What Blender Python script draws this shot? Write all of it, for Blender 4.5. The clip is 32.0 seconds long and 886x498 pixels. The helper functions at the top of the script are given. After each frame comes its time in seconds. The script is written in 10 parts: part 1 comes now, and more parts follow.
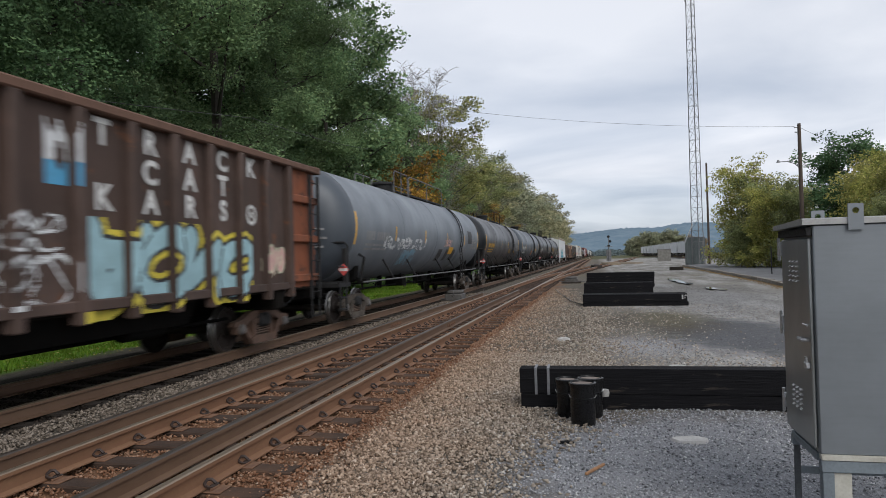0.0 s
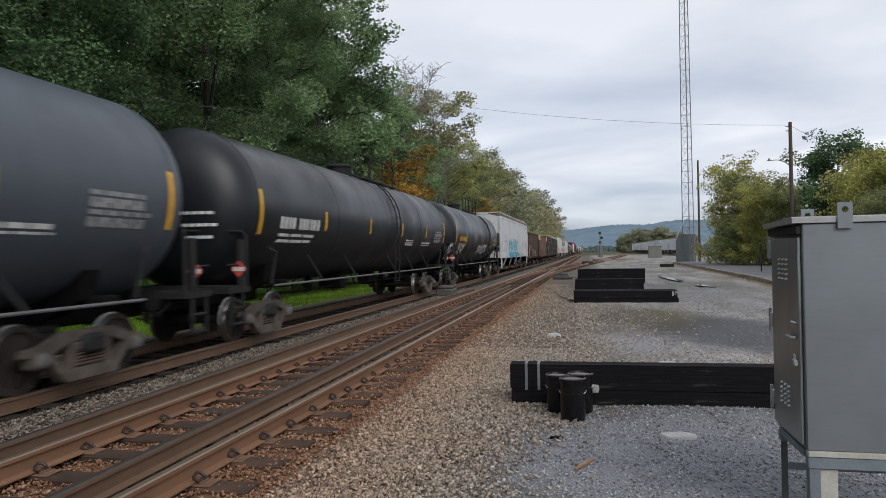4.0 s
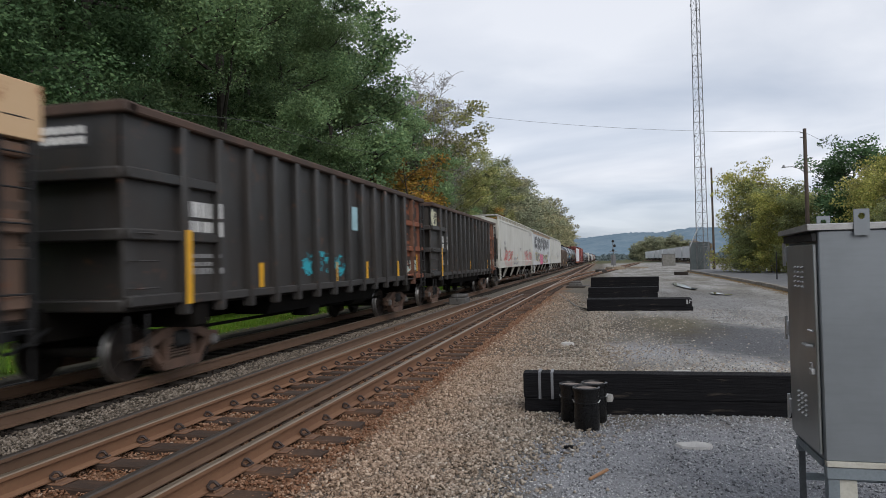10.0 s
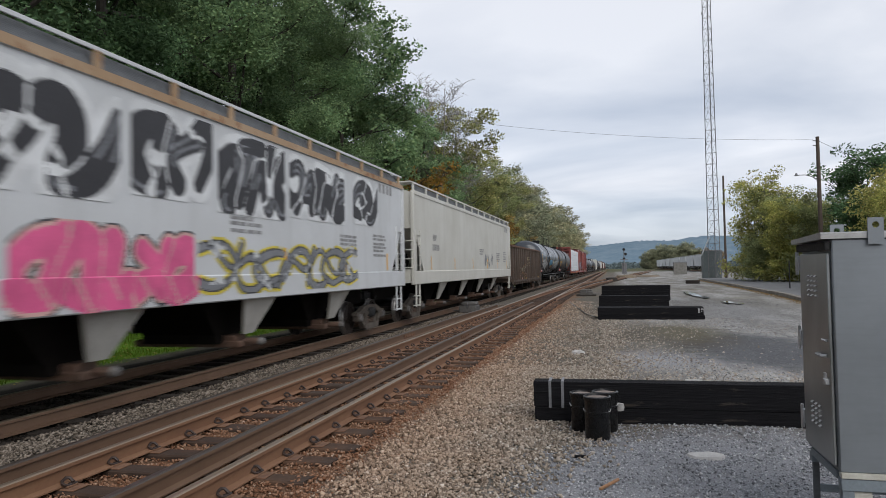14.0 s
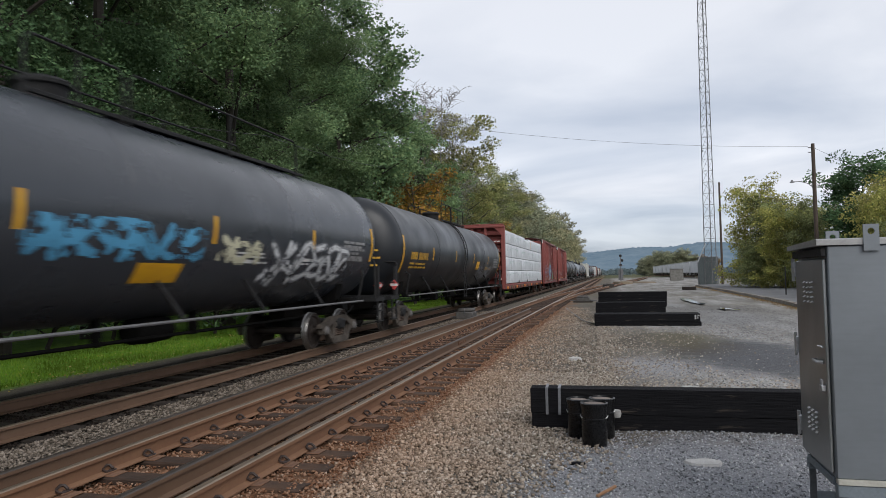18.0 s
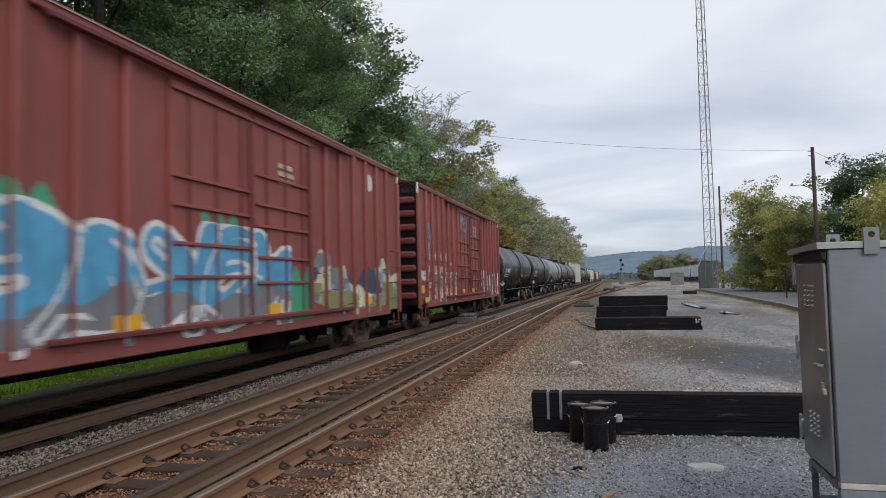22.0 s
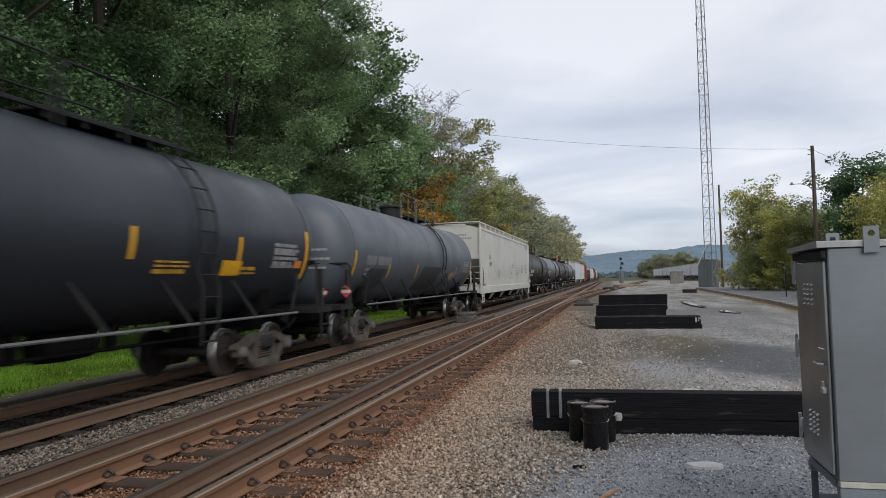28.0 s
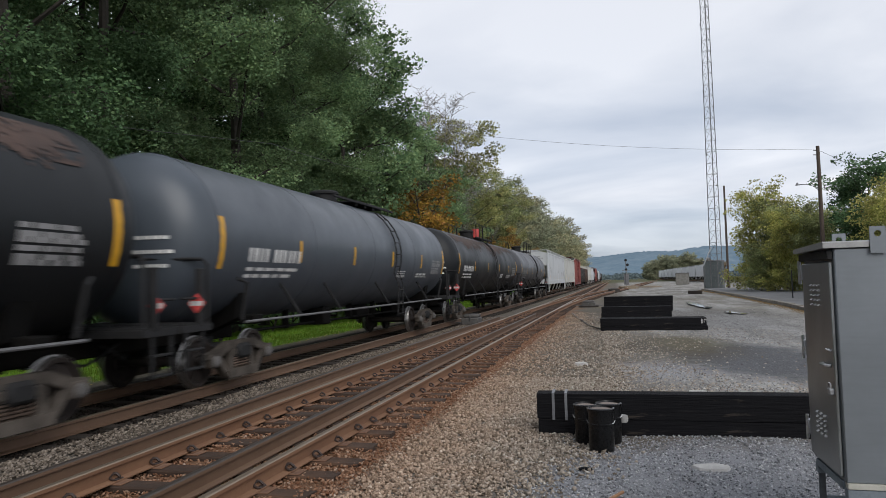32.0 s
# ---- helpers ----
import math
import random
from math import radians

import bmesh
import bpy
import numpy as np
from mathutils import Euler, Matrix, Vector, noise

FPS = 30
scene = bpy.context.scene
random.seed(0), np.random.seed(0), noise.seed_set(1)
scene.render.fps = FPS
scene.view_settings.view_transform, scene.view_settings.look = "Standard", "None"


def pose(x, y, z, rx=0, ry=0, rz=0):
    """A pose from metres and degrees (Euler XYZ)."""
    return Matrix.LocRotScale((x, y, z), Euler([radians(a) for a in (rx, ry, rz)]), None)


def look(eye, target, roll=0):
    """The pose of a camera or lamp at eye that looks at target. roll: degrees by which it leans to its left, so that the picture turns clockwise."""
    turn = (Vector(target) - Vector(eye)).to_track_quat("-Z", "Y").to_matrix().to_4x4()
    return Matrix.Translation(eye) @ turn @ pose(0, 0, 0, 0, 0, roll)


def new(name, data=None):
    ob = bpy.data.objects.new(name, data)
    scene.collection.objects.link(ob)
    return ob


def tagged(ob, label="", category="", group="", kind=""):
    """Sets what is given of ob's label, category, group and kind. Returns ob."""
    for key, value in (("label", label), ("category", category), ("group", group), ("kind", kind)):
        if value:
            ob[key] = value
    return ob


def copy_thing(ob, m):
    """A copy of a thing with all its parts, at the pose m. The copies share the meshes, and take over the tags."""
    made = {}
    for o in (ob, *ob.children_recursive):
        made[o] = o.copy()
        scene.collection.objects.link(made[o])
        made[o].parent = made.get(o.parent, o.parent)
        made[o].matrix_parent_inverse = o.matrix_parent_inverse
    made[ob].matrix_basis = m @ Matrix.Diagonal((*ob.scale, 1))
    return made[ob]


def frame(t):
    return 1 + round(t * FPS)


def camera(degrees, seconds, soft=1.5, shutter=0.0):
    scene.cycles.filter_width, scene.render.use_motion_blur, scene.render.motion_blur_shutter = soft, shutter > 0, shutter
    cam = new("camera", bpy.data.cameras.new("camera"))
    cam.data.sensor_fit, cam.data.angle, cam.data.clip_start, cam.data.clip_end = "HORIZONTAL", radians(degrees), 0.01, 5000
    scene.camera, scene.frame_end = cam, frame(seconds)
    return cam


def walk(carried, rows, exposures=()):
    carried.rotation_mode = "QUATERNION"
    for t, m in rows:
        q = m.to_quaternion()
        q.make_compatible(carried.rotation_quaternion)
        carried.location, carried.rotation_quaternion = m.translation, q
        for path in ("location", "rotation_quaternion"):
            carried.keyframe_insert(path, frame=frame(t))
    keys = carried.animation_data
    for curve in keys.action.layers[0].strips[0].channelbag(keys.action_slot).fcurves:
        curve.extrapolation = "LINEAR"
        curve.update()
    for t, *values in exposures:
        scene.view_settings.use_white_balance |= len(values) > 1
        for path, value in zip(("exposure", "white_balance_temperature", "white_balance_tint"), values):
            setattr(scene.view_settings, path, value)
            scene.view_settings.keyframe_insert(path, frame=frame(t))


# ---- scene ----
cam = camera(66.3, 32.0, soft=0.6, shutter=0.3)
# Held at one spot: only its turn changes (seconds, tilt, roll, turn).
CAM_AT = (0.0, 0.0, 1.80)
CAM_TURNS = [
    (0, 90.80, 1.59, 12.87), (0.5, 90.81, 1.77, 12.90), (1, 90.77, 1.45, 12.90), (1.5, 90.73, 1.51, 12.88),
    (2, 90.53, 1.24, 12.68), (2.5, 90.46, 1.19, 12.69), (3, 90.44, 1.31, 12.64), (3.5, 90.42, 1.21, 12.31),
    (5.5, 90.21, 1.04, 12.06), (6, 90.23, 1.28, 12.02), (6.5, 90.29, 1.25, 12.18), (7, 90.32, 1.29, 12.31),
    (7.5, 90.50, 1.33, 12.56), (8, 90.63, 1.22, 12.62), (8.5, 90.79, 1.13, 12.61), (9, 91.04, 1.19, 12.82),
    (9.5, 91.13, 1.24, 12.99), (10, 91.13, 1.32, 13.22), (10.5, 91.16, 1.42, 13.22), (11, 91.23, 1.46, 13.35),
    (11.5, 91.39, 1.35, 13.55), (12, 91.46, 1.21, 13.69), (12.5, 91.53, 1.18, 13.75), (13, 91.61, 1.34, 14.00),
    (13.5, 91.64, 1.07, 14.00), (14, 91.80, 1.14, 14.08), (14.5, 91.86, 1.05, 13.96), (16.5, 92.17, 0.86, 13.75),
    (17, 92.27, 1.22, 13.92), (17.5, 92.28, 1.14, 13.79), (18, 92.33, 1.13, 13.81), (18.5, 92.42, 0.98, 13.83),
    (19, 92.47, 0.98, 13.80), (19.5, 92.60, 0.98, 13.78), (20, 92.71, 1.06, 13.82), (20.5, 92.72, 1.15, 13.88),
    (21, 92.65, 1.30, 13.91), (21.5, 92.67, 1.32, 13.87), (22, 92.75, 1.37, 13.85), (22.5, 93.02, 1.34, 13.91),
    (23, 93.15, 1.39, 13.89), (23.5, 93.27, 1.27, 13.75), (24, 93.36, 1.48, 13.79), (24.5, 93.43, 1.48, 13.79),
    (25, 93.00, 1.31, 13.75), (25.5, 92.67, 1.27, 13.78), (27.5, 92.60, 1.29, 13.86), (28, 92.65, 1.38, 13.83),
    (28.5, 92.90, 1.49, 13.85), (29, 92.95, 1.62, 13.86), (29.5, 93.06, 1.62, 13.92), (30, 93.08, 1.42, 14.00),
    (30.5, 92.99, 1.38, 13.98), (31, 92.86, 1.46, 14.02), (31.5, 92.79, 1.44, 14.15), (32, 92.84, 1.59, 14.24),
]
walk(cam, [(t, pose(*CAM_AT, rx, ry, rz)) for t, rx, ry, rz in CAM_TURNS])

# ---- sky, sun and exposure: an overcast October day ----
scene.view_settings.exposure = 0.22
world = bpy.data.worlds.new("overcast_sky")
scene.world = world
world.use_nodes = True
wn, wl = world.node_tree.nodes, world.node_tree.links
wn.clear()


def wnode(kind, **kw):
    n = wn.new(kind)
    for k, v in kw.items():
        n.inputs[k].default_value = v
    return n


sky = wn.new("ShaderNodeTexSky")
sky.sky_type, sky.sun_disc = "NISHITA", False
sky.sun_elevation, sky.sun_rotation = radians(35), radians(150)
wco = wn.new("ShaderNodeTexCoord")
wsep = wn.new("ShaderNodeSeparateXYZ")
wl.new(wco.outputs["Generated"], wsep.inputs[0])
# clouds lie in flat layers: spread the direction over a plane high above
wdiv = wn.new("ShaderNodeMath")
wdiv.operation = "ADD"
wdiv.inputs[1].default_value = 0.10
wabs = wn.new("ShaderNodeMath")
wabs.operation = "ABSOLUTE"
wl.new(wsep.outputs[2], wabs.inputs[0])
wl.new(wabs.outputs[0], wdiv.inputs[0])
wvec = wn.new("ShaderNodeVectorMath")
wvec.operation = "DIVIDE"
wcomb = wn.new("ShaderNodeCombineXYZ")
for i in range(3):
    wl.new(wdiv.outputs[0], wcomb.inputs[i])
wl.new(wco.outputs["Generated"], wvec.inputs[0])
wl.new(wcomb.outputs[0], wvec.inputs[1])
clouds = wnode("ShaderNodeTexNoise", Scale=0.72, Detail=6.0, Roughness=0.48, Distortion=0.4)
wl.new(wvec.outputs[0], clouds.inputs["Vector"])
wramp = wn.new("ShaderNodeValToRGB")
wramp.color_ramp.elements[0].position, wramp.color_ramp.elements[0].color = 0.34, (0.44, 0.475, 0.55, 1)
wramp.color_ramp.elements[1].position, wramp.color_ramp.elements[1].color = 0.62, (0.715, 0.725, 0.765, 1)
wl.new(clouds.outputs["Fac"], wramp.inputs[0])
# a bluer, darker band of cloud low down, and the bright gap over the hills
wlow = wn.new("ShaderNodeValToRGB")
els = wlow.color_ramp.elements
els[0].position, els[0].color = 0.0, (0.56, 0.62, 0.70, 1)
els[1].position, els[1].color = 0.26, (1.0, 1.0, 1.0, 1)
for p, c in ((0.045, (0.75, 0.79, 0.86, 1)), (0.075, (0.86, 0.885, 0.94, 1)), (0.105, (1.07, 1.04, 1.04, 1)), (0.15, (1.13, 1.11, 1.10, 1)), (0.20, (0.96, 0.965, 0.98, 1))):
    e = els.new(p)
    e.color = c
wlz = wnode("ShaderNodeTexNoise", Scale=2.2, Detail=3.0)
wl.new(wco.outputs["Generated"], wlz.inputs["Vector"])
wadd = wn.new("ShaderNodeMath")
wadd.operation = "MULTIPLY_ADD"
wadd.inputs[1].default_value = 0.10
wsub = wn.new("ShaderNodeMath")
wsub.operation = "SUBTRACT"
wsub.inputs[1].default_value = 0.05
wl.new(wlz.outputs["Fac"], wadd.inputs[0])
wl.new(wsep.outputs[2], wadd.inputs[2])
wl.new(wadd.outputs[0], wsub.inputs[0])
wl.new(wsub.outputs[0], wlow.inputs[0])
wmul = wn.new("ShaderNodeMix")
wmul.data_type, wmul.blend_type = "RGBA", "MULTIPLY"
wmul.inputs[0].default_value = 1.0
wl.new(wramp.outputs[0], wmul.inputs[6])
wl.new(wlow.outputs[0], wmul.inputs[7])
bg_sky, bg_cloud = wnode("ShaderNodeBackground", Strength=0.02), wnode("ShaderNodeBackground", Strength=0.92)
wl.new(sky.outputs[0], bg_sky.inputs[0])
wl.new(wmul.outputs[2], bg_cloud.inputs[0])
wsum, wout = wn.new("ShaderNodeAddShader"), wn.new("ShaderNodeOutputWorld")
wl.new(bg_sky.outputs[0], wsum.inputs[0])
wl.new(bg_cloud.outputs[0], wsum.inputs[1])
wl.new(wsum.outputs[0], wout.inputs[0])

sun = new("sun", bpy.data.lights.new("sun", "SUN"))
sun.data.energy, sun.data.angle, sun.data.color = 1.35, radians(40), (1.0, 0.975, 0.945)
sun.matrix_world = look((60, -80, 90), (0, 10, 0))

# ---- materials ----
def rgb(c):
    return (c[0], c[1], c[2], 1.0)


class Nodes:
    """A small builder round one material's node tree."""

    def __init__(self, name):
        self.m = bpy.data.materials.new(name)
        self.m.use_nodes = True
        self.t = self.m.node_tree
        self.b = self.t.nodes["Principled BSDF"]
        self.co = self.t.nodes.new("ShaderNodeTexCoord").outputs["Object"]

    def put(self, sock, val):
        if isinstance(val, bpy.types.NodeSocket):
            self.t.links.new(val, sock)
        else:
            sock.default_value = val

    def noise(self, scale, detail=4.0, rough=0.55, stretch=None, out="Fac", dist=0.0):
        n = self.t.nodes.new("ShaderNodeTexNoise")
        n.inputs["Scale"].default_value, n.inputs["Detail"].default_value = scale, detail
        n.inputs["Roughness"].default_value, n.inputs["Distortion"].default_value = rough, dist
        co = self.co
        if stretch:
            mp = self.t.nodes.new("ShaderNodeMapping")
            mp.inputs["Scale"].default_value = stretch
            self.t.links.new(co, mp.inputs[0])
            co = mp.outputs[0]
        self.t.links.new(co, n.inputs["Vector"])
        return n.outputs[out]

    def voronoi(self, scale, out="Distance", stretch=None):
        n = self.t.nodes.new("ShaderNodeTexVoronoi")
        n.inputs["Scale"].default_value = scale
        co = self.co
        if stretch:
            mp = self.t.nodes.new("ShaderNodeMapping")
            mp.inputs["Scale"].default_value = stretch
            self.t.links.new(co, mp.inputs[0])
            co = mp.outputs[0]
        self.t.links.new(co, n.inputs["Vector"])
        return n.outputs[out]

    def ramp(self, fac, stops):
        n = self.t.nodes.new("ShaderNodeValToRGB")
        e = n.color_ramp.elements
        e[0].position, e[0].color = stops[0][0], self.c4(stops[0][1])
        e[1].position, e[1].color = stops[-1][0], self.c4(stops[-1][1])
        for p, c in stops[1:-1]:
            e.new(p).color = self.c4(c)
        self.put(n.inputs[0], fac)
        return n.outputs[0]

    @staticmethod
    def c4(c):
        return (c, c, c, 1.0) if isinstance(c, (int, float)) else rgb(c)

    def mix(self, fac, a, b, how="MIX"):
        n = self.t.nodes.new("ShaderNodeMix")
        n.data_type, n.blend_type = "RGBA", how
        self.put(n.inputs[0], fac)
        for i, v in ((6, a), (7, b)):
            self.put(n.inputs[i], v if isinstance(v, bpy.types.NodeSocket) else self.c4(v))
        return n.outputs[2]

    def math(self, op, a, b=0.0):
        n = self.t.nodes.new("ShaderNodeMath")
        n.operation = op
        self.put(n.inputs[0], a)
        self.put(n.inputs[1], b)
        return n.outputs[0]

    def xyz(self):
        n = self.t.nodes.new("ShaderNodeSeparateXYZ")
        self.t.links.new(self.co, n.inputs[0])
        return n.outputs

    def random(self):
        return self.t.nodes.new("ShaderNodeObjectInfo").outputs["Random"]

    def island(self):
        return self.t.nodes.new("ShaderNodeNewGeometry").outputs["Random Per Island"]

    def span(self, v, lo, hi, soft):
        """1 between lo and hi, fading over soft."""
        def edge(x, a, b):
            n = self.t.nodes.new("ShaderNodeMapRange")
            n.inputs[1].default_value, n.inputs[2].default_value = a, b
            self.put(n.inputs[0], x)
            return n.outputs[0]
        return self.math("MULTIPLY", edge(v, lo - soft, lo + soft), edge(v, hi + soft, hi - soft))

    def bump(self, height, strength=0.3, dist=0.01):
        n = self.t.nodes.new("ShaderNodeBump")
        n.inputs["Strength"].default_value, n.inputs["Distance"].default_value = strength, dist
        self.put(n.inputs["Height"], height)
        self.t.links.new(n.outputs[0], self.b.inputs["Normal"])

    def done(self, color, rough=0.7, metal=0.0, spec=0.5):
        self.put(self.b.inputs["Base Color"], color if isinstance(color, bpy.types.NodeSocket) else self.c4(color))
        self.put(self.b.inputs["Roughness"], rough)
        self.put(self.b.inputs["Metallic"], metal)
        self.b.inputs["Specular IOR Level"].default_value = spec
        return self.m


def simple(name, c1, c2=None, scale=6.0, rough=0.7, metal=0.0, bump=0.15, fine=60.0, vary=0.25, spec=0.5):
    """Two tones mixed at two scales, with light relief and a small shift from object to object."""
    n = Nodes(name)
    c2 = c2 or tuple(v * 0.6 for v in c1)
    big, small = n.noise(scale, 4.0), n.noise(fine, 3.0)
    f = n.ramp(n.math("ADD", n.math("MULTIPLY", big, 0.7), n.math("MULTIPLY", small, 0.3)), [(0.38, 0.0), (0.62, 1.0)])
    col = n.mix(f, c1, c2)
    if vary:
        col = n.mix(vary, col, n.mix(n.random(), tuple(v * 0.55 for v in c1), tuple(min(1, v * 1.35) for v in c1)))
    n.bump(small, bump, 0.004)
    return n.done(col, n.ramp(small, [(0.3, max(0.05, rough - 0.1)), (0.7, min(1, rough + 0.1))]), metal, spec)


def car_paint(name, base, grime, rust, amount=0.35, rough=0.55, spec=0.5, streak=0.5, rust_at=0.66, dust=0.0):
    """Weathered rolling-stock paint: broad grime, runs down the side, rust spots."""
    n = Nodes(name)
    broad = n.noise(0.55, 6.0, 0.6)
    runs = n.noise(1.0, 5.0, 0.6, stretch=(3.0, 3.0, 0.16))
    fine = n.noise(26.0, 4.0)
    col = n.mix(n.math("MULTIPLY", n.ramp(broad, [(0.35, 0.0), (0.7, 1.0)]), amount), base, grime)
    col = n.mix(n.math("MULTIPLY", n.ramp(runs, [(0.5, 0.0), (0.72, 1.0)]), streak), col, grime)
    if dust:
        pale = n.ramp(n.noise(1.1, 7.0, 0.68, stretch=(1.0, 1.0, 0.45), dist=0.4), [(0.50, 0.0), (0.66, 1.0)])
        col = n.mix(n.math("MULTIPLY", pale, dust), col, tuple(1.5 * v + 0.022 for v in base))
    spots = n.ramp(n.noise(2.6, 8.0, 0.68), [(rust_at, 0.0), (rust_at + 0.06, 1.0)])
    col = n.mix(n.math("MULTIPLY", spots, 0.85), col, rust)
    col = n.mix(n.math("MULTIPLY", fine, 0.18), col, tuple(v * 0.5 for v in base))
    n.bump(n.noise(9.0, 5.0), 0.12, 0.006)
    return n.done(col, n.ramp(broad, [(0.3, max(0.1, rough - 0.12)), (0.7, min(1.0, rough + 0.15))]), 0.0, spec)


RUSTY = (0.16, 0.055, 0.02)
M = {}
M["steel_dark"] = simple("dark_cast_steel", (0.023, 0.023, 0.024), (0.013, 0.013, 0.013), 5.0, 0.75, spec=0.25)
M["truck"] = simple("rust_dusted_truck_steel", (0.115, 0.098, 0.083), (0.045, 0.038, 0.032), 4.0, 0.85, spec=0.2)
M["truck_brown"] = simple("brown_rusted_truck_steel", (0.13, 0.075, 0.052), (0.07, 0.045, 0.033), 4.0, 0.85)
M["wheel"] = simple("wheel_steel", (0.034, 0.026, 0.022), (0.017, 0.014, 0.013), 7.0, 0.7, spec=0.25)
M["tread"] = simple("polished_wheel_tread", (0.35, 0.34, 0.33), (0.22, 0.21, 0.2), 20.0, 0.35, 0.9)
M["cap"] = simple("pale_bearing_cap", (0.15, 0.145, 0.14), (0.07, 0.06, 0.055), 9.0, 0.6)
M["spring"] = simple("spring_steel", (0.13, 0.085, 0.06), (0.06, 0.045, 0.04), 14.0, 0.7)
M["air"] = simple("black_brake_gear", (0.006, 0.006, 0.006), (0.010, 0.009, 0.008), 5.0, 0.9, spec=0.08)
M["red_flag"] = simple("placard_red", (0.55, 0.06, 0.06), (0.5, 0.08, 0.07), 9.0, 0.5, vary=0)
M["yellow"] = simple("reflective_yellow_strip", (0.78, 0.42, 0.015), (0.68, 0.34, 0.02), 9.0, 0.45, vary=0.1)
M["white_mark"] = simple("white_stencil_paint", (0.72, 0.72, 0.70), (0.5, 0.5, 0.49), 3.0, 0.6, vary=0)
M["grey_mark"] = simple("faded_grey_stencil_paint", (0.3, 0.3, 0.3), (0.2, 0.2, 0.2), 3.0, 0.6, vary=0)
M["black_mark"] = simple("black_stencil_paint", (0.025, 0.025, 0.028), (0.05, 0.05, 0.055), 4.0, 0.6, vary=0)
M["yellow_mark"] = simple("yellow_stencil_paint", (0.62, 0.36, 0.03), (0.5, 0.27, 0.03), 3.0, 0.6, vary=0)
M["orange_mark"] = simple("orange_label", (0.75, 0.22, 0.03), (0.6, 0.2, 0.04), 3.0, 0.6, vary=0)
M["cream_mark"] = simple("cream_stencil_paint", (0.62, 0.52, 0.33), (0.4, 0.3, 0.2), 4.0, 0.6, vary=0)
for nm, c in (("sky_blue", (0.10, 0.38, 0.62)), ("cyan", (0.03, 0.42, 0.52)), ("pale_blue", (0.38, 0.60, 0.66)), ("deep_blue", (0.04, 0.11, 0.36)),
              ("pink", (0.78, 0.12, 0.30)), ("spray_red", (0.72, 0.10, 0.10)), ("spray_black", (0.03, 0.03, 0.035)), ("spray_white", (0.72, 0.74, 0.75)),
              ("spray_yellow", (0.70, 0.58, 0.07)), ("spray_green", (0.05, 0.36, 0.20)), ("spray_grey", (0.22, 0.23, 0.25)), ("spray_cream", (0.66, 0.64, 0.46)), ("spray_orange", (0.7, 0.3, 0.06)), ("pale_rose", (0.68, 0.42, 0.38))):
    M[nm] = simple(nm + "_spray_paint", c, tuple(v * 0.72 for v in c), 2.2, 0.55, vary=0)
M["tank_soot"] = car_paint("sooty_black_tank_paint", (0.0115, 0.0140, 0.0175), (0.018, 0.020, 0.024), RUSTY, 0.4, 0.38, 0.5, streak=0.35, rust_at=0.80)
M["tank_black"] = car_paint("black_tank_paint", (0.0085, 0.0105, 0.0135), (0.014, 0.016, 0.019), RUSTY, 0.4, 0.38, 0.42, streak=0.35, rust_at=0.80)
M["tank_gloss"] = car_paint("glossy_black_tank_paint", (0.046, 0.053, 0.064), (0.026, 0.029, 0.034), RUSTY, 0.3, 0.28, streak=0.2, rust_at=0.78)
M["tank_grey"] = car_paint("grey_tank_paint", (0.185, 0.212, 0.243), (0.11, 0.122, 0.137), (0.2, 0.12, 0.06), 0.5, 0.5, streak=0.3, rust_at=0.72)
M["tank_coal"] = car_paint("coal_grey_tank_paint", (0.022, 0.028, 0.036), (0.016, 0.0185, 0.022), RUSTY, 0.35, 0.40, 0.45, streak=0.3, rust_at=0.80)
M["tank_lead"] = car_paint("lead_grey_tank_paint", (0.088, 0.102, 0.122), (0.058, 0.065, 0.076), (0.2, 0.12, 0.06), 0.5, 0.5, streak=0.3, rust_at=0.74)
M["tank_slate"] = car_paint("slate_tank_paint", (0.070, 0.084, 0.102), (0.046, 0.054, 0.066), RUSTY, 0.45, 0.42, streak=0.3, rust_at=0.76)
M["tank_purple"] = car_paint("sooty_purple_grey_tank_paint", (0.060, 0.060, 0.067), (0.036, 0.037, 0.042), RUSTY, 0.6, 0.42, streak=0.5, rust_at=0.74)
M["tank_pale"] = car_paint("pale_grey_tank_paint", (0.26, 0.29, 0.33), (0.17, 0.18, 0.2), (0.2, 0.12, 0.06), 0.4, 0.5, streak=0.3, rust_at=0.74)
M["tank_brown"] = car_paint("black_tank_paint_with_rusted_crown", (0.0065, 0.0085, 0.0105), (0.013, 0.014, 0.015), (0.08, 0.045, 0.032), 0.4, 0.48, 0.36, streak=0.3, rust_at=0.70)
M["hopper_white"] = car_paint("white_hopper_paint", (0.60, 0.62, 0.635), (0.40, 0.41, 0.41), (0.42, 0.28, 0.14), 0.35, 0.55, streak=0.35, rust_at=0.73)
M["hopper_cream"] = car_paint("cream_hopper_paint", (0.58, 0.575, 0.53), (0.40, 0.385, 0.33), (0.4, 0.26, 0.13), 0.35, 0.55, streak=0.3, rust_at=0.75)
M["hopper_skirt"] = simple("grimy_pale_hopper_paint", (0.50, 0.49, 0.45), (0.33, 0.31, 0.28), 2.0, 0.8, spec=0.2)
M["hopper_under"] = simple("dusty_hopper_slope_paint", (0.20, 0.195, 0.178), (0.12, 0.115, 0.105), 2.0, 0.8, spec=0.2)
M["gon_brown"] = car_paint("brown_gondola_paint", (0.078, 0.047, 0.036), (0.040, 0.030, 0.026), (0.15, 0.06, 0.026), 0.7, 0.8, streak=0.7, rust_at=0.6, dust=0.55)
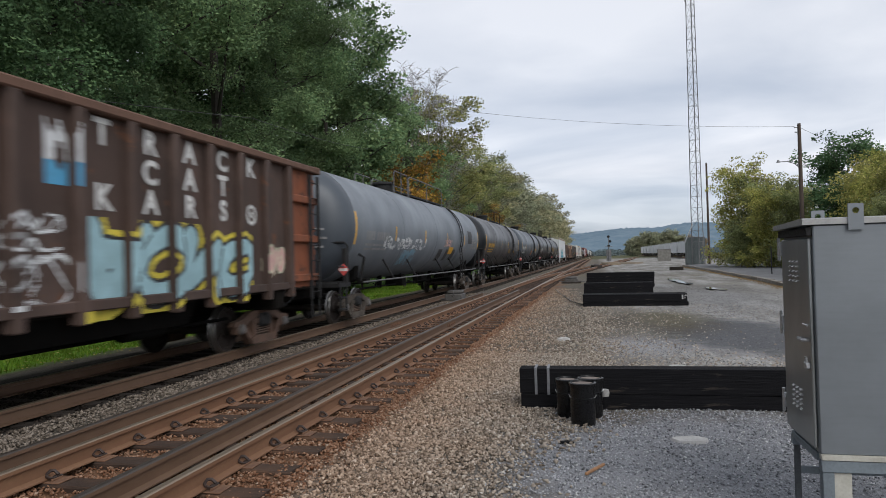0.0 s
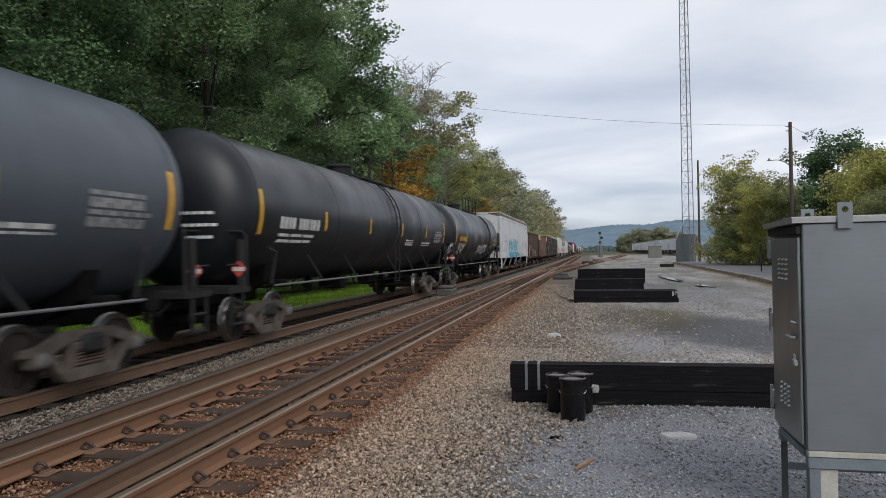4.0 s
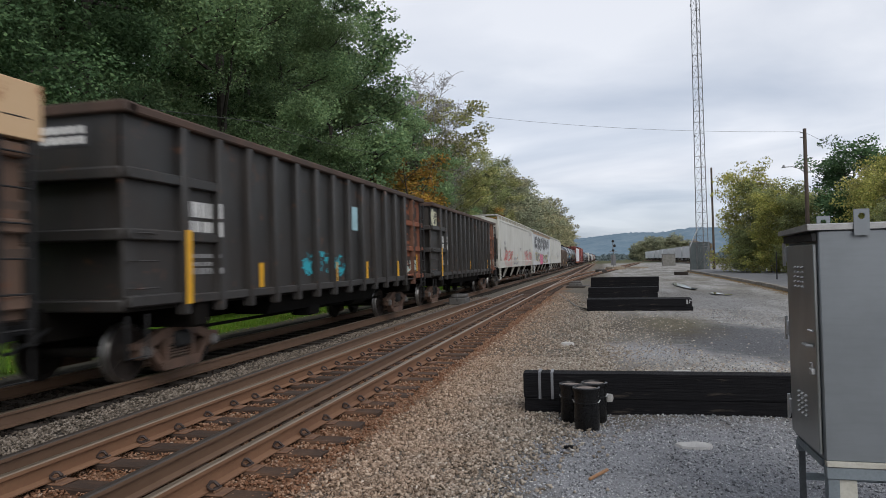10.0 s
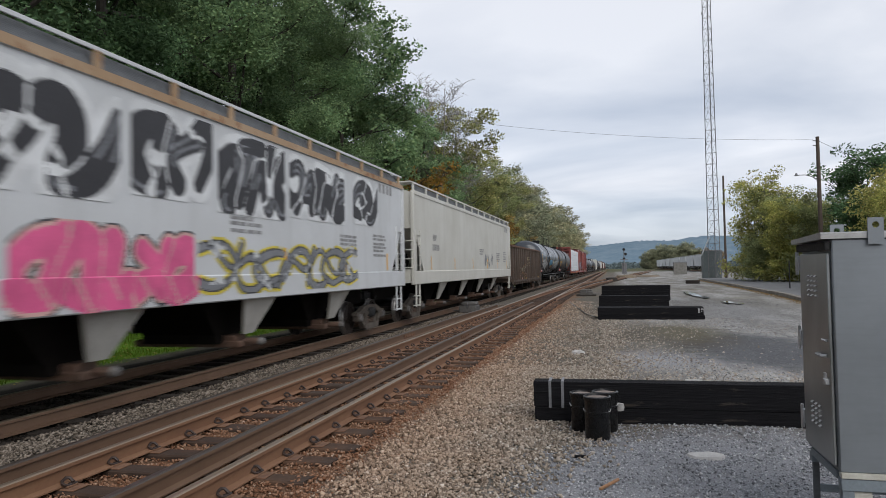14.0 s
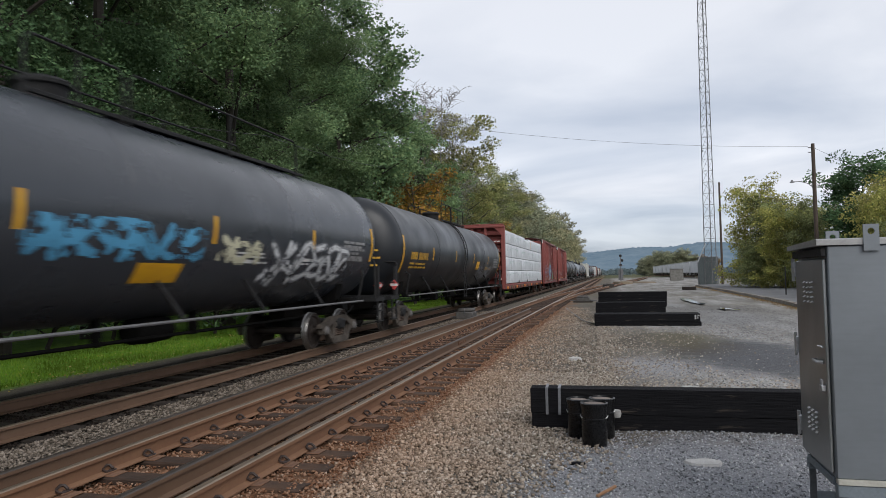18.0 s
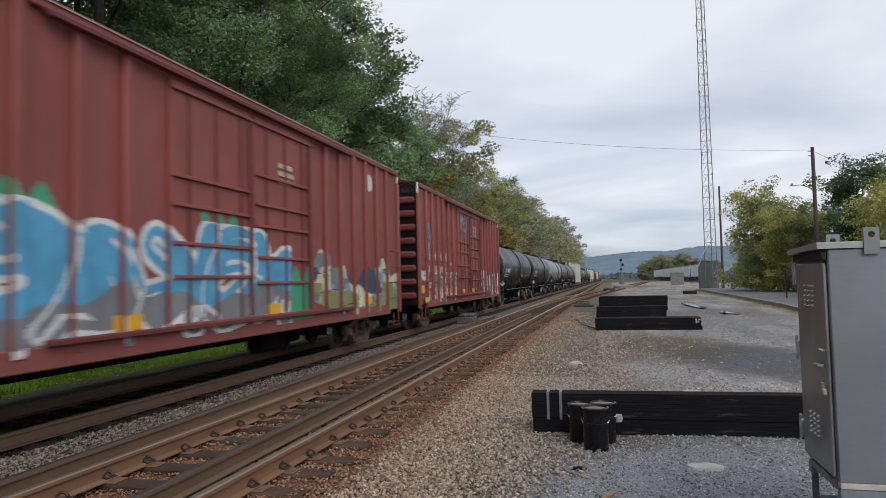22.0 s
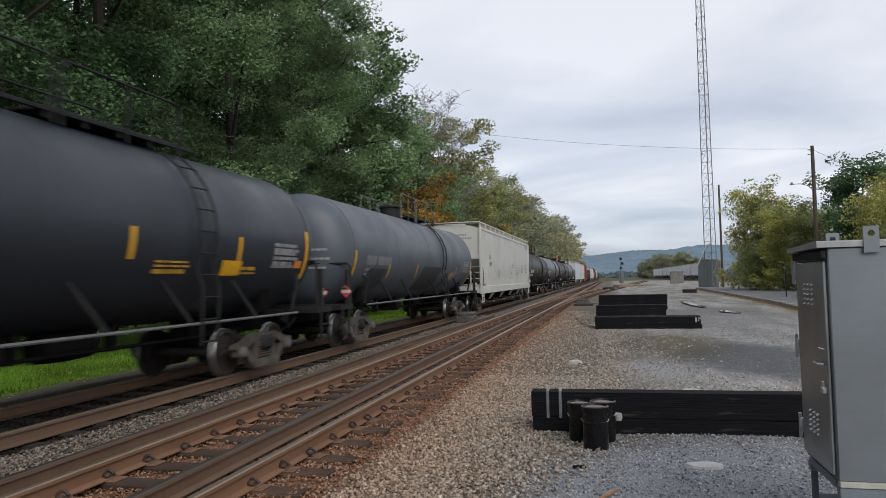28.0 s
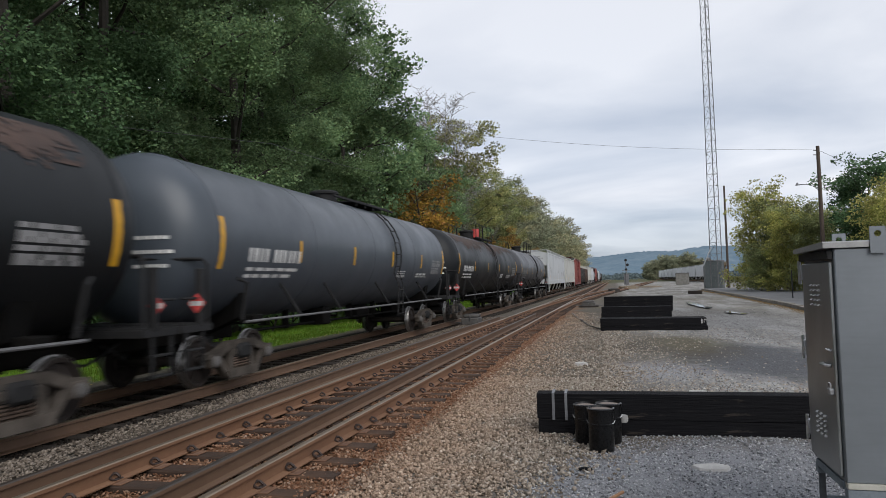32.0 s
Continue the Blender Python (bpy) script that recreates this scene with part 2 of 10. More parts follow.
M["gon_tan"] = car_paint("rust_browned_taupe_paint", (0.150, 0.092, 0.064), (0.098, 0.060, 0.043), (0.20, 0.08, 0.035), 0.6, 0.8, streak=0.7, rust_at=0.56)
M["gon_umber"] = car_paint("umber_gondola_paint", (0.082, 0.058, 0.044), (0.052, 0.040, 0.033), (0.12, 0.055, 0.025), 0.6, 0.8, streak=0.6, rust_at=0.62, dust=0.35)
M["gon_black"] = car_paint("black_gondola_paint", (0.021, 0.021, 0.021), (0.040, 0.032, 0.027), (0.10, 0.048, 0.028), 0.6, 0.55, streak=0.7, rust_at=0.60, dust=0.45)
M["gon_orange"] = car_paint("rusty_orange_panel", (0.27, 0.078, 0.030), (0.12, 0.045, 0.024), (0.035, 0.018, 0.013), 0.75, 0.75, streak=0.8, rust_at=0.55)
M["gon_peach"] = car_paint("peach_primer_panel", (0.64, 0.45, 0.27), (0.54, 0.34, 0.18), (0.30, 0.11, 0.04), 0.6, 0.75, streak=0.5, rust_at=0.56)
M["gon_post"] = car_paint("brown_post_paint", (0.165, 0.070, 0.038), (0.085, 0.052, 0.042), (0.05, 0.03, 0.022), 0.8, 0.8, streak=0.8, rust_at=0.6)
M["top_umber"] = simple("umber_top_chord", (0.085, 0.050, 0.036), (0.04, 0.03, 0.025), 1.2, 0.85)
M["top_rust"] = simple("rusted_top_chord", (0.14, 0.075, 0.05), (0.08, 0.045, 0.032), 3.0, 0.85)
# soot black that also paints in shade on hopper slopes and end sheets
M["gon_bottom"] = simple("sooty_shaded_underframe", (0.008, 0.007, 0.0065), (0.015, 0.013, 0.011), 4.0, 0.9, spec=0.08)
M["box_red"] = car_paint("oxide_red_boxcar_paint", (0.265, 0.066, 0.056), (0.19, 0.062, 0.054), (0.12, 0.045, 0.03), 0.6, 0.65, streak=0.65, rust_at=0.68)
# box_red darkened: shade on car ends and in recesses painted in
M["box_red_dark"] = simple("shaded_red_end_paint", (0.15, 0.03, 0.025), (0.10, 0.022, 0.02), 3.0, 0.7)
M["box_roof"] = simple("galvanised_roof", (0.32, 0.31, 0.29), (0.2, 0.19, 0.175), 2.0, 0.5, 0.4)
M["wrap"] = None


# ---- mesh building ----
class MB:
    """Gathers faces for one mesh; finish with ob()."""

    def __init__(self):
        self.v, self.f, self.mi = [], [], []

    def add(self, verts, faces, mi=0):
        o = len(self.v)
        self.v.extend(tuple(p) for p in verts)
        self.f.extend(tuple(i + o for i in f) for f in faces)
        self.mi.extend([mi] * len(faces))
        return self

    def box(self, x0, x1, y0, y1, z0, z1, bevel=0.0, mi=0, m=None):
        if bevel <= 0:
            vs = [(x, y, z) for x in (x0, x1) for y in (y0, y1) for z in (z0, z1)]
            fs = [(0, 1, 3, 2), (4, 6, 7, 5), (0, 4, 5, 1), (2, 3, 7, 6), (0, 2, 6, 4), (1, 5, 7, 3)]
        else:
            b, vs, idx = bevel, [], {}
            for i, x in enumerate((x0, x1)):
                for j, y in enumerate((y0, y1)):
                    for k, z in enumerate((z0, z1)):
                        sx, sy, sz = b * (1 - 2 * i), b * (1 - 2 * j), b * (1 - 2 * k)
                        for a, p in enumerate(((x, y + sy, z + sz), (x + sx, y, z + sz), (x + sx, y + sy, z))):
                            idx[i, j, k, a] = len(vs)
                            vs.append(p)
            g = lambda i, j, k, a: idx[i, j, k, a]
            fs = []
            for s in (0, 1):
                fs.append([g(s, 0, 0, 0), g(s, 0, 1, 0), g(s, 1, 1, 0), g(s, 1, 0, 0)][::(1 if s == 0 else -1)])
                fs.append([g(0, s, 0, 1), g(1, s, 0, 1), g(1, s, 1, 1), g(0, s, 1, 1)][::(1 if s == 0 else -1)])
                fs.append([g(0, 0, s, 2), g(0, 1, s, 2), g(1, 1, s, 2), g(1, 0, s, 2)][::(1 if s == 0 else -1)])
            for p in (0, 1):
                for q in (0, 1):
                    e = (p + q) % 2
                    fs.append([g(p, q, 0, 0), g(p, q, 0, 1), g(p, q, 1, 1), g(p, q, 1, 0)][::(-1 if e else 1)])
                    fs.append([g(p, 0, q, 0), g(p, 1, q, 0), g(p, 1, q, 2), g(p, 0, q, 2)][::(-1 if e else 1)])
                    fs.append([g(0, p, q, 1), g(0, p, q, 2), g(1, p, q, 2), g(1, p, q, 1)][::(-1 if e else 1)])
                    for r in (0, 1):
                        fs.append([g(p, q, r, 0), g(p, q, r, 1), g(p, q, r, 2)][::(1 if (p + q + r) % 2 else -1)])
        if m is not None:
            vs = [m @ Vector(p) for p in vs]
        return self.add(vs, fs, mi)

    def tube(self, pts, r, n=8, mi=0, caps=True, r2=None):
        pts = [Vector(p) for p in pts]
        vs, fs, last = [], [], None
        for i, p in enumerate(pts):
            d = (pts[min(i + 1, len(pts) - 1)] - pts[max(i - 1, 0)]).normalized()
            u = last - d * last.dot(d) if last is not None else d.orthogonal()
            u = u.normalized() if u.length > 1e-6 else d.orthogonal().normalized()
            last, w = u, d.cross(u)
            rr = r if r2 is None else r + (r2 - r) * i / (len(pts) - 1)
            vs += [p + rr * (math.cos(2 * math.pi * k / n) * u + math.sin(2 * math.pi * k / n) * w) for k in range(n)]
        for i in range(len(pts) - 1):
            fs += [(i * n + k, i * n + (k + 1) % n, (i + 1) * n + (k + 1) % n, (i + 1) * n + k) for k in range(n)]
        if caps:
            fs += [tuple(range(n - 1, -1, -1)), tuple(range((len(pts) - 1) * n, len(pts) * n))]
        return self.add(vs, fs, mi)

    def lathe(self, prof, axis="z", n=24, at=(0, 0, 0), mi=0, mis=None):
        """Turns a profile of (radius, height) round an axis."""
        vs, fs, ms = [], [], []
        for r, h in prof:
            for k in range(n):
                a = 2 * math.pi * k / n
                c, s = r * math.cos(a), r * math.sin(a)
                p = {"z": (c, s, h), "y": (s, h, c), "x": (h, c, s)}[axis]
                vs.append((p[0] + at[0], p[1] + at[1], p[2] + at[2]))
        for i in range(len(prof) - 1):
            fs += [(i * n + k, i * n + (k + 1) % n, (i + 1) * n + (k + 1) % n, (i + 1) * n + k) for k in range(n)]
            ms += [mis[i] if mis else mi] * n
        o = len(self.v)
        self.v.extend(vs)
        self.f.extend(tuple(i + o for i in f) for f in fs)
        self.mi.extend(ms)
        return self

    def prism(self, poly, axis, a, b, mi=0):
        """Extrudes a flat outline along an axis from a to b; the outline is in the other two axes, in order."""
        put = {"x": lambda p, h: (h, p[0], p[1]), "y": lambda p, h: (p[0], h, p[1]), "z": lambda p, h: (p[0], p[1], h)}[axis]
        area = sum(p[0] * q[1] - q[0] * p[1] for p, q in zip(poly, poly[1:] + poly[:1]))
        if (area > 0) == (axis == "y"):
            poly = poly[::-1]
        n = len(poly)
        vs = [put(p, a) for p in poly] + [put(p, b) for p in poly]
        fs = [tuple(range(n - 1, -1, -1)), tuple(range(n, 2 * n))] + [(i, (i + 1) % n, n + (i + 1) % n, n + i) for i in range(n)]
        return self.add(vs, fs, mi)

    def mesh(self, name, mats, smooth=True, angle=38):
        me = bpy.data.meshes.new(name)
        me.from_pydata(self.v, [], self.f)
        for m in mats if isinstance(mats, (list, tuple)) else [mats]:
            me.materials.append(m)
        if len(me.materials) > 1:
            me.polygons.foreach_set("material_index", self.mi)
        if smooth:
            me.polygons.foreach_set("use_smooth", [True] * len(me.polygons))
            me.set_sharp_from_angle(angle=radians(angle))
        me.update()
        return me

    def ob(self, name, mats, parent=None, label="", smooth=True, at=None, angle=38):
        return put_mesh(name, self.mesh(name, mats, smooth, angle), parent, label, at)


def put_mesh(name, me, parent=None, label="", at=None):
    ob = new(name, me)
    if parent is not None:
        ob.parent = parent
    if at is not None:
        ob.matrix_basis = at if isinstance(at, Matrix) else Matrix.Translation(at)
    if label:
        tagged(ob, label)
    return ob


def thing(name, label, category, at=None, group="", kind=""):
    ob = new(name)
    ob.empty_display_size = 0.3
    if at is not None:
        ob.matrix_basis = at if isinstance(at, Matrix) else Matrix.Translation(at)
    return tagged(ob, label, category, group, kind)


def shards(name, count, place, size, mat, seed):
    """Loose broken stone as one mesh: sharp three-sided lumps lying every way up."""
    rng = np.random.default_rng(seed)
    P = place(rng, count)
    count = len(P)
    base = np.array([(1, 0, 0), (-0.5, 0.87, 0), (-0.5, -0.87, 0), (0, 0, 0.8), (0, 0, -0.8)])
    V = base[None] * rng.uniform(0.65, 1.2, (count, 5, 1)) + rng.uniform(-0.3, 0.3, (count, 5, 3))
    V *= rng.uniform(size[0], size[1], count)[:, None, None] * rng.uniform(0.75, 1.2, (count, 1, 3))
    q = rng.normal(0, 1, (count, 4))
    w, x, y, z = (q / np.linalg.norm(q, axis=1)[:, None]).T
    R = np.stack([1 - 2 * (y * y + z * z), 2 * (x * y - z * w), 2 * (x * z + y * w),
                  2 * (x * y + z * w), 1 - 2 * (x * x + z * z), 2 * (y * z - x * w),
                  2 * (x * z - y * w), 2 * (y * z + x * w), 1 - 2 * (x * x + y * y)], 1).reshape(count, 3, 3)
    V = np.einsum("nij,nkj->nki", R, V)
    V[:, :, 2] *= 0.8
    V += P[:, None, :]
    tri = np.array([(0, 1, 3), (1, 2, 3), (2, 0, 3), (1, 0, 4), (2, 1, 4), (0, 2, 4)])
    F = (tri[None] + 5 * np.arange(count)[:, None, None]).reshape(-1, 3)
    me = bpy.data.meshes.new(name)
    me.vertices.add(count * 5)
    me.vertices.foreach_set("co", V.reshape(-1))
    me.loops.add(len(F) * 3)
    me.loops.foreach_set("vertex_index", F.reshape(-1).astype(np.int32))
    me.polygons.add(len(F))
    me.polygons.foreach_set("loop_start", np.arange(0, len(F) * 3, 3, dtype=np.int32))
    me.materials.append(mat)
    me.update()
    me.validate()
    return put_mesh(name, me)


def stones(name, count, place, size, mat, seed, parent=None, flat=0.7):
    """Loose broken stone as one mesh: squashed, jittered octahedra."""
    rng = np.random.default_rng(seed)
    base = np.array([(1, 0, 0), (-1, 0, 0), (0, 1, 0), (0, -1, 0), (0, 0, 1)], float)
    tri = np.array([(0, 2, 4), (2, 1, 4), (1, 3, 4), (3, 0, 4)])
    P = place(rng, count)
    count = len(P)
    s = rng.uniform(size[0], size[1], count)[:, None, None]
    V = base[None] * rng.uniform(0.6, 1.15, (count, 5, 1)) + rng.uniform(-0.25, 0.25, (count, 5, 3))
    V = V * s
    V[:, :4, 2] -= s[:, :, 0] * 0.35
    V[:, :, 2] *= flat
    a = rng.uniform(0, 2 * math.pi, count)
    ca, sa = np.cos(a)[:, None], np.sin(a)[:, None]
    X = V[:, :, 0] * ca - V[:, :, 1] * sa
    Y = V[:, :, 0] * sa + V[:, :, 1] * ca
    V[:, :, 0], V[:, :, 1] = X, Y
    tilt = rng.uniform(-0.5, 0.5, count)[:, None]
    V[:, :, 2] += V[:, :, 0] * tilt * 0.6
    V += P[:, None, :]
    F = (tri[None] + 5 * np.arange(count)[:, None, None]).reshape(-1, 3)
    me = bpy.data.meshes.new(name)
    me.vertices.add(count * 5)
    me.vertices.foreach_set("co", V.reshape(-1))
    me.loops.add(len(F) * 3)
    me.loops.foreach_set("vertex_index", F.reshape(-1).astype(np.int32))
    me.polygons.add(len(F))
    me.polygons.foreach_set("loop_start", np.arange(0, len(F) * 3, 3, dtype=np.int32))
    me.materials.append(mat)
    me.update()
    me.validate()
    return put_mesh(name, me, parent)


# ---- ground ----
XB, ZB = -3.93, 0.19      # near track: centre and rail top
XT, ZT = -7.60, 0.17      # far track, with the train
HALF = 0.755              # half the distance between rail centres


def ground_material():
    n = Nodes("yard_gravel_rust_and_grass")
    X, Y, Z = n.xyz()
    wob = n.math("SUBTRACT", n.noise(0.45, 5.0, 0.6), 0.5)
    wob2 = n.math("SUBTRACT", n.noise(2.6, 4.0, 0.6), 0.5)
    xw = n.math("ADD", X, n.math("ADD", n.math("MULTIPLY", wob, 1.6), n.math("MULTIPLY", wob2, 0.5)))
    def blob(cx, cy, rx, ry, soft=0.25):
        dx = n.math("DIVIDE", n.math("SUBTRACT", X, cx), rx)
        dy = n.math("DIVIDE", n.math("SUBTRACT", Y, cy), ry)
        d = n.math("SQRT", n.math("ADD", n.math("MULTIPLY", dx, dx), n.math("MULTIPLY", dy, dy)))
        d = n.math("ADD", d, n.math("ADD", n.math("MULTIPLY", wob, 0.55), n.math("MULTIPLY", wob2, 0.45)))
        return n.ramp(d, [(max(0.0, 0.62 - soft), 1.0), (0.62 + soft, 0.0)])
    cells = n.voronoi(34.0, "Color")
    grey = n.noise(60.0, 3.0)
    pebble = n.mix(0.55, n.ramp(grey, [(0.3, (0.06, 0.052, 0.044)), (0.7, (0.19, 0.17, 0.145))]), n.ramp(cells, [(0.1, (0.08, 0.07, 0.06)), (0.9, (0.24, 0.215, 0.185))]))
    packed = n.ramp(n.math("ADD", n.math("MULTIPLY", n.noise(14.0, 6.0, 0.7, stretch=(1.0, 0.22, 1.0)), 0.6), n.math("MULTIPLY", n.noise(0.9, 5.0, 0.6, stretch=(1.0, 0.12, 1.0)), 0.4)), [(0.36, (0.16, 0.153, 0.142)), (0.5, (0.315, 0.308, 0.295)), (0.63, (0.45, 0.44, 0.425))])
    col = n.mix(n.math("MULTIPLY", n.span(xw, 0.6, 60.0, 0.7), n.span(Y, 10.5, 400.0, 2.0)), pebble, packed)
    fine = n.ramp(n.noise(110.0, 3.0), [(0.3, (0.16, 0.165, 0.18)), (0.7, (0.38, 0.392, 0.415))])
    # finer bluish stone in front, a worn pale spread, dark fines and olive soil further up
    col = n.mix(n.math("MULTIPLY", blob(1.35, 6.2, 3.4, 3.0, 0.12), 0.85), col, fine)
    col = n.mix(n.math("MULTIPLY", blob(0.85, 14.2, 1.7, 2.2), 0.8), col, n.ramp(n.noise(60.0, 3.0), [(0.3, (0.23, 0.236, 0.25)), (0.7, (0.37, 0.377, 0.395))]))
    slate = n.ramp(n.noise(30.0, 4.0), [(0.3, (0.055, 0.057, 0.064)), (0.7, (0.15, 0.154, 0.166))])
    col = n.mix(n.math("MULTIPLY", blob(2.95, 16.4, 2.5, 5.8, 0.2), 0.92), col, slate)
    soil = n.ramp(n.noise(24.0, 4.0), [(0.3, (0.05, 0.045, 0.036)), (0.7, (0.125, 0.108, 0.08))])
    col = n.mix(n.math("MULTIPLY", blob(1.2, 19.4, 2.6, 5.6), 0.85), col, soil)
    col = n.mix(n.math("MULTIPLY", blob(1.9, 20.0, 1.4, 3.6), 0.5), col, (0.135, 0.12, 0.075))
    col = n.mix(n.math("MULTIPLY", blob(4.2, 33.0, 3.0, 17.0), 0.6), col, n.ramp(n.noise(9.0, 5.0), [(0.3, (0.13, 0.131, 0.135)), (0.7, (0.24, 0.242, 0.248))]))
    worn = n.math("MULTIPLY", n.ramp(n.noise(0.5, 6.0, 0.65, stretch=(1.0, 0.25, 1.0)), [(0.42, 0.0), (0.58, 1.0)]), n.span(Y, 30.0, 300.0, 8.0))
    col = n.mix(n.math("MULTIPLY", worn, 0.6), col, (0.13, 0.118, 0.095))
    olive = n.math("MULTIPLY", n.ramp(n.noise(0.35, 5.0), [(0.55, 0.0), (0.66, 1.0)]), n.span(Y, 40.0, 200.0, 12.0))
    col = n.mix(n.math("MULTIPLY", olive, 0.55), col, (0.15, 0.13, 0.07))
    # rust round the near track
    rust = n.span(xw, -5.0, -2.35, 0.40)
    col = n.mix(n.math("MULTIPLY", rust, 0.8), col, n.ramp(n.noise(30.0, 4.0), [(0.3, (0.12, 0.055, 0.027)), (0.7, (0.30, 0.155, 0.082))]))
    # oily bed of the far track, darkened further to paint in the train's shadow
    oil_shade = n.span(xw, -10.4, -6.5, 0.35)
    col = n.mix(n.math("MULTIPLY", oil_shade, 0.82), col, n.ramp(n.noise(20.0), [(0.3, (0.007, 0.006, 0.0055)), (0.7, (0.028, 0.023, 0.02))]))
    # verge and lawn
    verge = n.span(xw, -400.0, -10.6, 0.5)
    col = n.mix(verge, col, n.ramp(n.noise(8.0), [(0.3, (0.075, 0.065, 0.05)), (0.7, (0.16, 0.145, 0.115))]))
    lawn = n.span(xw, -400.0, -11.7, 0.45)
    col = n.mix(lawn, col, n.ramp(n.noise(5.0, 5.0), [(0.3, (0.085, 0.18, 0.02)), (0.7, (0.16, 0.29, 0.035))]))
    # weeds and scrub well away from the tracks
    scrub = n.math("MAXIMUM", n.span(Y, 260.0, 6000.0, 40.0), n.span(xw, 30.0, 6000.0, 4.0))
    col = n.mix(scrub, col, n.ramp(n.noise(0.05, 5.0), [(0.3, (0.05, 0.065, 0.03)), (0.7, (0.12, 0.11, 0.06))]))
    h = n.math("ADD", n.math("MULTIPLY", n.voronoi(30.0), 1.0), n.math("MULTIPLY", n.noise(90.0), 0.5))
    n.bump(h, 0.8, 0.025)
    return n.done(col, 0.95, 0.0, 0.1)


M["ground"] = ground_material()


def ground_height(x, y):
    z = -0.055
    if x < -9.6:
        z -= 0.22 * min(1.0, (-9.6 - x) / 2.2)
    if -6.4 < x < -5.3:
        z += 0.02
    r = math.hypot(x, y)
    if y > -5 and r < 120:
        z += 0.028 * noise.noise((x * 0.55, y * 0.55, 0)) + 0.012 * noise.noise((x * 2.3, y * 2.3, 3))
    return z


def build_ground():
    xs = [-4000, -1500, -500, -150, -60, -30] + list(np.arange(-20, 20.1, 0.4)) + [26, 40, 80, 200, 600, 1500, 4000]
    ys = [-3000, -600, -120, -30, -10] + list(np.arange(-2, 30, 0.4)) + list(np.arange(30, 120, 2.0)) + [130, 160, 200, 260, 350, 500, 800, 1300, 2200, 4600]
    mb = MB()
    mb.v = [(x, y, ground_height(x, y)) for x in xs for y in ys]
    k = len(ys)
    mb.f = [(i * k + j, (i + 1) * k + j, (i + 1) * k + j + 1, i * k + j + 1) for i in range(len(xs) - 1) for j in range(k - 1)]
    mb.mi = [0] * len(mb.f)
    tagged(mb.ob("ground", M["ground"]), "grey gravel yard with rust-stained ballast and a green verge", "ground", kind="structure")


build_ground()


def gravel_mat(name, stops, tan=False):
    n = Nodes(name)
    col = n.ramp(n.island(), stops)
    if tan:
        # iron dust thins out away from the track
        x = n.math("ADD", n.xyz()[0], n.math("MULTIPLY", n.math("SUBTRACT", n.noise(1.1, 4.0), 0.5), 1.6))
        col = n.mix(n.math("MULTIPLY", n.span(x, -9.0, -1.45, 0.7), 0.75), col, (1.20, 0.95, 0.79), "MULTIPLY")
    col = n.mix(n.math("MULTIPLY", n.noise(40.0), 0.4), col, tuple(v * 0.5 for v in stops[0][1]))
    n.bump(n.noise(90.0), 0.3, 0.004)
    return n.done(col, 0.92, 0.0, 0.12)


M["gravel"] = gravel_mat("broken_grey_stone", [(0.0, (0.16, 0.13, 0.102)), (0.35, (0.315, 0.265, 0.215)), (0.7, (0.44, 0.38, 0.315)), (0.95, (0.50, 0.45, 0.38)), (1.0, (0.66, 0.63, 0.58))], True)
M["gravel_fine"] = gravel_mat("fine_blue_grey_stone", [(0.0, (0.11, 0.112, 0.12)), (0.4, (0.37, 0.376, 0.396)), (0.95, (0.58, 0.585, 0.605)), (1.0, (0.66, 0.66, 0.65))])
M["gravel_rust"] = gravel_mat("rust_stained_stone", [(0.0, (0.17, 0.080, 0.044)), (0.5, (0.31, 0.170, 0.105)), (0.9, (0.40, 0.255, 0.172)), (1.0, (0.50, 0.38, 0.29))])
M["gravel_pale"] = gravel_mat("clean_pale_ballast", [(0.0, (0.095, 0.078, 0.062)), (0.5, (0.235, 0.195, 0.158)), (1.0, (0.38, 0.325, 0.27))])


def spread(x0, x1, y0, y1, power=1.0, z=-0.045):
    """Places stones more thickly where the ground is seen from close by."""
    def place(rng, count):
        y = y0 + (y1 - y0) * rng.uniform(0, 1, count) ** power
        x = rng.uniform(x0, x1, count)
        return np.stack([x, y, np.array([ground_height(a, b) for a, b in zip(x, y)]) + 0.055 + z + rng.uniform(-0.006, 0.012, count)], 1)
    return place


def tan_edge(y):
    """How far the coarse tan stone reaches out from the track."""
    return np.interp(y, [0, 6, 8.5, 9.5, 14, 24, 30, 36], [-0.75, -0.8, -0.6, -0.1, 0.0, -0.15, -0.7, -1.4])


def yard_stones(y0, y1, power):
    def place(rng, count):
        y = y0 + (y1 - y0) * rng.uniform(0, 1, count) ** power
        x = rng.uniform(-2.75, 1.4, count)
        edge = tan_edge(y) + 0.22 * np.sin(y * 1.9) + rng.normal(0, 0.3, count)
        keep = (x < edge) & (x > -2.52 + np.abs(rng.normal(0, 0.30, count)))
        x, y = x[keep], y[keep]
        return np.stack([x, y, np.array([ground_height(a, b) for a, b in zip(x, y)]) + 0.006 + rng.uniform(-0.012, 0.016, len(x))], 1)
    return place


